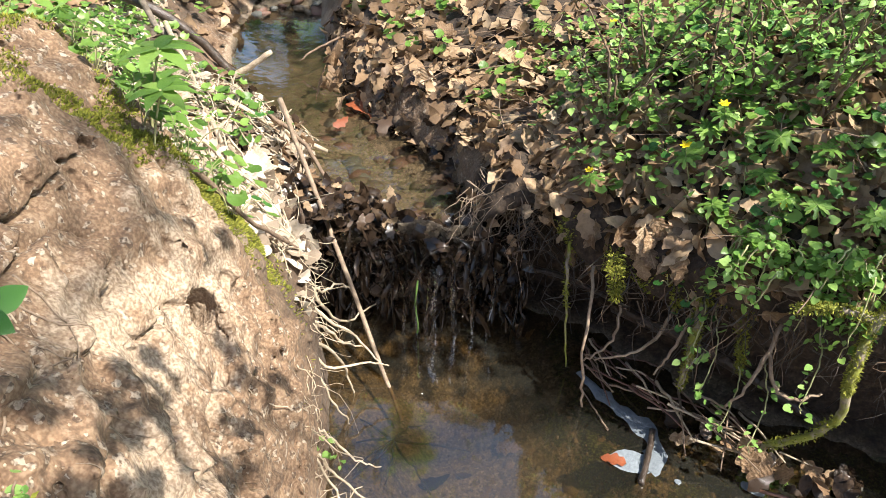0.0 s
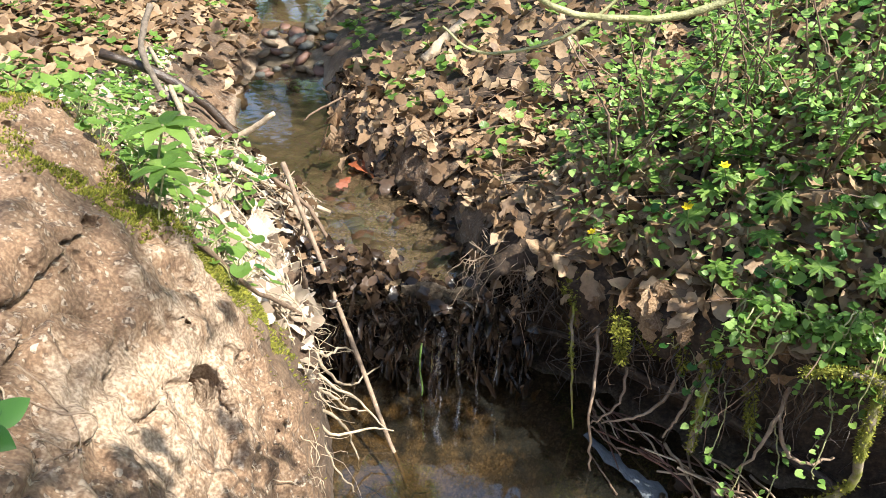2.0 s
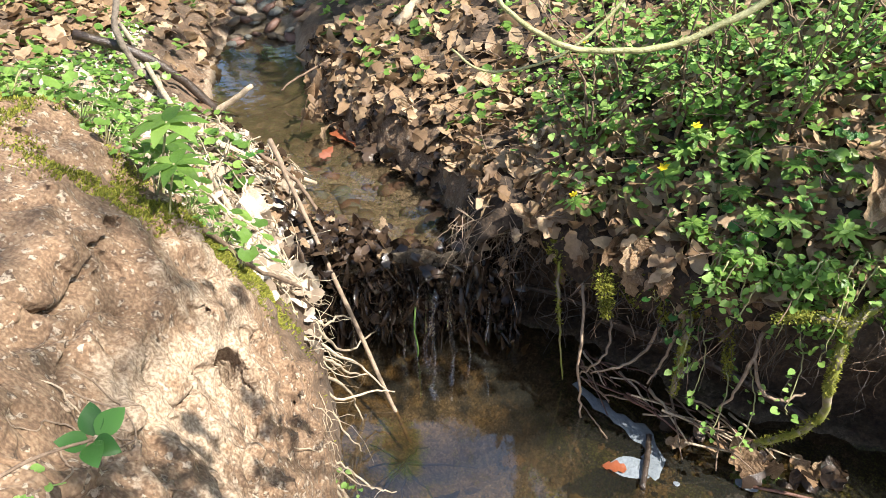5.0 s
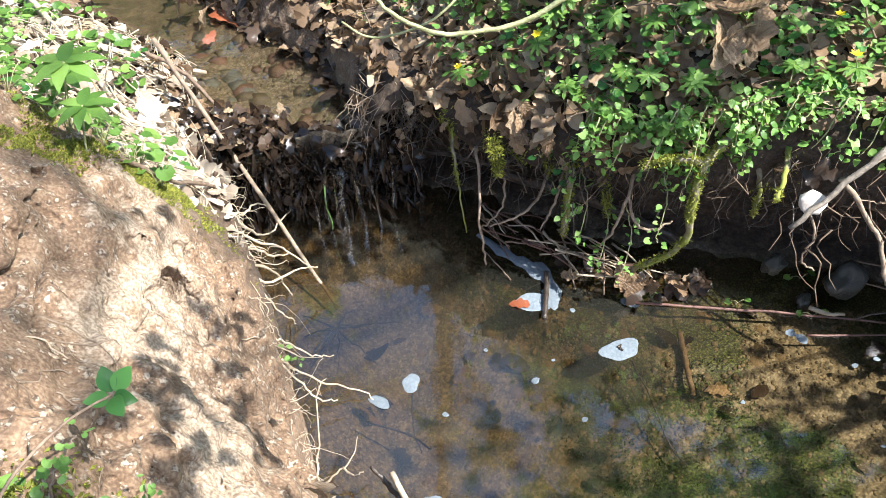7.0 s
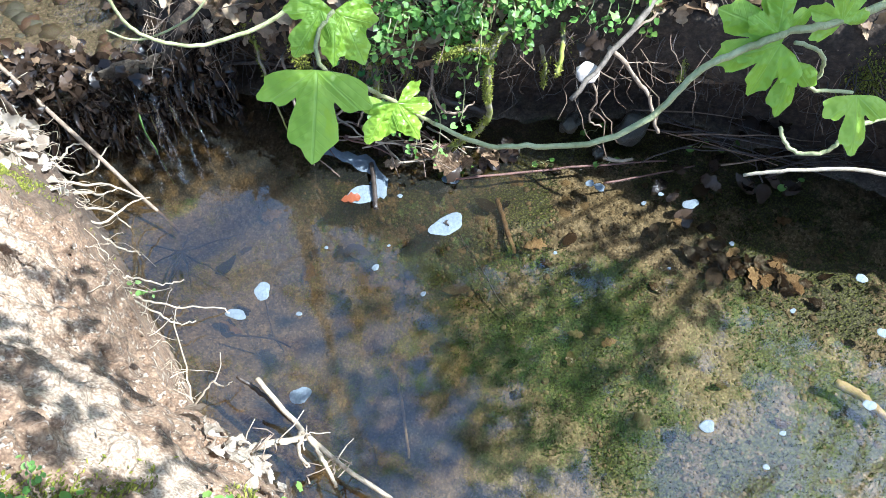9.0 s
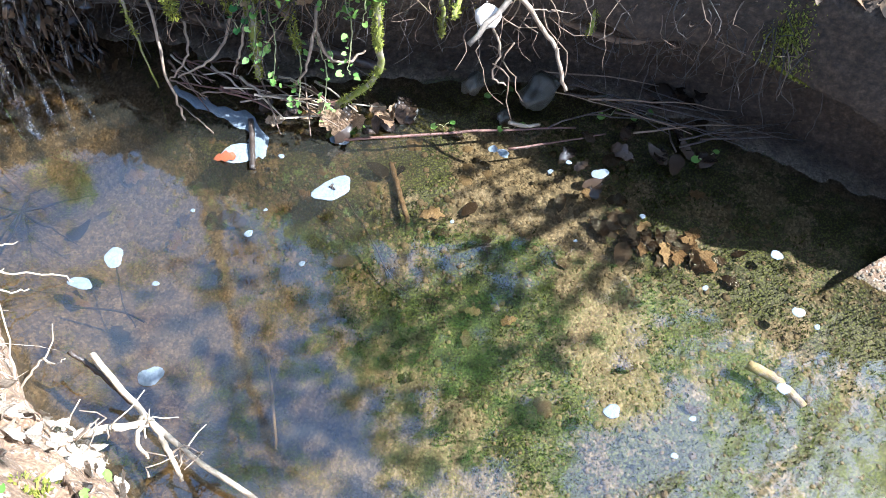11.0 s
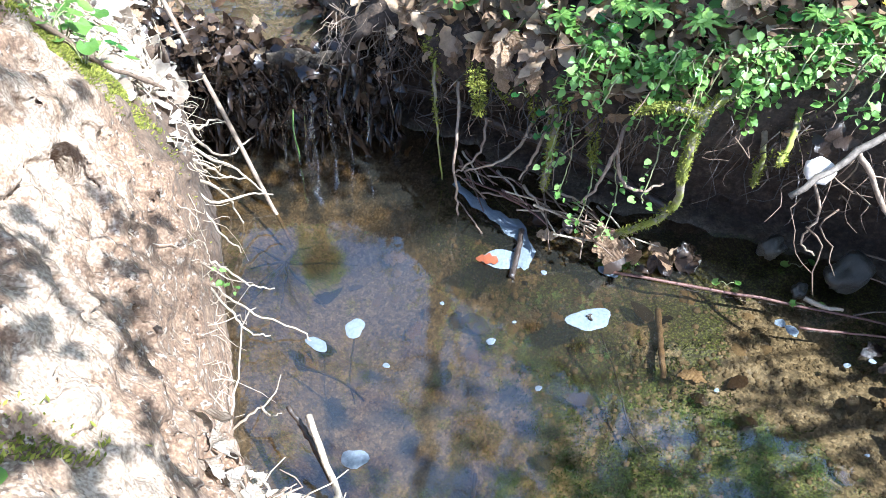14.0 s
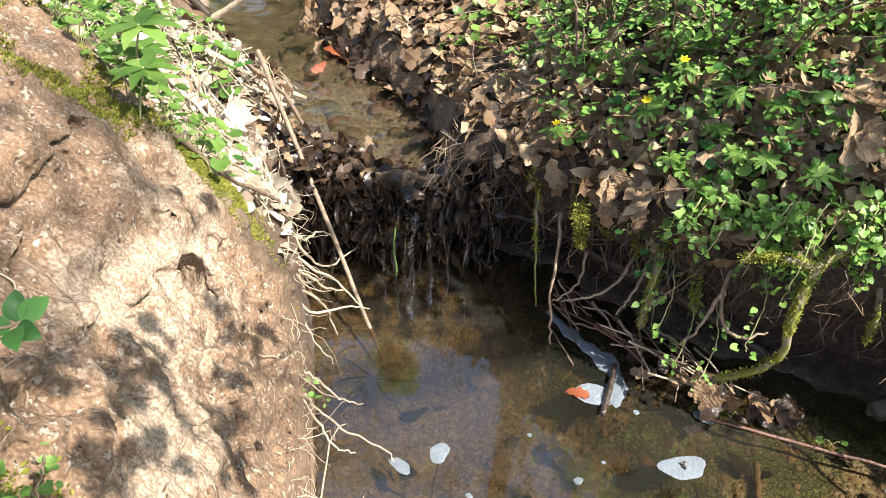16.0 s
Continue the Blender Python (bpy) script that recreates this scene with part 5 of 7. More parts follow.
def straw():
    """Dry stalks lying over the bleached litter."""
    r = random.Random(21)
    pieces = []
    for x, y in scatter(330, litter_bank, (-1.1, -0.40, 1.25, 2.2), 22):
        at, normal = earth_at(x, y)
        a = -0.95 + r.gauss(0, 0.55)
        way = Vector((math.cos(a), math.sin(a), 0)) * r.uniform(0.04, 0.11)
        way -= normal * way.dot(normal)
        lift = normal * r.uniform(0.006, 0.03)
        pieces.append(tube([at - way + lift, at + lift * 1.4, at + way + lift * 0.7], r.uniform(0.0012, 0.003), sides=4, count=6, wobble=0.003, seed=len(pieces)))
    tagged(part("dry_stalks", as_mesh("dry_stalks", *joined(pieces), STRAW)), "pale dry stalks strewn over the litter bank", "straw", kind="stuff")
    pieces = []
    for x, y in scatter(160, wooded, (-0.5, 1.4, 0.95, 2.6), 23):
        at, normal = earth_at(x, y)
        a = r.uniform(0, 6.3)
        way = Vector((math.cos(a), math.sin(a), r.uniform(-0.1, 0.3))) * r.uniform(0.05, 0.14)
        pieces.append(tube([at - way + normal * 0.03, at + normal * 0.035, at + way + normal * 0.03], r.uniform(0.001, 0.0025), sides=4, count=6, wobble=0.004, seed=len(pieces)))
    tagged(part("fine_twigs", as_mesh("fine_twigs", *joined(pieces), TWIG)), "thin brown twigs strewn over the oak litter", "twigs", kind="stuff")


straw()

def bank_fibres():
    """Fine roots that creep over the bare earth."""
    r = random.Random(24)

    def creep(at, way, steps, stride, stray):
        pts = []
        for _ in range(steps):
            at, normal, _, _ = EARTH_TREE.find_nearest(at)
            pts.append(at + normal * 0.0012)
            way = (way + Vector((r.gauss(0, stray), r.gauss(0, stray), r.gauss(0, stray)))).normalized()
            way = (way - normal * way.dot(normal)).normalized()
            at = at + way * stride
        return pts

    pieces = []
    for k in range(70):
        y = r.uniform(0.42, 1.15)
        start = Vector((-0.27 - 0.22 * r.random() - 0.1 * (y - 0.4), y, r.uniform(0.3, 0.85)))
        pieces.append(tube(creep(start, Vector((r.uniform(-0.2, 0.8), r.gauss(0, 0.6), -0.6)), r.randint(5, 9), 0.012, 0.35), r.uniform(0.0004, 0.0007), 0.0003, sides=4, count=14, seed=k))
    tagged(part("fine_roots", as_mesh("fine_roots", *joined(pieces), DRYTWIG)), "fine pale rootlets creeping over the bare earth", "roots", kind="stuff")
    for k, (x, y, z) in enumerate(((-0.42, 0.62, 0.80), (-0.41, 0.58, 0.80), (-0.39, 0.56, 0.79), (-0.40, 0.52, 0.82), (-0.37, 0.53, 0.79), (-0.36, 0.61, 0.75), (-0.44, 0.66, 0.81), (-0.36, 0.48, 0.80), (-0.36, 0.86, 0.64), (-0.38, 0.83, 0.67))):
        pts = creep(Vector((x, y, z)), Vector((0.5, 0.5 * (-1) ** k, -0.3)), 9, 0.016, 0.3)
        stem_thing("surface_root", pts, 0.0013, 0.0006, DRYTWIG, "pale root lying bare on the earth bank", "root", "surface roots", count=24, wobble=0.0008, seed=k)


bank_fibres()

# ---- green plants ----
ROUND = [round_leaf(s, 0) for s in range(3)] + [round_leaf(s, 5, 0.16) for s in range(3)]
ROUND_HERB = [as_mesh("leaf", *s, HERB) for s in ROUND]
ROUND_DEEP = [as_mesh("leaf", *s, DEEP) for s in ROUND]
TRIPLE = [blade(oval_profile(0.36), 4, 0.2, -0.2, 0.02, 80 + s) for s in range(2)] + [round_leaf(9, 3, 0.1)]
FAN = [whorl_leaf(s, 5, 0.17, 1.0, 150) for s in range(2)]
FAN_HERB = [as_mesh("leaf", *s, HERB) for s in FAN]


def herb_plant(seed, size, leaves, meshes, tall, label, name="herb", category="herb"):
    """A low plant: one mesh of stalks, and each leaf a part."""
    r = random.Random(seed)
    ob = empty(name, (0, 0, 0), label, category, "low herbs")
    stalks, poses = [], []
    for k in range(leaves):
        a = 6.283 * k / leaves + r.uniform(-0.4, 0.4)
        out = r.uniform(0.3, 1.0) * size
        tip = Vector((math.cos(a) * out, math.sin(a) * out, tall * r.uniform(0.6, 1.1)))
        stalks.append(tube([Vector((0, 0, -0.005)), tip * 0.5 + Vector((0, 0, tall * 0.18)), tip], 0.0011, 0.0008, sides=4, count=5))
        poses.append(Matrix.Translation(tip) @ Matrix.Rotation(a - math.pi / 2, 4, "Z") @ Matrix.Rotation(r.uniform(-0.5, 0.15), 4, "X") @ Matrix.Rotation(r.uniform(-0.3, 0.3), 4, "Y") @ Matrix.Diagonal((*[r.uniform(0.75, 1.15) * size * 0.62] * 3, 1)))
    for v, f in stalks:
        part("stalk", as_mesh("stalk", v, f, GREENTWIG), ob)
    for k, m in enumerate(poses):
        part("leaf", meshes[(seed + k) % len(meshes)], ob, m=m)
    return ob


def anemone(seed, flower=True, size=0.036, tall=0.07, label=""):
    """Three fanned leaves under a yellow flower."""
    r = random.Random(seed)
    ob = empty("wood_anemone", (0, 0, 0), label or ("wood anemone with a yellow flower over fanned leaves" if flower else "wood anemone with fanned green leaves"), "anemone", "wood anemones")
    lean = Vector((r.uniform(-0.02, 0.02), r.uniform(-0.03, 0.0), 0))
    hub = Vector((0, 0, tall)) + lean
    part("stalk", as_mesh("stalk", *tube([(0, 0, -0.01), hub * 0.5, hub], 0.0014, 0.0012, sides=5, count=6), GREENTWIG), ob)
    for k in range(3):
        a = 2.094 * k + r.uniform(-0.3, 0.3)
        part("leaf", FAN_HERB[k % 2], ob, m=Matrix.Translation(hub) @ Matrix.Rotation(a, 4, "Z") @ Matrix.Rotation(r.uniform(-0.35, 0.1), 4, "X") @ Matrix.Diagonal((*[size * r.uniform(0.85, 1.1)] * 3, 1)))
    if flower:
        top = hub + Vector((0.004, -0.006, 0.022))
        stalk = part("flower_stalk", as_mesh("flower_stalk", *tube([hub, hub.lerp(top, 0.6), top], 0.0008, 0.0008, sides=4, count=4), GREENTWIG), ob)
        petal = blade(oval_profile(0.30), 5, 0.25, 0.35, 0.01, seed)
        me = as_mesh("petal", *petal, PETAL)
        for k in range(6):
            part("petal", me, stalk, m=Matrix.Translation(top) @ Matrix.Rotation(1.047 * k, 4, "Z") @ Matrix.Rotation(0.25, 4, "X") @ Matrix.Diagonal((0.0125, 0.0125, 0.0125, 1)))
    return ob


def plant_at(ob, x, y, turn=0.0, scale=1.0, lean=0.0, lift=0.0, first=False):
    at, normal = earth_at(x, y)
    q = Vector((0, 0, 1)).rotation_difference(normal.lerp(Vector((0, 0, 1)), 0.6).normalized()).to_matrix().to_4x4()
    m = Matrix.Translation(at + Vector((0, 0, lift))) @ q @ Matrix.Rotation(turn, 4, "Z") @ Matrix.Rotation(lean, 4, "X")
    if first:
        ob.matrix_basis = m @ Matrix.Diagonal((scale, scale, scale, 1))
        return ob
    c = copy_thing(ob, m)
    c.scale = (scale,) * 3
    return c


def plants():
    r = random.Random(31)
    spots = [(0.252, 1.575, True), (0.462, 1.405, False), (0.556, 1.33, True), (0.444, 1.51, True), (0.534, 1.58, True), (0.47, 1.59, False), (0.64, 1.32, False), (0.60, 1.36, False), (0.965, 1.285, True), (0.885, 1.215, False), (0.937, 1.20, False), (1.01, 1.17, True), (0.975, 1.15, False), (1.08, 1.12, False), (0.70, 1.27, False), (0.36, 2.2, True), (0.15, 2.35, False), (0.66, 1.42, False), (0.58, 1.42, False), (0.62, 1.50, False), (0.74, 1.36, False), (1.1, 1.2, False)]
    protos = {}
    for n, (x, y, flower) in enumerate(spots):
        key = (flower, n % 3)
        if key not in protos:
            protos[key] = plant_at(anemone(n, flower), x, y, r.uniform(0, 6.3), r.uniform(0.9, 1.15), first=True)
        else:
            plant_at(protos[key], x, y, r.uniform(0, 6.3), r.uniform(0.9, 1.2), r.uniform(-0.1, 0.25))
    # low round-leaved herbs on both banks
    kinds = [herb_plant(70 + k, 0.042, 4 + k % 3, ROUND_HERB if k % 2 else ROUND_DEEP, 0.045, "low green herb with rounded leaves on the bank") for k in range(4)]
    def thick(x, y, q):
        dp, du, left = marks(x, y)
        return not left and 0.02 < dp and du > 0.05 and x + 0.35 * (y - 1.6) > 0.22 and q.random() < (1.0 if x > 0.35 else 0.6)
    def behind(x, y, q):
        dp, du, left = marks(x, y)
        return left and y + 0.35 * (x + 0.4) > 1.10 and min(dp, du) > 0.07 and not (y > 2.3 and du < 0.24) and (x < -0.85 or (y < 1.32 and q.random() < 0.7) or q.random() < 0.16)
    here = scatter(110, thick, (0.2, 1.3, 1.1, 2.0), 33) + scatter(24, behind, (-1.15, -0.42, 1.05, 2.5), 34)
    for n, (x, y) in enumerate(here):
        plant_at(kinds[n % 4], x, y, r.uniform(0, 6.3), r.uniform(0.75, 1.25), first=n < 4)
    def mass(name, count, ok, box, seed, shapes, material, size, label, tall):
        q = random.Random(seed)
        pieces = []
        for x, y in scatter(count, ok, box, seed):
            at, normal = earth_at(x, y) if y < 3.05 and -1.3 < x < 1.9 else (Vector((x, y, height_at(x, y))), Vector((0, 0, 1)))
            up = normal.lerp(Vector((0, 0, 1)), 0.7).normalized()
            for k in range(q.randint(2, 5)):
                p = at + Vector((q.gauss(0, 0.018), q.gauss(0, 0.018), 0)) + up * q.uniform(0.3, 1) * tall
                pieces.append((*shapes[q.randrange(len(shapes))], lie(p, up, q.uniform(0.6, 1.25) * size, q.uniform(0, 6.3), q.gauss(-0.1, 0.35), q.gauss(0, 0.35))))
        tagged(part(name, as_mesh(name, *placed(pieces), material)), label, "herbs", kind="stuff")
    mass("herb_carpet", 460, thick, (0.15, 1.9, 0.4, 2.7), 35, ROUND, HERB, 0.026, "green herb carpet over the wooded bank", 0.06)
    mass("fresh_carpet", 720, thick, (0.15, 1.6, 0.9, 2.4), 36, TRIPLE, FRESH, 0.020, "bright green small-leaved growth on the wooded bank", 0.10)
    mass("litter_herbs", 260, behind, (-1.3, -0.42, 1.05, 3.0), 37, ROUND, HERB, 0.026, "green herbs growing through pale litter", 0.04)
    mass("litter_seedlings", 240, behind, (-1.3, -0.42, 1.1, 3.0), 38, TRIPLE, FRESH, 0.018, "light green seedlings on the litter bank", 0.03)
    def far_ok(x, y, q):
        dp, du, left = marks(x, y)
        return min(dp, du) > 0.1
    mass("ground_herbs", 600, lambda x, y, q: min(marks(x, y)[:2]) > 0.9, (-4.0, 4.5, -3.5, 4.5), 43, ROUND[:2], HERB, 0.034, "green herbs scattered over the wood's floor", 0.06)
    mass("far_herbs", 900, far_ok, (-3.0, 1.6, 1.8, 5.0), 39, ROUND[:2], HERB, 0.032, "green herbs further off in the wood", 0.06)
    # near crest, at the camera's side
    def crest_near(x, y, q):
        return -0.75 < x < 0.15 and y < 0.365 + 0.03 * math.sin(9 * x)
    mass("crest_herbs", 220, crest_near, (-0.75, 0.12, 0.05, 0.40), 40, ROUND, HERB, 0.016, "small green herbs on the near crest", 0.025)


plants()


def whorled_plant():
    """The tall plant with a ring of pointed leaves on the crest of the bare bank."""
    ob = empty("whorled_plant", (-0.464, 1.06, 0.735), "tall plant with a ring of pointed green leaves", "plant")
    hub = Vector((0.030, 0.0, 0.115))
    part("stalk", as_mesh("stalk", *tube([(0, 0, -0.02), (0.008, 0, 0.04), hub], 0.0022, 0.0016, sides=6, count=8), GREENTWIG), ob)
    lance = as_mesh("leaf", *blade(oval_profile(0.19), 8, 0.18, -0.35, 0.01, 3), HERB)
    for k in range(8):
        part("leaf", lance, ob, m=Matrix.Translation(hub) @ Matrix.Rotation(0.785 * k + 0.2 * (k % 2), 4, "Z") @ Matrix.Rotation(0.10 - 0.12 * (k % 3), 4, "X") @ Matrix.Diagonal((0.056, 0.056, 0.056, 1)))
    for n, (x, y, s) in enumerate(((-0.505, 1.15, 1.25), (-0.53, 1.23, 1.0), (-0.47, 1.19, 0.9))):
        at, _ = earth_at(x, y)
        copy_thing(ob, Matrix.Translation(at + Vector((0, 0, -0.02))) @ Matrix.Rotation(n * 1.3, 4, "Z")).scale = (s,) * 3
    r = random.Random(4)
    k = [herb_plant(90 + n, 0.05, 5, ROUND_HERB, 0.06, "herb with round green leaves at the mossy crest") for n in range(2)]
    for n, (x, y) in enumerate(((-0.455, 1.115), (-0.43, 1.135), (-0.49, 1.10), (-0.40, 1.16), (-0.52, 1.13), (-0.575, 1.155), (-0.62, 1.18), (-0.44, 1.21), (-0.50, 1.26), (-0.56, 1.30), (-0.66, 1.28))):
        plant_at(k[n % 2], x, y, r.uniform(0, 6), r.uniform(0.8, 1.1), first=n < 2)


whorled_plant()


def leafy_stems(name, label, category, stems, shapes, material, wood, leaf_size, each, seed, singles=40, droop=0.0, petiole=0.012, bare=0):
    """A shrub or bough: each stem a part, a share of its leaves parts, and the rest one mass."""
    r = random.Random(seed)
    base = Vector(stems[0][0][0])
    ob = empty(name, base, label, category)
    meshes = [as_mesh("leaf", *s, material) for s in shapes]
    poses = []
    for number, (pts, a, b) in enumerate(stems):
        v, f = tube([Vector(p) - base for p in pts], a, b, sides=6, count=6 * len(pts), wobble=0.0025, seed=len(poses))
        part("stem", as_mesh("stem", v, f, wood), ob)
        line = spline([Vector(p) - base for p in pts], 60)
        n = each if number < len(stems) - bare else 0
        for k in range(n):
            i = int(60 * (0.12 + 0.88 * (k + r.random()) / n)) if n else 0
            q = line[min(59, i)]
            side = Vector((r.uniform(-1, 1), r.uniform(-1, 1), r.uniform(-0.5, 0.9))).normalized()
            up = Vector((r.gauss(0, 0.35), r.gauss(0, 0.35) - droop, 1)).normalized()
            m = lie(q + side * petiole * r.uniform(0.5, 1.6), up, leaf_size * r.uniform(0.6, 1.25), math.atan2(side.y, side.x) - math.pi / 2, r.gauss(-0.25, 0.3), r.gauss(0, 0.3))
            poses.append(m)
    r.shuffle(poses)
    for k, m in enumerate(poses[:singles]):
        part("leaf", meshes[k % len(meshes)], ob, m=m)
    if len(poses) > singles:
        me = as_mesh("foliage", *placed([(*shapes[k % len(shapes)], m) for k, m in enumerate(poses[singles:])]), material)
        tagged(part("foliage", me, ob), kind="stuff")
    return ob


def shrubs():
    r = random.Random(61)
    bases = [(0.604, 1.777), (0.67, 1.69), (0.738, 1.64), (0.576, 1.666), (0.478, 1.663), (0.381, 1.85), (0.681, 1.556), (0.795, 1.678), (0.9, 1.55), (0.55, 1.95), (0.30, 1.75)]
    for n, (x, y) in enumerate(bases):
        at, _ = earth_at(x, y)
        stems = []
        for k in range(5):
            d = Vector((r.uniform(-0.26, 0.22), r.uniform(-0.25, 0.12), r.uniform(0.16, 0.46)))
            m = at + d * 0.5 + Vector((r.uniform(-0.04, 0.04), r.uniform(-0.04, 0.04), 0.03))
            stems.append(([at, at.lerp(m, 0.5) + Vector((0, 0, 0.03)), m, at + d], 0.0048 if k == 0 else 0.0032, 0.0012))
        leafy_stems("shrub", "young shrub with thin brown stems and small bright leaves", "shrub", stems, TRIPLE, FRESH, TWIG, 0.019, 26, 200 + n, singles=14)
    # sprays that hang over the lip
    for n, (x, y) in enumerate(((0.56, 1.30), (0.62, 1.28), (0.68, 1.24), (0.73, 1.24), (0.80, 1.22), (0.86, 1.22), (0.50, 1.36), (0.66, 1.22), (0.95, 1.2), (0.58, 1.27), (0.64, 1.25), (0.70, 1.22), (0.77, 1.21), (0.83, 1.20), (0.90, 1.19), (0.53, 1.32), (1.0, 1.15), (1.06, 1.12))):
        at, _ = earth_at(x, y)
        at = at + Vector((0, 0.02, 0.0))
        stems = []
        for k in range(3):
            d = Vector((r.uniform(-0.10, 0.08), -r.uniform(0.03, 0.10), 0.05 - r.uniform(0.0, 0.17)))
            stems.append(([at, at + Vector((d.x * 0.4, d.y * 0.7, 0.05)), at + Vector((d.x * 0.8, d.y, d.z * 0.4)), at + d], 0.0022, 0.0009))
        leafy_stems("hanging_spray", "spray of small bright leaves hanging over the bank's lip", "shrub", stems, TRIPLE, (FRESH, HERB)[n % 2], GREENTWIG, 0.018, 26, 230 + n, singles=10)
    # small sprigs in the hollow
    for n, p in enumerate(((0.52, 1.20, 0.12), (0.57, 1.17, 0.10), (0.48, 1.25, 0.16), (0.62, 1.13, 0.25), (0.45, 1.28, 0.22))):
        p = Vector(p)
        leafy_stems("sprig", "small green sprig on a wiry stem under the bank", "sprig", [([p + Vector((0.02, 0.10, 0.16)), p + Vector((0.02, 0.04, 0.10)), p + Vector((0.0, 0.01, 0.02)), p], 0.0018, 0.001)], TRIPLE, FRESH, GREENTWIG, 0.017, 16, 260 + n, singles=16)


shrubs()
for n, (x, y, z) in enumerate(((0.40, 1.36, 0.36), (0.44, 1.33, 0.34), (0.43, 1.32, 0.28), (0.46, 1.345, 0.285))):
    ob = herb_plant(300 + n, 0.03, 3, ROUND_DEEP, 0.02, "dark green round leaves on the bank's lip")
    ob.location = (x, y, z)
for n, (x, y) in enumerate(((1.05, 1.14), (1.28, 0.99), (1.33, 0.93), (1.42, 0.75), (0.86, 1.10), (1.02, 1.02))):
    ob = herb_plant(310 + n, 0.035, 2, ROUND_HERB, 0.012, "green leaves at the shaded foot of the bank")
    at = EARTH_TREE.find_nearest(Vector((x, y, 0.03)))[0]
    ob.location = (at.x, at.y, max(at.z, 0.004))

# ---- in and on the pool ----
def foam_patch(cx, cy, points, tall=0.0016, label="white patch of foam floating on the pool", turn=0.0, dirt=False):
    """A rounded floating flake with a soft uneven rim."""
    bm = bmesh.new()
    n = len(points)
    rings = []
    for k, (scale, z) in enumerate(((1.0, 0.0006), (0.95, tall * 0.7), (0.75, tall), (0.35, tall * 0.9))):
        rings.append([bm.verts.new((x * scale, y * scale, z)) for x, y in points])
    for a, b in zip(rings, rings[1:]):
        for i in range(n):
            bm.faces.new((a[i], a[(i + 1) % n], b[(i + 1) % n], b[i]))
    bm.faces.new(rings[-1])
    me = bpy.data.meshes.new("foam")
    bm.to_mesh(me)
    bm.free()
    me.materials.append(FOAM)
    ob = part("foam", me)
    ob.matrix_world = pose(cx, cy, 0.001, 0, 0, turn)
    return tagged(ob, label, "foam", "floating foam")


def blob(w, h, seed, n=18, uneven=0.12):
    r = random.Random(seed)
    ph = [r.uniform(0, 6.3) for _ in range(3)]
    out = []
    for k in range(n):
        a = 6.2832 * k / n
        s = 1 + uneven * (math.sin(2 * a + ph[0]) + 0.6 * math.sin(3 * a + ph[1]) + 0.4 * math.sin(5 * a + ph[2]))
        out.append((w * s * math.cos(a), h * s * math.sin(a)))
    return out


foam_patch(0.53, 1.03, blob(0.044, 0.033, 1, 26, 0.16), label="large white foam patch with a dark speck on it")
for dx, dy, a in ((-0.006, 0.006, 0.4), (-0.002, -0.002, 1.1), (0.004, -0.006, 2.0)):
    stem_thing("twig", [(0.53 + dx, 1.03 + dy, 0.004), (0.53 + dx + 0.008 * math.cos(a), 1.03 + dy + 0.008 * math.sin(a), 0.006), (0.53 + dx + 0.014 * math.cos(a), 1.03 + dy + 0.014 * math.sin(a), 0.003)], 0.0026, 0.0015, WETWOOD, "dark scrap of twig lying on the foam", "twig", "foam scraps", count=6, wobble=0.001)
foam_patch(0.02, 1.03, blob(0.021, 0.026, 2))
foam_patch(-0.059, 0.992, blob(0.025, 0.016, 3), turn=-40)
foam_patch(0.024, 0.721, blob(0.024, 0.022, 4))
foam_patch(0.963, 0.978, blob(0.017, 0.012, 5), turn=-50)
foam_patch(0.945, 1.0, blob(0.014, 0.010, 6))
foam_patch(1.159, 0.829, blob(0.022, 0.016, 7))
foam_patch(0.853, 0.281, blob(0.017, 0.017, 8), tall=0.004)
foam_patch(0.597, 1.166, blob(0.024, 0.013, 9), turn=-30)
for k, (x, y) in enumerate(((0.753, 0.836), (0.364, 1.03), (0.392, 0.859), (0.308, 0.981), (0.211, 1.09), (0.998, 0.677), (1.187, 0.677), (1.426, 0.458), (1.211, 0.45), (1.374, 0.313), (1.222, 0.177), (1.389, 0.266), (1.045, 0.882), (1.103, 0.89), (0.086, 0.93), (0.92, 0.15), (1.0, 0.2), (0.45, 1.17))):
    s = (0.006, 0.005, 0.008, 0.011)[k % 4] if k < 7 else (0.016 if k in (9, 10, 7) else 0.008)
    foam_patch(x, y, blob(s, s * 0.8, 20 + k, 12), 0.002, "small white fleck of foam on the water")
# the long white streak of foam by the debris
STREAK = [(0.268, 1.485), (0.30, 1.435), (0.345, 1.375), (0.385, 1.335), (0.412, 1.29), (0.415, 1.235), (0.385, 1.20)]
WIDE = [0.009, 0.013, 0.021, 0.025, 0.017, 0.022, 0.034]


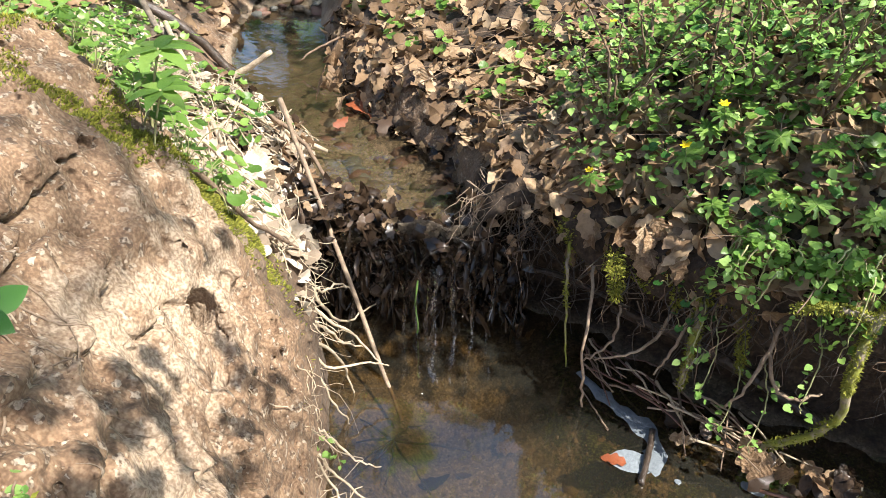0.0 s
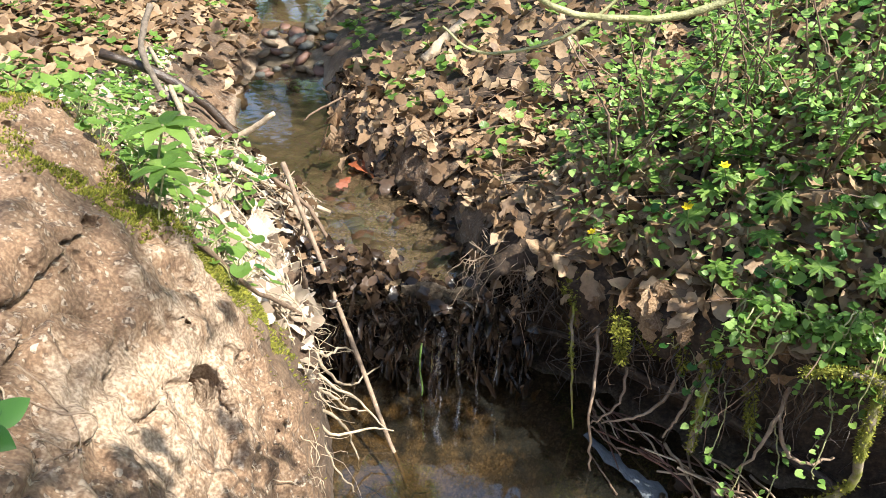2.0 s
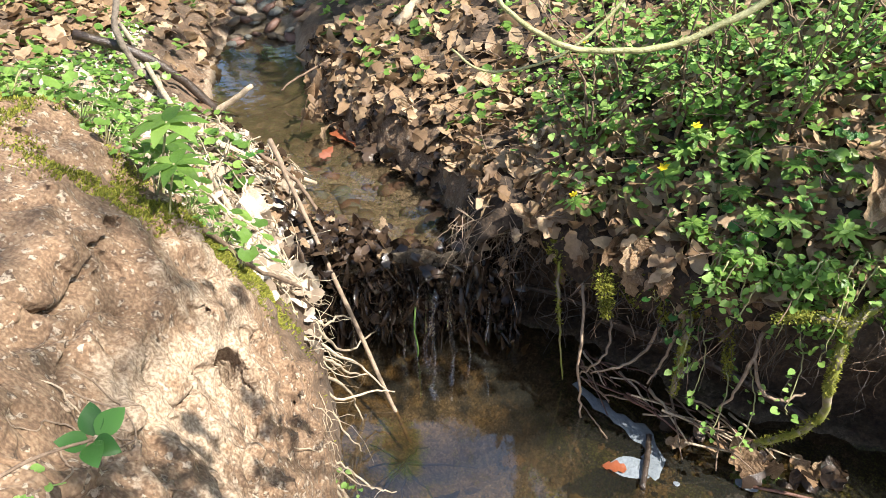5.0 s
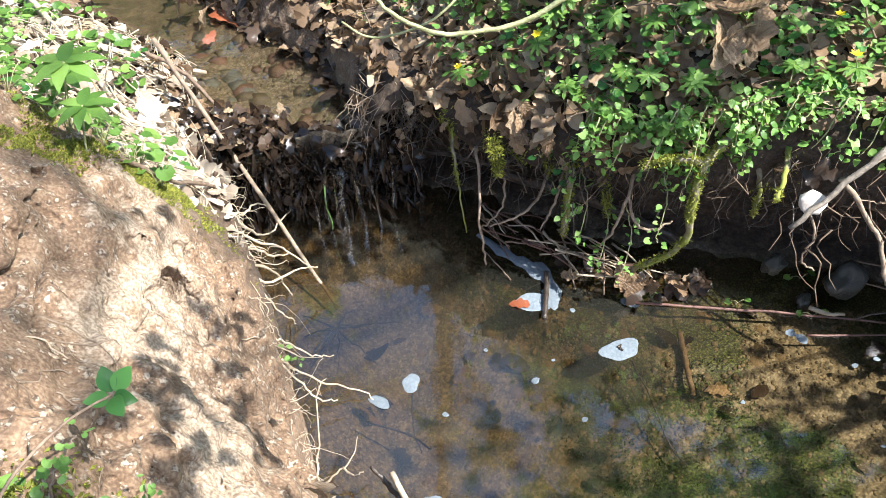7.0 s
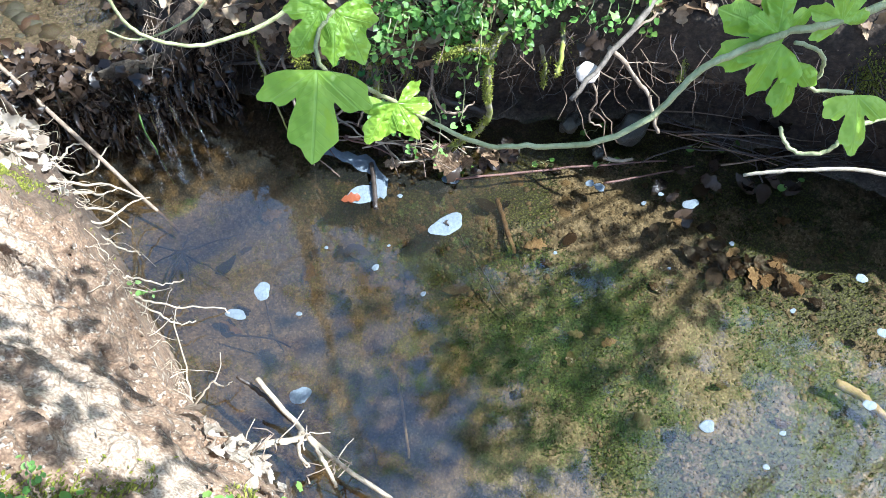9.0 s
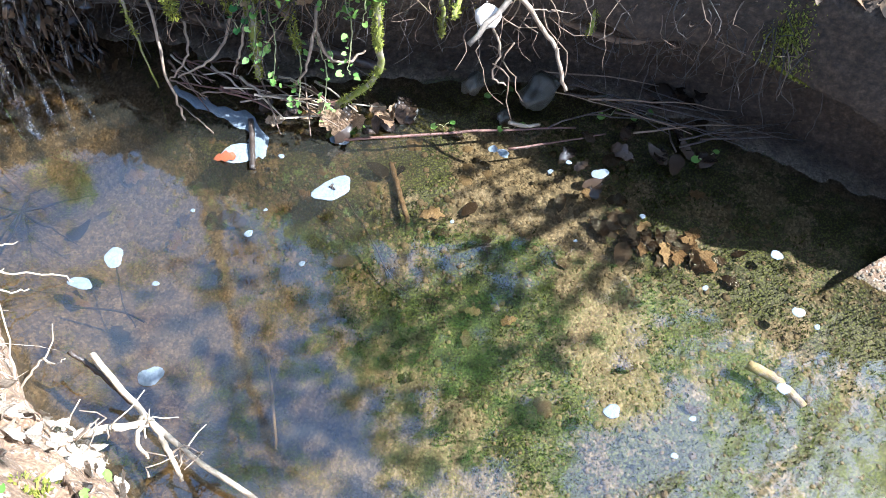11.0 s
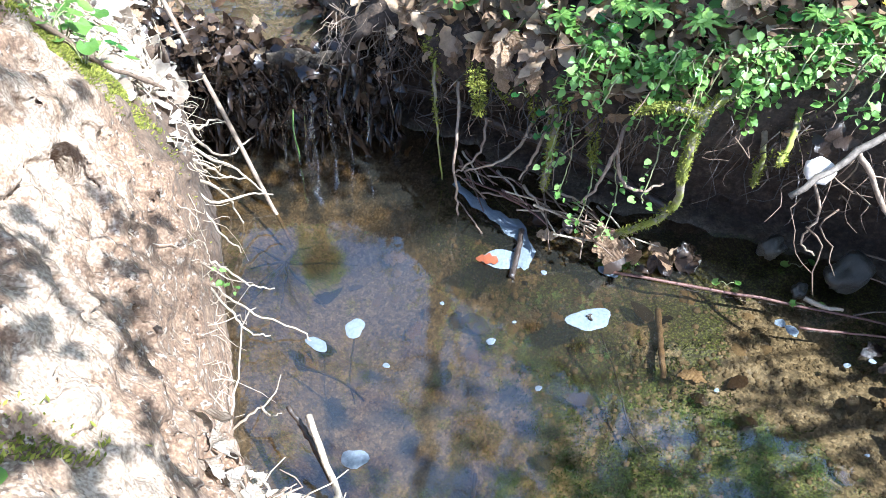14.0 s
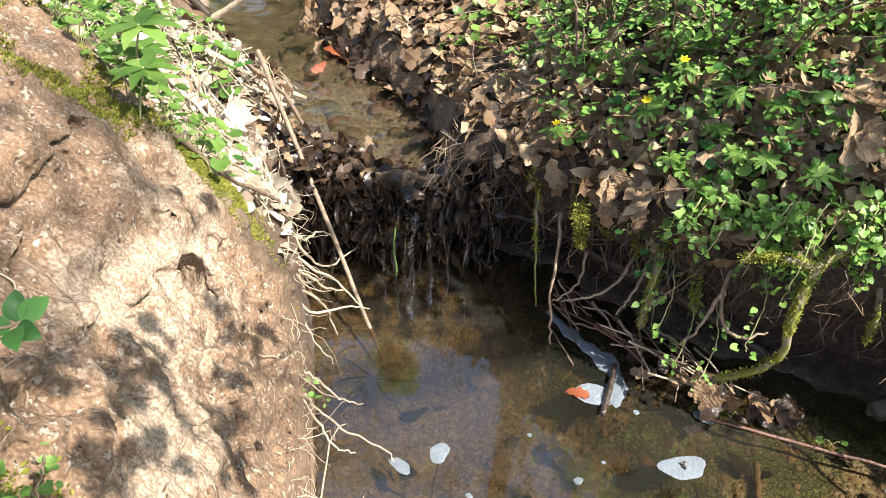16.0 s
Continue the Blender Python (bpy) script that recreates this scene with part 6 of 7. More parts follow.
def streak():
    line = spline([(*p, 0) for p in STREAK], 22)
    r = random.Random(2)
    left, right = [], []
    for i, q in enumerate(line):
        way = (line[min(21, i + 1)] - line[max(0, i - 1)]).normalized()
        side = Vector((-way.y, way.x, 0))
        w = np.interp(i / 21 * 6, range(7), WIDE) * r.uniform(0.6, 1.3)
        left.append(q + side * w * r.uniform(0.7, 1.2))
        right.append(q - side * w * r.uniform(0.7, 1.2))
    bm = bmesh.new()
    rows = []
    for i in range(22):
        rows.append([bm.verts.new((*left[i].xy, 0.0008)), bm.verts.new((*left[i].lerp(right[i], 0.2).xy, 0.004)), bm.verts.new((*left[i].lerp(right[i], 0.8).xy, 0.004)), bm.verts.new((*right[i].xy, 0.0008))])
    for a, b in zip(rows, rows[1:]):
        for k in range(3):
            bm.faces.new((a[k], a[k + 1], b[k + 1], b[k])).smooth = True
    me = bpy.data.meshes.new("foam_streak")
    bm.to_mesh(me)
    bm.free()
    me.materials.append(FOAM)
    tagged(part("foam_streak", me), "long white streak of foam along the drifted twigs", "foam", "floating foam")


streak()
foam_patch(0.36, 1.215, blob(0.05, 0.03, 33), label="white foam round a floating brown leaf")
for (x, y, z, s, a, mesh, text) in ((0.325, 1.215, 0.006, 0.060, 1.3, as_mesh("floating_leaf", *FINE_OAK[1], RUST), "rust-brown leaf floating in the foam"), (0.66, 1.07, -0.03, 0.07, 0.6, WET_MESHES[5], "brown leaf sunk in shallow water")):
    ob = part("floating_leaf", mesh)
    ob.matrix_world = lie((x, y, z), Vector((0, 0, 1)), s, a)
    tagged(ob, text, "leaf")
for pts, a, b, mat, text in (
        (((0.415, 1.30, 0.012), (0.40, 1.24, 0.010), (0.385, 1.195, 0.008), (0.373, 1.155, 0.006)), 0.0075, 0.0075, WETWOOD, "dark wet twig floating across the foam"),
        (((0.605, 1.162, 0.004), (0.74, 1.12, 0.006), (0.90, 1.075, 0.006), (1.05, 1.028, 0.004), (1.18, 0.985, 0.0)), 0.0042, 0.0026, REDTWIG, "long red-brown reed floating along the bank"),
        (((0.98, 0.985, 0.002), (1.12, 0.955, 0.004), (1.24, 0.935, 0.004)), 0.003, 0.002, REDTWIG, "reddish stalk floating near the bank"),
        (((0.32, 1.30, 0.003), (0.30, 1.35, 0.004), (0.27, 1.42, 0.004)), 0.0025, 0.0015, TWIG, "thin twig floating on the pool"),
        (((0.70, 1.075, -0.03), (0.688, 1.0, -0.04), (0.672, 0.905, -0.05)), 0.008, 0.007, TWIG, "short pale stick sunk in the pool"),
        (((0.55, 1.0, -0.01), (0.57, 0.90, -0.04), (0.575, 0.80, -0.06), (0.60, 0.74, -0.07)), 0.003, 0.002, WETWOOD, "thin dark twig sunk under the foam"),
        (((0.02, 1.01, -0.004), (0.01, 0.92, -0.02), (0.02, 0.86, -0.03)), 0.002, 0.0015, WETWOOD, "thin dark stem under a foam flake"),
        (((0.25, 0.69, -0.02), (0.235, 0.60, -0.025), (0.205, 0.49, -0.03)), 0.004, 0.003, DRY, "pale stalk sunk in the pool"),
        (((1.02, 1.06, 0.01), (1.05, 1.03, 0.012), (1.09, 1.02, 0.012)), 0.006, 0.004, DRY, "short broken stick at the water's edge"),
        (((1.20, 0.26, -0.02), (1.235, 0.20, -0.02), (1.25, 0.13, -0.02)), 0.012, 0.009, DRY, "pale stick lying in shallow water")):
    stem_thing("twig", pts, a, b, mat, text, "twig", count=14, wobble=0.0015, sides=6)
# thin dark stems spread like a star just under the water
for k in range(9):
    a = 0.7 * k + rng.uniform(-0.3, 0.3)
    c = Vector((-0.145, 1.25, -0.025))
    d = Vector((math.cos(a), math.sin(a), 0)) * rng.uniform(0.06, 0.17)
    stem_thing("sunk_twig", [c, c + d * 0.5 + Vector((0, 0, -0.008)), c + d + Vector((rng.uniform(-0.02, 0.02), rng.uniform(-0.02, 0.02), -0.03))], 0.0036, 0.0015, WETWOOD, "thin dark stem spread under the water", "twig", "sunk twigs", count=8, wobble=0.003, seed=k)
stem_thing("sunk_twig", [(-0.09, 0.95, -0.012), (0.0, 0.90, -0.012), (0.04, 0.86, -0.02)], 0.003, 0.002, WETWOOD, "thin dark stem spread under the water", "twig", "sunk twigs", count=8)


def debris():
    """The drift of twigs and leaves at the foot of the mossy root."""
    r = random.Random(71)
    for k in range(44):
        c = on_line([(0.30, 1.47, 0.02), (0.42, 1.36, 0.03), (0.52, 1.28, 0.035), (0.62, 1.20, 0.03)], r) + Vector((r.uniform(-0.03, 0.04), r.uniform(-0.02, 0.05), r.uniform(0, 0.04)))
        a = -0.75 + r.gauss(0, 0.45)
        d = Vector((math.cos(a), math.sin(a), r.gauss(0, 0.15))) * r.uniform(0.04, 0.10)
        stem_thing("drift_twig", [c - d, c + Vector((0, 0, 0.006)), c + d], r.uniform(0.0018, 0.0045), 0.0015, DRY if k % 3 == 0 else TWIG if k % 3 == 1 else REDTWIG, "thin twig drifted against the bank", "twig", "drifted twigs", count=7, wobble=0.003, seed=k, sides=5)
    for k in range(34):
        c = on_line([(0.48, 1.30, 0.02), (0.60, 1.20, 0.03), (0.68, 1.17, 0.02), (0.78, 1.15, 0.012)], r) + Vector((r.uniform(-0.05, 0.05), r.uniform(-0.03, 0.06), r.uniform(0, 0.025)))
        ob = part("drift_leaf", (WET_MESHES, DEAD_MESHES, WET_MESHES)[k % 3][k % 8])
        ob.matrix_world = lie(c, Vector((r.gauss(0, 0.3), -0.3 + r.gauss(0, 0.3), 1)).normalized(), r.uniform(0.035, 0.075), r.uniform(0, 6.3), r.gauss(0, 0.4), r.gauss(0, 0.4))
        tagged(ob, "brown leaf drifted against the foot of the bank", "leaf", "drifted leaves")
    for k, (x, y, z) in enumerate(((0.585, 1.185, 0.07), (0.60, 1.17, 0.055))):
        ob = part("drift_leaf", DEAD_MESHES[k + 2])
        ob.matrix_world = lie((x, y, z), Vector((-0.2, -0.9, 0.4)).normalized(), 0.09, 0.2 + 2.6 * k)
        tagged(ob, "pale curled leaf standing in the drifted twigs", "leaf", "drifted leaves")
    # dead stems lying in the shade of the far bank
    for k in range(20):
        t = k / 19
        c = Vector((1.24 + 0.30 * t + r.uniform(-0.06, 0.06), 1.02 - 0.26 * t + r.uniform(-0.06, 0.04), 0.03 + r.uniform(0, 0.05)))
        a = -0.45 + r.gauss(0, 0.45)
        d = Vector((math.cos(a), math.sin(a), 0.03)) * r.uniform(0.10, 0.22)
        stem_thing("fallen_reed", [c - d, c + Vector((0, 0, 0.01)), c + d], r.uniform(0.0012, 0.0034), 0.0011, (TWIG, WETWOOD, WETWOOD, WETWOOD, WETWOOD)[k % 5], "dead reed lying at the shaded foot of the bank", "reed", "fallen reeds", count=8, wobble=0.004, seed=k)
    for k in range(26):
        c = Vector((1.35 + r.uniform(-0.25, 0.22), 0.86 + r.uniform(-0.12, 0.14), 0.02))
        at = EARTH_TREE.find_nearest(c)[0]
        ob = part("drift_leaf", WET_MESHES[k % 8])
        ob.matrix_world = lie((c.x, c.y, max(at.z, 0.0) + 0.008), Vector((r.gauss(0, 0.2), r.gauss(0, 0.2), 1)).normalized(), r.uniform(0.04, 0.08), r.uniform(0, 6.3))
        tagged(ob, "dark leaf at the shaded foot of the bank", "leaf", "drifted leaves")
    # leaves lying on the bed
    for k in range(88):
        u = r.random()
        x, y = (1.12 + 0.22 * u + r.gauss(0, 0.025), 0.72 - 0.21 * u + r.gauss(0, 0.03)) if k < 46 else (r.uniform(-0.15, 1.0), r.uniform(0.8, 1.45)) if k < 70 else (r.uniform(0.4, 1.4), r.uniform(0.1, 0.9))
        if marks(x, y)[0] > -0.02:
            continue
        at, normal = earth_at(x, y)
        ob = part("sunk_leaf", (DEAD_MESHES if k % 4 == 1 else WET_MESHES)[k % 8])
        ob.matrix_world = lie((at.x, at.y, min(-0.008, at.z + 0.006 + 0.0015 * (k % 12))), normal, r.uniform(0.035, 0.075), r.uniform(0, 6.3), r.gauss(0, 0.15), r.gauss(0, 0.15))
        tagged(ob, "brown leaf lying sunk on the stream bed", "leaf", "sunk leaves")


debris()


def weedy(x, y):
    """Where weed covers the shallow bed: broken patches, but none on the sand kept pale for sunlight."""
    k = min(max((y - 0.34) / 0.46, 0), 1)
    if x + 0.35 * y < 0.66 or math.hypot(x - 0.93 - 0.14 * k, y - 0.34 - 0.46 * k) < 0.10 or math.hypot(x - 0.95, y - 0.92) < 0.14:
        return False
    p = np.array([x]), np.array([y]), np.array([0.0])
    return rough(*p, 0.09, 2.2)[0] + 0.5 * rough(*p, 0.03, 4.2)[0] > -0.18


def rocks():
    """Pebbles on the bed: the larger as pieces of the ground, the finest as one mass."""
    r = random.Random(81)
    shapes = []
    for s in range(6):
        bm = bmesh.new()
        bmesh.ops.create_icosphere(bm, subdivisions=1, radius=1.0)
        for v in bm.verts:
            v.co *= 1 + 0.22 * r.uniform(-1, 1)
            v.co.z *= 0.42
        shapes.append(([v.co.copy() for v in bm.verts], [tuple(v.index for v in f.verts) for f in bm.faces]))
        bm.free()
    meshes = [as_mesh("pebble", *s, PEBBLE) for s in shapes]
    def bed(x, y, q):
        dp, du, left = marks(x, y)
        return dp < -0.04 and q.random() < (1.0 if x + 0.35 * y > 0.72 else 0.10)
    for k, (x, y) in enumerate(scatter(230, bed, (0.1, 1.5, 0.1, 1.2), 82)):
        at, normal = earth_at(x, y)
        s = r.uniform(0.005, 0.012)
        part("pebble", meshes[k % 6], ground, m=lie(at, normal, s, r.uniform(0, 6.3)))
    pieces = []
    for x, y in scatter(5200, bed, (-0.1, 1.7, -0.1, 1.4), 83):
        if weedy(x, y) and r.random() < 0.8:
            continue
        at, normal = earth_at(x, y)
        pieces.append((*shapes[r.randrange(6)], lie(at, normal, r.uniform(0.002, 0.006) * (1 if r.random() < 0.9 else 1.6), r.uniform(0, 6.3))))
    tagged(part("gravel", as_mesh("gravel", *placed(pieces), PEBBLE), ground), kind="stuff")
    def up_bed(x, y, q):
        dp, du, left = marks(x, y)
        return du < -0.02 and y < 2.4
    pieces = []
    for x, y in scatter(160, up_bed, (-0.7, 0.0, 1.66, 2.4), 84):
        at, normal = earth_at(x, y)
        pieces.append((*shapes[r.randrange(6)], lie(at, normal, r.uniform(0.003, 0.011), r.uniform(0, 6.3))))
    tagged(part("stream_gravel", as_mesh("stream_gravel", *placed(pieces), PEBBLE), ground), kind="stuff")
    # flat stones, brown, grey and reddish, under the stream above the fall
    slabs = [plain_material("stream_stone", a, b, 0.5, 40) for a, b in (((0.07, 0.05, 0.03), (0.19, 0.14, 0.085)), ((0.08, 0.04, 0.028), (0.20, 0.11, 0.075)), ((0.06, 0.06, 0.05), (0.16, 0.155, 0.13)))]
    broad = [as_mesh("flat_stone", *shapes[k % 6], slabs[k % 3]) for k in range(6)]
    for k, (x, y) in enumerate(scatter(44, lambda a, b, c: marks(a, b)[1] < -0.02, (-0.5, 0.0, 1.74, 2.36), 86)):
        at, normal = earth_at(x, y)
        ob = part("flat_stone", broad[k % 6])
        size = r.uniform(0.016, 0.042)
        ob.matrix_world = lie(at, normal, size, r.uniform(0, 6.3), lift=-0.12 * size)
        tagged(ob, "flat water-worn stone lying in the stream", "stone", "stream stones")
    # stony step at the head of the stream
    for k in range(60):
        x, y = r.uniform(-1.05, -0.70), r.uniform(3.25, 3.75)
        ob = part("step_stone", broad[k % 6])
        size = r.uniform(0.015, 0.05)
        ob.matrix_world = lie((x, y, height_at(x, y) + 0.3 * size), Vector((r.gauss(0, 0.3), r.gauss(0, 0.3), 1)).normalized(), size, r.uniform(0, 6.3))
        tagged(ob, "wet stone in the low step across the stream", "stone", "step stones")
    # larger flat stones on the bed below the drifted twigs
    flat = [as_mesh("sunk_stone", *s, SUNKSTONE) for s in shapes[:4]]
    for k, (x, y) in enumerate(scatter(34, lambda a, b, c: marks(a, b)[0] < -0.05, (0.05, 0.95, 0.95, 1.5), 87)):
        at, normal = earth_at(x, y)
        ob = part("sunk_stone", flat[k % 4])
        size = r.uniform(0.016, 0.034)
        ob.matrix_world = lie(at, normal, size, r.uniform(0, 6.3), lift=-0.28 * size)
        tagged(ob, "flat brown stone lying on the pool bed", "stone", "sunk stones")
    # crumbs of earth and small stones on the bare bank
    pieces = []
    def bare(x, y, q):
        dp, du, left = marks(x, y)
        return left and dp > 0.01 and y + 0.35 * (x + 0.4) < 1.1
    for x, y in scatter(2200, bare, (-0.8, 0.1, 0.3, 1.1), 85):
        at, normal = earth_at(x, y)
        pieces.append((*shapes[r.randrange(6)], lie(at, normal, r.uniform(0.0012, 0.0028) * (1 if r.random() < 0.93 else 2.2), r.uniform(0, 6.3))))
    tagged(part("earth_crumbs", as_mesh("earth_crumbs", *placed(pieces), EARTH), ground), kind="stuff")
    for x, y, z, s, a in ((1.105, 1.085, 0.055, 0.078, 0.4), (1.19, 1.13, 0.02, 0.03, 1.0), (0.97, 1.17, 0.06, 0.05, 0.2), (0.80, 1.18, 0.0, 0.03, 0.9), (1.02, 1.09, 0.0, 0.035, 0.7)):
        v, f = shapes[int(100 * x) % 6]
        bm = bmesh.new()
        bmesh.ops.create_icosphere(bm, subdivisions=3, radius=1.0)
        for q in bm.verts:
            k = noise.noise(q.co * 1.3 + Vector((x * 9, y * 9, 0)))
            q.co *= 0.8 + 0.55 * k
            q.co = Vector([round(c * 2.2) / 2.2 * 0.35 + c * 0.65 for c in q.co])
            q.co.z *= 0.8
        for face in bm.faces:
            face.smooth = True
        me = bpy.data.meshes.new("stone")
        bm.to_mesh(me)
        bm.free()
        me.materials.append(STONE)
        ob = part("stone", me)
        ob.matrix_world = pose(x, y, z, 0, 0, math.degrees(a)) @ Matrix.Diagonal((s * 0.8, s * 0.55, s * 0.9, 1))
        tagged(ob, "grey wet stone at the foot of the bank", "stone", "bank stones")


rocks()


def bed_algae():
    """Short olive weed on the shallow bed, in broken patches."""
    spots = []
    for x, y in scatter(14000, lambda a, b, c: marks(a, b)[0] < -0.05 and a + 0.35 * b > 0.66, (0.3, 1.6, 0.0, 1.0), 88):
        if not weedy(x, y):
            continue
        spots.append(earth_at(x, y))
    ob = moss_tufts("bed_weed", spots, 0.009, "olive weed growing in patches on the pool bed")
    ob.data.materials[0] = WEED


bed_algae()


def fungus():
    """The pale disc on the grey branch."""
    bm = bmesh.new()
    bmesh.ops.create_icosphere(bm, subdivisions=3, radius=1.0)
    for v in bm.verts:
        k = noise.noise(v.co * 2.1) + 0.5 * noise.noise(v.co * 5.0)
        v.co *= 1 + 0.16 * k
        v.co = Vector((v.co.x * 0.027, v.co.y * 0.025, v.co.z * 0.010))
    for face in bm.faces:
        face.smooth = True
    me = bpy.data.meshes.new("bracket_fungus")
    bm.to_mesh(me)
    bm.free()
    me.materials.append(FUNGUS)
    ob = part("bracket_fungus", me)
    ob.matrix_world = look((0.888, 1.025, 0.418), (0.888 + 0.5, 1.025 + 1.0, 0.418 - 0.9))
    tagged(ob, "pale pinkish fungus disc on the grey branch", "fungus")


fungus()
for k, (x, y, z) in enumerate(((0.91, 1.08, 0.43), (0.93, 1.09, 0.45), (0.95, 1.07, 0.44))):
    ob = part("papery_leaf", WET_MESHES[k])
    ob.matrix_world = lie((x, y, z), Vector((-0.3, -0.8, 0.4)).normalized(), 0.055, 0.4 + 2 * k)
    tagged(ob, "grey papery leaf caught on the broken branch", "leaf")


def trickle():
    """Thin films of water running down over the leaf dam."""
    r = random.Random(91)
    for k, (x, w) in enumerate(((-0.10, 0.012), (-0.085, 0.006), (-0.04, 0.008), (0.0, 0.005), (-0.17, 0.005), (-0.30, 0.004), (0.05, 0.005), (-0.13, 0.004))):
        bm = bmesh.new()
        rows = []
        for i in range(14):
            t = i / 13
            y = 1.68 - 0.07 * min(1, 3 * t) - 0.01 * t + 0.006 * r.uniform(-1, 1)
            z = 0.262 - 0.262 * t
            c = x + 0.006 * math.sin(5 * t + k)
            rows.append([bm.verts.new((c + w * s * r.uniform(0.6, 1.1), y - 0.006 * (1 - s * s) + 0.004 * r.uniform(-1, 1), z)) for s in (-1, -0.5, 0, 0.5, 1)])
        for a, b in zip(rows, rows[1:]):
            for j in range(4):
                bm.faces.new((a[j], a[j + 1], b[j + 1], b[j])).smooth = True
        me = bpy.data.meshes.new("trickle")
        bm.to_mesh(me)
        bm.free()
        me.materials.append(SPLASH)
        tagged(part("trickle", me), "thin film of water running down the leaf dam", "water", kind="structure")


trickle()
stem_thing("green_stem", [(-0.13, 1.60, 0.16), (-0.135, 1.585, 0.10), (-0.128, 1.58, 0.04), (-0.13, 1.58, 0.01)], 0.0025, 0.002, FRESH, "thin yellow-green stem in front of the fall", "stem", count=10)

# ---- overhanging maple and saplings ----
MAPLE = [palm_leaf(s + 4, 3, 0.55, 120) for s in range(2)] + [palm_leaf(9, 5, 0.5, 200)]
OVATE = [blade(oval_profile(0.34), 8, 0.22, -0.25, 0.01, 60 + s) for s in range(2)]


def maple_sprays():
    """Field maple twigs that hang in over the pool."""
    leaf = [as_mesh("leaf", *s, VEINED) for s in MAPLE]
    def spray(label, twigs, leaves, wood=GREENTWIG, meshes=leaf, group="maple twigs"):
        base = Vector(twigs[0][0][0])
        ob = empty("maple_twig", base, label, "twig", group)
        for pts, a, b in twigs:
            part("twig", as_mesh("twig", *tube([Vector(p) - base for p in pts], a, b, sides=8, count=6 * len(pts), wobble=0.0004, knobs=0.06), wood), ob)
        for k, (p, to, size, face) in enumerate(leaves):
            p, to = Vector(p), Vector(to)
            y = (to - p).normalized()
            z = Vector(face)
            z = (z - y * z.dot(y)).normalized()
            m = Matrix.Translation(p - base) @ Matrix((y.cross(z), y, z)).transposed().to_4x4() @ Matrix.Diagonal((size, size, size, 1))
            part("leaf", meshes[k % len(meshes)], ob, m=m)
        return ob
    return spray


maple_spray = maple_sprays()
TOWARDS = (-0.1, -0.75, 0.65)
maple_spray("green maple twig with bright lobed leaves hanging over the pool", [
    ([(0.155, 0.112, 1.507), (0.172, 0.102, 1.497), (0.189, 0.095, 1.495), (0.214, 0.085, 1.496), (0.238, 0.082, 1.504), (0.259, 0.085, 1.519), (0.278, 0.082, 1.526), (0.295, 0.081, 1.529), (0.313, 0.078, 1.529), (0.362, 0.085, 1.524), (0.490, 0.105, 1.538)], 0.0009, 0.0019),
    ([(0.155, 0.112, 1.507), (0.139, 0.109, 1.529), (0.126, 0.103, 1.548), (0.113, 0.097, 1.567), (0.115, 0.105, 1.574), (0.122, 0.108, 1.578)], 0.0008, 0.0007),
    ([(0.289, 0.083, 1.528), (0.288, 0.081, 1.523), (0.290, 0.077, 1.518)], 0.0008, 0.0007),
    ([(0.296, 0.078, 1.525), (0.307, 0.073, 1.520), (0.312, 0.072, 1.508), (0.311, 0.072, 1.499), (0.331, 0.067, 1.493)], 0.0009, 0.0008),
    ([(0.330, 0.091, 1.447), (0.330, 0.083, 1.442), (0.334, 0.076, 1.441), (0.342, 0.070, 1.445), (0.350, 0.070, 1.452), (0.366, 0.072, 1.454), (0.404, 0.072, 1.447)], 0.0010, 0.0012)],
    [((0.111, 0.097, 1.567), (0.098, 0.070, 1.551), 0.028, TOWARDS),
     ((0.118, 0.109, 1.579), (0.103, 0.100, 1.569), 0.016, TOWARDS),
     ((0.122, 0.108, 1.578), (0.116, 0.096, 1.565), 0.016, TOWARDS),
     ((0.124, 0.106, 1.577), (0.127, 0.094, 1.561), 0.016, TOWARDS),
     ((0.137, 0.109, 1.528), (0.123, 0.101, 1.518), 0.016, TOWARDS),
     ((0.140, 0.108, 1.529), (0.145, 0.098, 1.514), 0.016, TOWARDS),
     ((0.289, 0.083, 1.528), (0.266, 0.097, 1.540), 0.024, TOWARDS),
     ((0.290, 0.082, 1.528), (0.293, 0.091, 1.553), 0.022, TOWARDS),
     ((0.290, 0.079, 1.526), (0.259, 0.086, 1.520), 0.026, TOWARDS),
     ((0.299, 0.077, 1.515), (0.288, 0.063, 1.495), 0.022, TOWARDS),
     ((0.332, 0.065, 1.493), (0.323, 0.043, 1.475), 0.025, TOWARDS),
     ((0.316, 0.077, 1.529), (0.313, 0.084, 1.551), 0.019, TOWARDS)])
maple_spray("bare pale twig arching over the pool", [
    ([(0.015, 0.59, 1.275), (0.022, 0.579, 1.234), (0.042, 0.57, 1.212), (0.076, 0.568, 1.193), (0.11, 0.571, 1.188), (0.144, 0.573, 1.189), (0.182, 0.577, 1.201), (0.241, 0.588, 1.235), (0.40, 0.62, 1.38), (0.62, 0.68, 1.62)], 0.0016, 0.003),
    ([(-0.008, 0.679, 1.153), (0.019, 0.671, 1.136), (0.059, 0.669, 1.14), (0.093, 0.67, 1.154), (0.135, 0.691, 1.184), (0.19, 0.70, 1.26), (0.40, 0.66, 1.42)], 0.0011, 0.0018)], [])
maple_spray("pale barkless twig reaching in over the water", [([(0.425, 0.169, 1.269), (0.45, 0.152, 1.282), (0.488, 0.129, 1.290), (0.531, 0.104, 1.294), (0.70, 0.05, 1.33)], 0.0013, 0.0019)], [], STRAW, group="bare twigs")
SPRIG = [as_mesh("leaf", *s, DEEP) for s in OVATE]
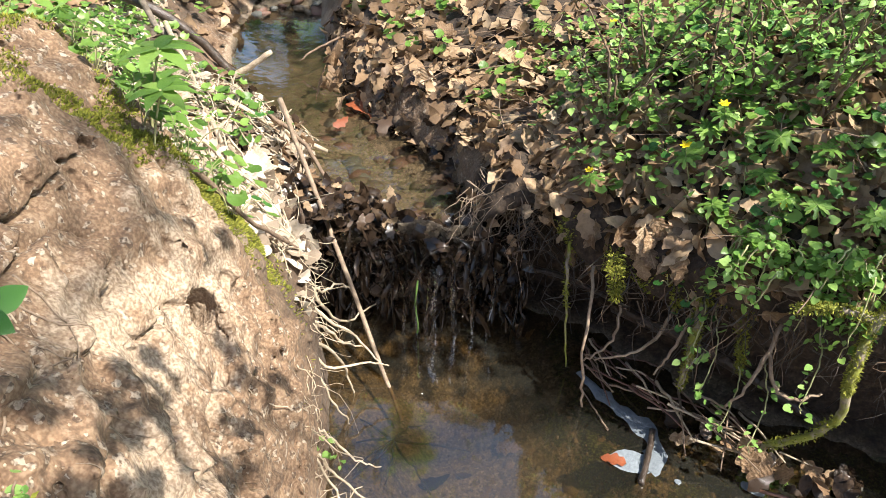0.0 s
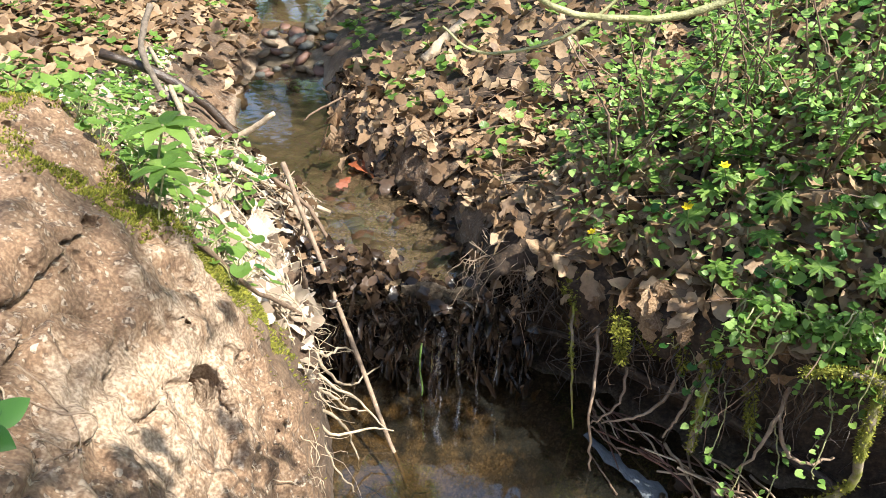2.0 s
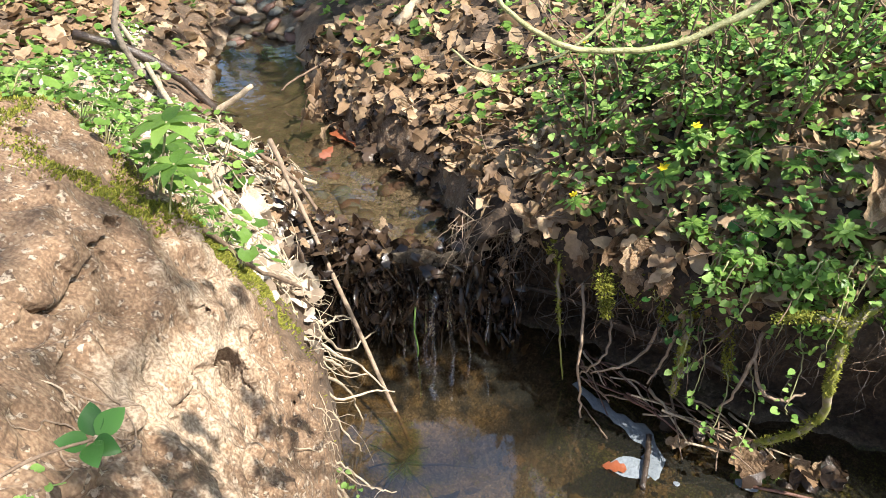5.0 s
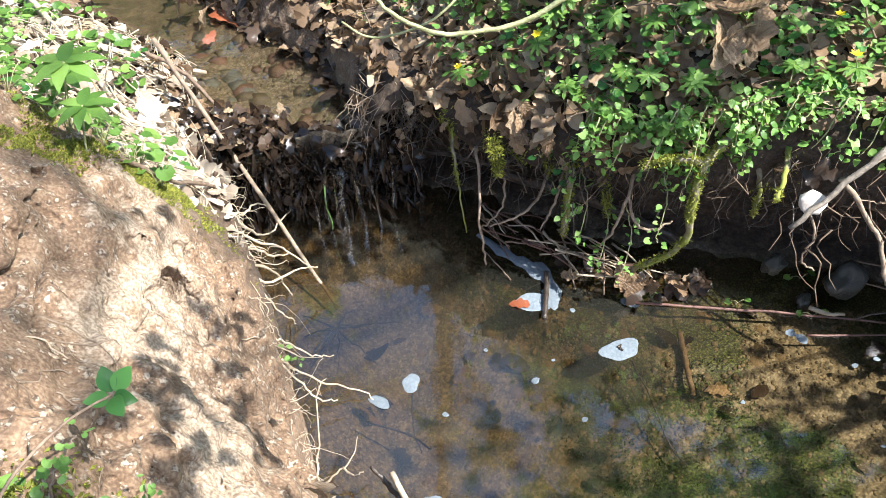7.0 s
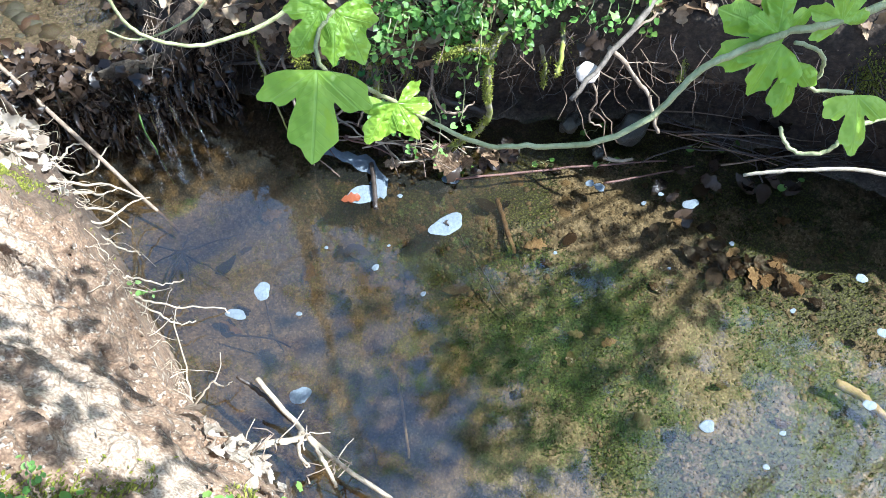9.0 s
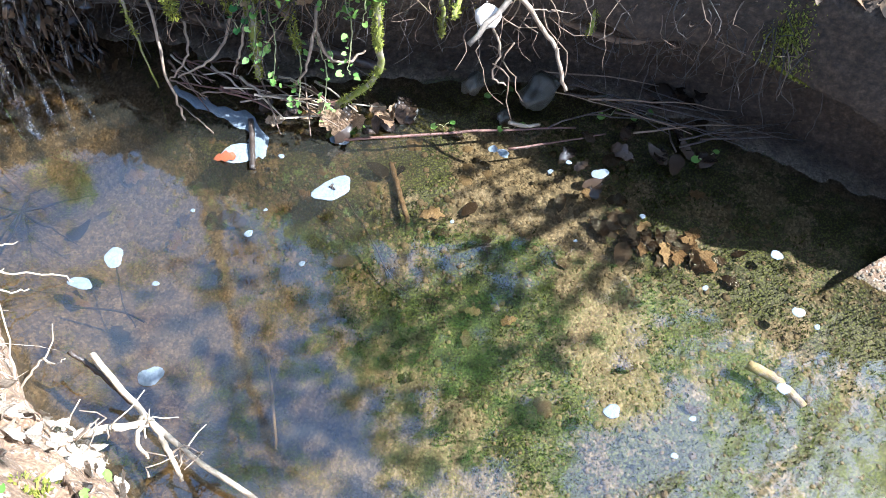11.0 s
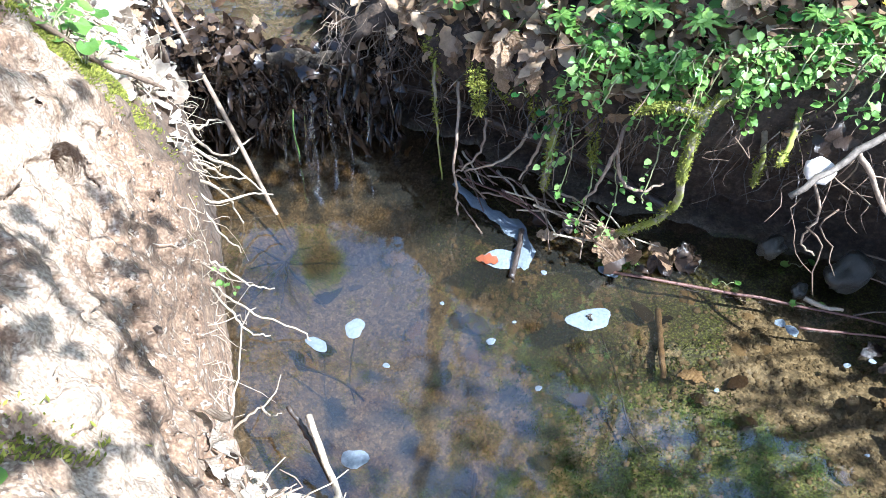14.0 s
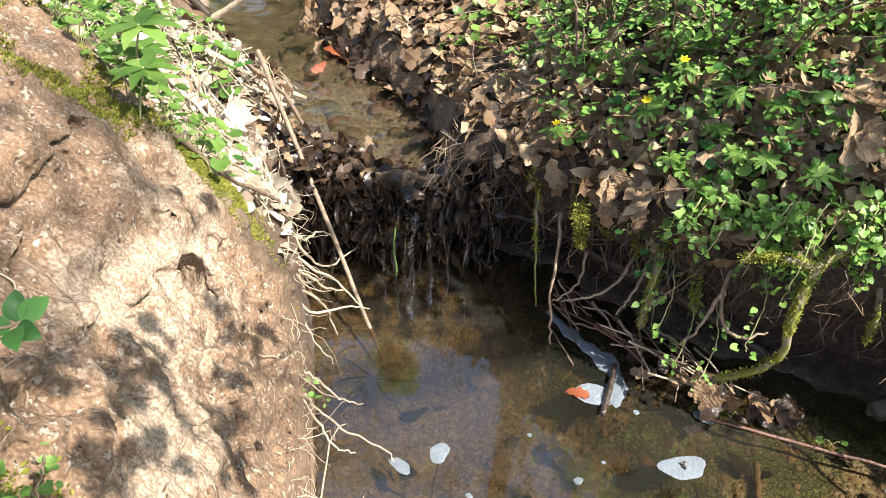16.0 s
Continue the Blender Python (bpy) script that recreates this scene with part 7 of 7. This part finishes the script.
maple_spray("dark twig with a few glossy green leaves over the bare bank", [([(-0.40, 0.22, 0.86), (-0.351, 0.279, 0.94), (-0.333, 0.306, 0.985), (-0.295, 0.360, 0.988), (-0.258, 0.392, 0.980)], 0.0022, 0.0011)],
            [((-0.258, 0.394, 0.981), (-0.270, 0.425, 1.002), 0.026, (0.2, -0.7, 0.7)), ((-0.256, 0.394, 0.982), (-0.236, 0.420, 0.992), 0.026, (0.2, -0.7, 0.7)),
             ((-0.260, 0.390, 0.980), (-0.285, 0.378, 0.992), 0.022, (0.2, -0.7, 0.7)), ((-0.256, 0.390, 0.981), (-0.234, 0.380, 0.980), 0.023, (0.2, -0.7, 0.7)),
             ((-0.257, 0.388, 0.981), (-0.245, 0.366, 0.984), 0.026, (0.2, -0.7, 0.7))], TWIG, SPRIG, "bank sprigs")
leafy_stems("sprig", "small light green sprig on the near crest", "sprig", [([(-0.34, 0.33, 0.86), (-0.332, 0.349, 0.91), (-0.312, 0.371, 0.937), (-0.30, 0.378, 0.945)], 0.0016, 0.001)], ROUND[:3], FRESH, TWIG, 0.010, 16, 400, singles=16)
leafy_stems("sprig", "small light green sprig on the near crest", "sprig", [([(-0.27, 0.34, 0.80), (-0.27, 0.353, 0.83), (-0.264, 0.372, 0.856)], 0.0014, 0.001)], ROUND[:3], FRESH, TWIG, 0.009, 12, 401, singles=12)
leafy_stems("sprig", "small bright sprig at the foot of the bare bank", "sprig", [([(-0.265, 1.07, 0.16), (-0.235, 1.075, 0.13), (-0.225, 1.08, 0.08)], 0.0014, 0.001)], TRIPLE, FRESH, TWIG, 0.014, 12, 402, singles=12)


def overhead_bough():
    """Leafy maple boughs out over the bank, whose clusters of leaves throw the spots of shade on the bare earth."""
    r = random.Random(55)
    shaded = ((-0.379, 0.979, 0.649), (-0.370, 1.039, 0.616), (-0.331, 0.708, 0.638), (-0.351, 0.713, 0.655), (-0.314, 0.581, 0.704), (-0.291, 0.594, 0.685), (-0.292, 0.499, 0.749),
              (-0.278, 0.546, 0.681), (-0.265, 0.604, 0.614), (-0.301, 0.841, 0.506), (-0.266, 0.895, 0.437), (-0.281, 0.792, 0.486), (-0.336, 0.528, 0.785), (-0.355, 0.49, 0.80),
              (-0.325, 0.87, 0.535), (-0.317, 0.626, 0.702), (-0.319, 0.566, 0.706), (-0.291, 0.618, 0.656), (-0.272, 0.447, 0.74), (-0.271, 0.488, 0.695), (-0.264, 0.505, 0.693),
              (-0.264, 0.425, 0.719), (-0.275, 0.963, 0.383), (-0.33, 0.35, 0.83), (-0.27, 0.34, 0.78), (-0.22, 0.35, 0.72), (-0.38, 0.345, 0.85), (-0.17, 0.36, 0.66), (-0.170, 0.475, 0.50), (-0.226, 0.615, 0.492), (-0.251, 0.677, 0.486))
    start = Vector((2.4, 0.5, 2.9))
    stems, ends = [], []
    for k, p in enumerate(shaded):
        end = Vector(p) + SUN_WAY * r.uniform(1.3, 1.5)
        stems.append(([start, start.lerp(end, 0.5) + Vector((0, 0, 0.15)), start.lerp(end, 0.85) + Vector((0, 0, 0.05)), end], 0.0026, 0.0008))
        ends.append(end)
    ob = leafy_stems("maple_bough", "leafy maple bough reaching out overhead", "bough", stems, MAPLE, FRESH, BARK, 0.036, 0, 56, singles=0)
    meshes = [as_mesh("leaf", *s, FRESH) for s in MAPLE]
    for k, end in enumerate(ends):
        for n in range(3 + (k * 7) % 2 + (6 if k > 22 else 0)):
            at = end - start + Vector((r.gauss(0, 0.011), r.gauss(0, 0.011), r.gauss(0, 0.014))) * (1.9 if k > 22 else 1)
            part("leaf", meshes[n % 3], ob, m=lie(at, SUN_WAY.lerp(Vector((0, 0, 1)), 0.3).normalized(), r.uniform(0.022, 0.034), r.uniform(0, 6.3), r.gauss(0, 0.3), r.gauss(0, 0.3)))


overhead_bough()


def high_bough():
    """Unseen higher bough, added so that its leaves throw soft shade on the crest of the bare bank."""
    r = random.Random(58)
    start = Vector((4.13, -4.87, 7.4))
    stems = []
    for k in range(5):
        end = Vector((r.uniform(-0.82, -0.44), r.uniform(0.80, 1.18), 0.82)) + SUN_WAY * r.uniform(5.0, 6.0)
        stems.append(([start, start.lerp(end, 0.5) + Vector((0, 0, 0.2)), end + Vector((0.16, 0, 0.1)), end - Vector((0.14, 0, 0))], 0.014, 0.003))
    leafy_stems("high_bough", "unseen high bough added to shade the bank's crest", "bough", stems, MAPLE[:1] + OVATE, FRESH, BARK, 0.048, 40, 59, singles=10, petiole=0.10)
    # a second unseen bough, added to shade the head of the stream
    start, stems = Vector((2.95, 3.6, 5.6)), []
    for k in range(9):
        end = Vector((r.uniform(-1.2, -0.45), r.uniform(3.0, 3.75), 0.3)) + SUN_WAY * r.uniform(3.6, 4.4)
        stems.append(([start, start.lerp(end, 0.5) + Vector((0, 0, 0.2)), end + Vector((0.2, 0, 0.1)), end - Vector((0.2, 0, 0))], 0.013, 0.003))
    leafy_stems("high_bough", "unseen high bough added to shade the head of the stream", "bough", stems, MAPLE[:1] + OVATE, FRESH, BARK, 0.075, 60, 64, singles=10, petiole=0.13)


high_bough()


def hazel():
    """Unseen bush added on the wooded bank downstream, its stems aimed to shade the pool and the fall."""
    r = random.Random(79)
    at = Vector((2.3, 0.85, 0.55))
    stems = []
    for k in range(20):
        if k < 5:
            under = Vector((r.uniform(0.0, 0.42), r.uniform(0.42, 0.85), 0.0))
        elif k < 17:
            d = r.uniform(0, 1)
            under = Vector((1.24 + 0.42 * d + r.uniform(0.0, 0.25), 0.98 - 0.56 * d + r.uniform(-0.04, 0.1), 0.0))
        else:
            under = Vector((r.uniform(0.42, 0.58), r.uniform(0.35, 0.75), 0.0))
        end = under + SUN_WAY * r.uniform(2.3, 3.0)
        mid = at.lerp(end, 0.5) + Vector((r.uniform(0.15, 0.4), r.uniform(-0.1, 0.1), 0.1))
        stems.append(([at + Vector((r.uniform(-0.08, 0.08), r.uniform(-0.08, 0.08), 0)), mid, end + Vector((0.12, 0, 0)), end - Vector((0.12, 0, 0.05))], 0.008, 0.002))
    # six more stems added to shade the face of the fall
    for k in range(6):
        end = Vector((-0.30 + 0.09 * k, 1.60 + r.uniform(-0.05, 0.03), 0.12)) + SUN_WAY * r.uniform(1.9, 2.3)
        stems.append(([at, at.lerp(end, 0.5) + Vector((0.2, 0.1, 0.15)), end + Vector((0.1, 0, 0.02)), end - Vector((0.08, 0, 0.02))], 0.006, 0.002))
    # two unseen bare limbs, added so their shadows cross the pale sand patch
    for a, b, thick in (((0.80, 0.745, -0.06), (1.10, 0.79, -0.06), 0.017), ((0.82, 0.853, -0.06), (1.06, 0.812, -0.06), 0.006)):
        far, near = Vector(a) + SUN_WAY * 2.2, Vector(b) + SUN_WAY * 2.1
        stems.append(([at + Vector((0.05, 0.0, 0.0)), at.lerp(near, 0.6) + Vector((0.35, 0, 0)), near + Vector((0.10, 0, 0.0)), near, far], thick * 1.3, thick))
    leafy_stems("hazel_bush", "unseen leafy bush added on the wooded bank for shade", "bush", stems, MAPLE[:2] + OVATE, FRESH, BARK, 0.05, 66, 78, singles=40, petiole=0.11, bare=2)


hazel()


def mossy_trunk():
    """The slanting trunk thick with moss at the foot of the bank downstream."""
    ob = empty("leaning_tree", (1.84, 0.93, 0.0), "slanting old tree thick with green moss", "tree")
    o = ob.location
    line = [Vector(p) - o for p in ((1.86, 0.93, -0.12), (1.79, 0.92, 0.15), (1.70, 0.92, 0.42), (1.62, 0.96, 0.75), (1.58, 1.02, 1.15))]
    bole = part("bole", as_mesh("bole", *tube(line, 0.065, 0.05, sides=14, count=30, knobs=0.07), MOSSWOOD), ob)
    spots = []
    path = spline(line, 80)
    for k in range(2600):
        q = path[rng.randrange(80)]
        a = Vector((rng.gauss(0, 1), rng.gauss(0, 1), rng.gauss(0, 0.4))).normalized()
        spots.append((q + a * 0.06, a))
    moss_tufts("moss", spots, 0.018, "", bole)["label"] = "bright green moss"
    for k in range(7):
        p = Vector((1.74 + rng.uniform(-0.08, 0.06), 0.88 + rng.uniform(-0.05, 0.05), 0.22)) - o
        part("hanging_root", as_mesh("hanging_root", *tube([p, p + Vector((-0.02, -0.03, -0.10)), p + Vector((-0.03 + rng.uniform(-0.03, 0.03), -0.04, -0.22))], 0.006, 0.003, count=10, wobble=0.004, seed=k), TWIG), ob)


mossy_trunk()


# ---- trees of the wood ----
def tree(x, y, tall, girth, lean, leaves, seed, reach, low=0.35, leaf=0.05):
    """A tapered trunk, limbs that fork, and a thin spring crown of small leaves."""
    r = random.Random(seed)
    z = height_at(x, y)
    ob = empty("tree", (x, y, z), "tall slender tree in thin spring leaf", "tree", "trees of the wood")
    top = Vector((lean[0], lean[1], tall))
    trunk = [Vector((0, 0, -0.2)), top * 0.3 + Vector((0.1, 0.05, 0)), top * 0.65, top]
    part("trunk", as_mesh("trunk", *tube(trunk, girth, girth * 0.18, sides=12, count=26, knobs=0.06), BARK), ob)
    line = spline(trunk, 50)
    pieces = []
    shape = blade(oval_profile(0.34), 2, 0.2, -0.2, 0.02, seed)
    for k in range(16):
        s = low + (1 - low) * k / 16
        a = 2.4 * k + r.uniform(-0.5, 0.5)
        p = line[int(49 * s)]
        ln = reach * (1.15 - 0.8 * s) * r.uniform(0.8, 1.2)
        d = Vector((math.cos(a), math.sin(a), r.uniform(0.15, 0.6))).normalized() * ln
        limb = [p, p + d * 0.5 + Vector((0, 0, 0.12 * ln)), p + d]
        arm = part("limb", as_mesh("limb", *tube(limb, girth * 0.32 * (1.1 - s), 0.006, sides=6, count=12, wobble=0.03, seed=k), BARK), ob)
        along = spline(limb, 30)
        twigs = []
        for t in range(9):
            q = along[6 + int(23 * r.random())]
            e = Vector((r.gauss(0, 1), r.gauss(0, 1), r.gauss(0.1, 0.6))).normalized() * ln * r.uniform(0.15, 0.4)
            twigs.append(tube([q, q + e * 0.5 + Vector((0, 0, 0.03)), q + e], 0.007, 0.002, sides=4, count=5))
            for n in range(leaves):
                w = r.uniform(0.25, 1.05)
                c = q + e * w + Vector((r.gauss(0, 0.07), r.gauss(0, 0.07), r.gauss(0, 0.06)))
                pieces.append((*shape, lie(c, Vector((r.gauss(0, 0.6), r.gauss(0, 0.6), 1)).normalized(), leaf * r.uniform(0.6, 1.3), r.uniform(0, 6.3), r.gauss(0, 0.4))))
        part("twigs", as_mesh("twigs", *joined(twigs), BARK), arm)
    tagged(part("crown", as_mesh("crown", *placed(pieces), FRESH), ob), kind="stuff")
    return ob


tree(0.5, 5.6, 10.0, 0.13, (-0.3, -2.2), 9, 1, 2.2, 0.3, 0.08)
tree(-2.4, 5.8, 9.0, 0.11, (1.0, -2.0), 6, 2, 2.0, 0.3, 0.08)
tree(2.8, 5.6, 9.0, 0.12, (-0.6, -1.6), 40, 3, 2.8, 0.2, 0.12)
tree(2.9, 4.0, 11.0, 0.10, (0.0, -0.9), 44, 21, 2.6, 0.22, 0.12)
tree(4.6, 3.4, 10.0, 0.11, (-0.6, -0.4), 44, 22, 2.6, 0.22, 0.12)
tree(6.0, -6.5, 9.0, 0.12, (0.3, -0.3), 12, 4, 1.9, low=0.55)
tree(6.6, 4.6, 8.0, 0.12, (-0.5, -0.6), 11, 5, 2.1)
tree(-4.5, 2.5, 10.0, 0.14, (0.2, 0.2), 12, 6, 2.2)
# two low dense trees, unseen, added to keep sky off the stream's mirror
tree(-1.9, 6.6, 4.5, 0.06, (0.2, -0.3), 50, 31, 1.7, 0.06, 0.12)
tree(-0.6, 7.2, 5.0, 0.06, (-0.2, -0.3), 50, 32, 1.8, 0.06, 0.12)
FAR = [tree(-7.0, 12.0, 11.0, 0.16, (0.2, 0.2), 15, 11, 2.8, 0.08, 0.22), tree(6.0, 13.0, 10.0, 0.15, (0.2, 0.3), 15, 12, 2.8, 0.08, 0.22)]
for k in range(15):
    a = -1.35 + 2.7 * k / 14
    d = 11 + 4.5 * ((k * 7) % 5) / 4
    copy_thing(FAR[k % 2], pose(d * math.sin(a) * 1.1, d * math.cos(a) + 1.5, 1.0, 0, 0, 53 * k))
tree(-2.0, -5.0, 10.0, 0.14, (0.2, 0.2), 12, 7, 2.4)
tree(4.0, -5.0, 10.0, 0.14, (0.2, 0.2), 12, 8, 2.4)
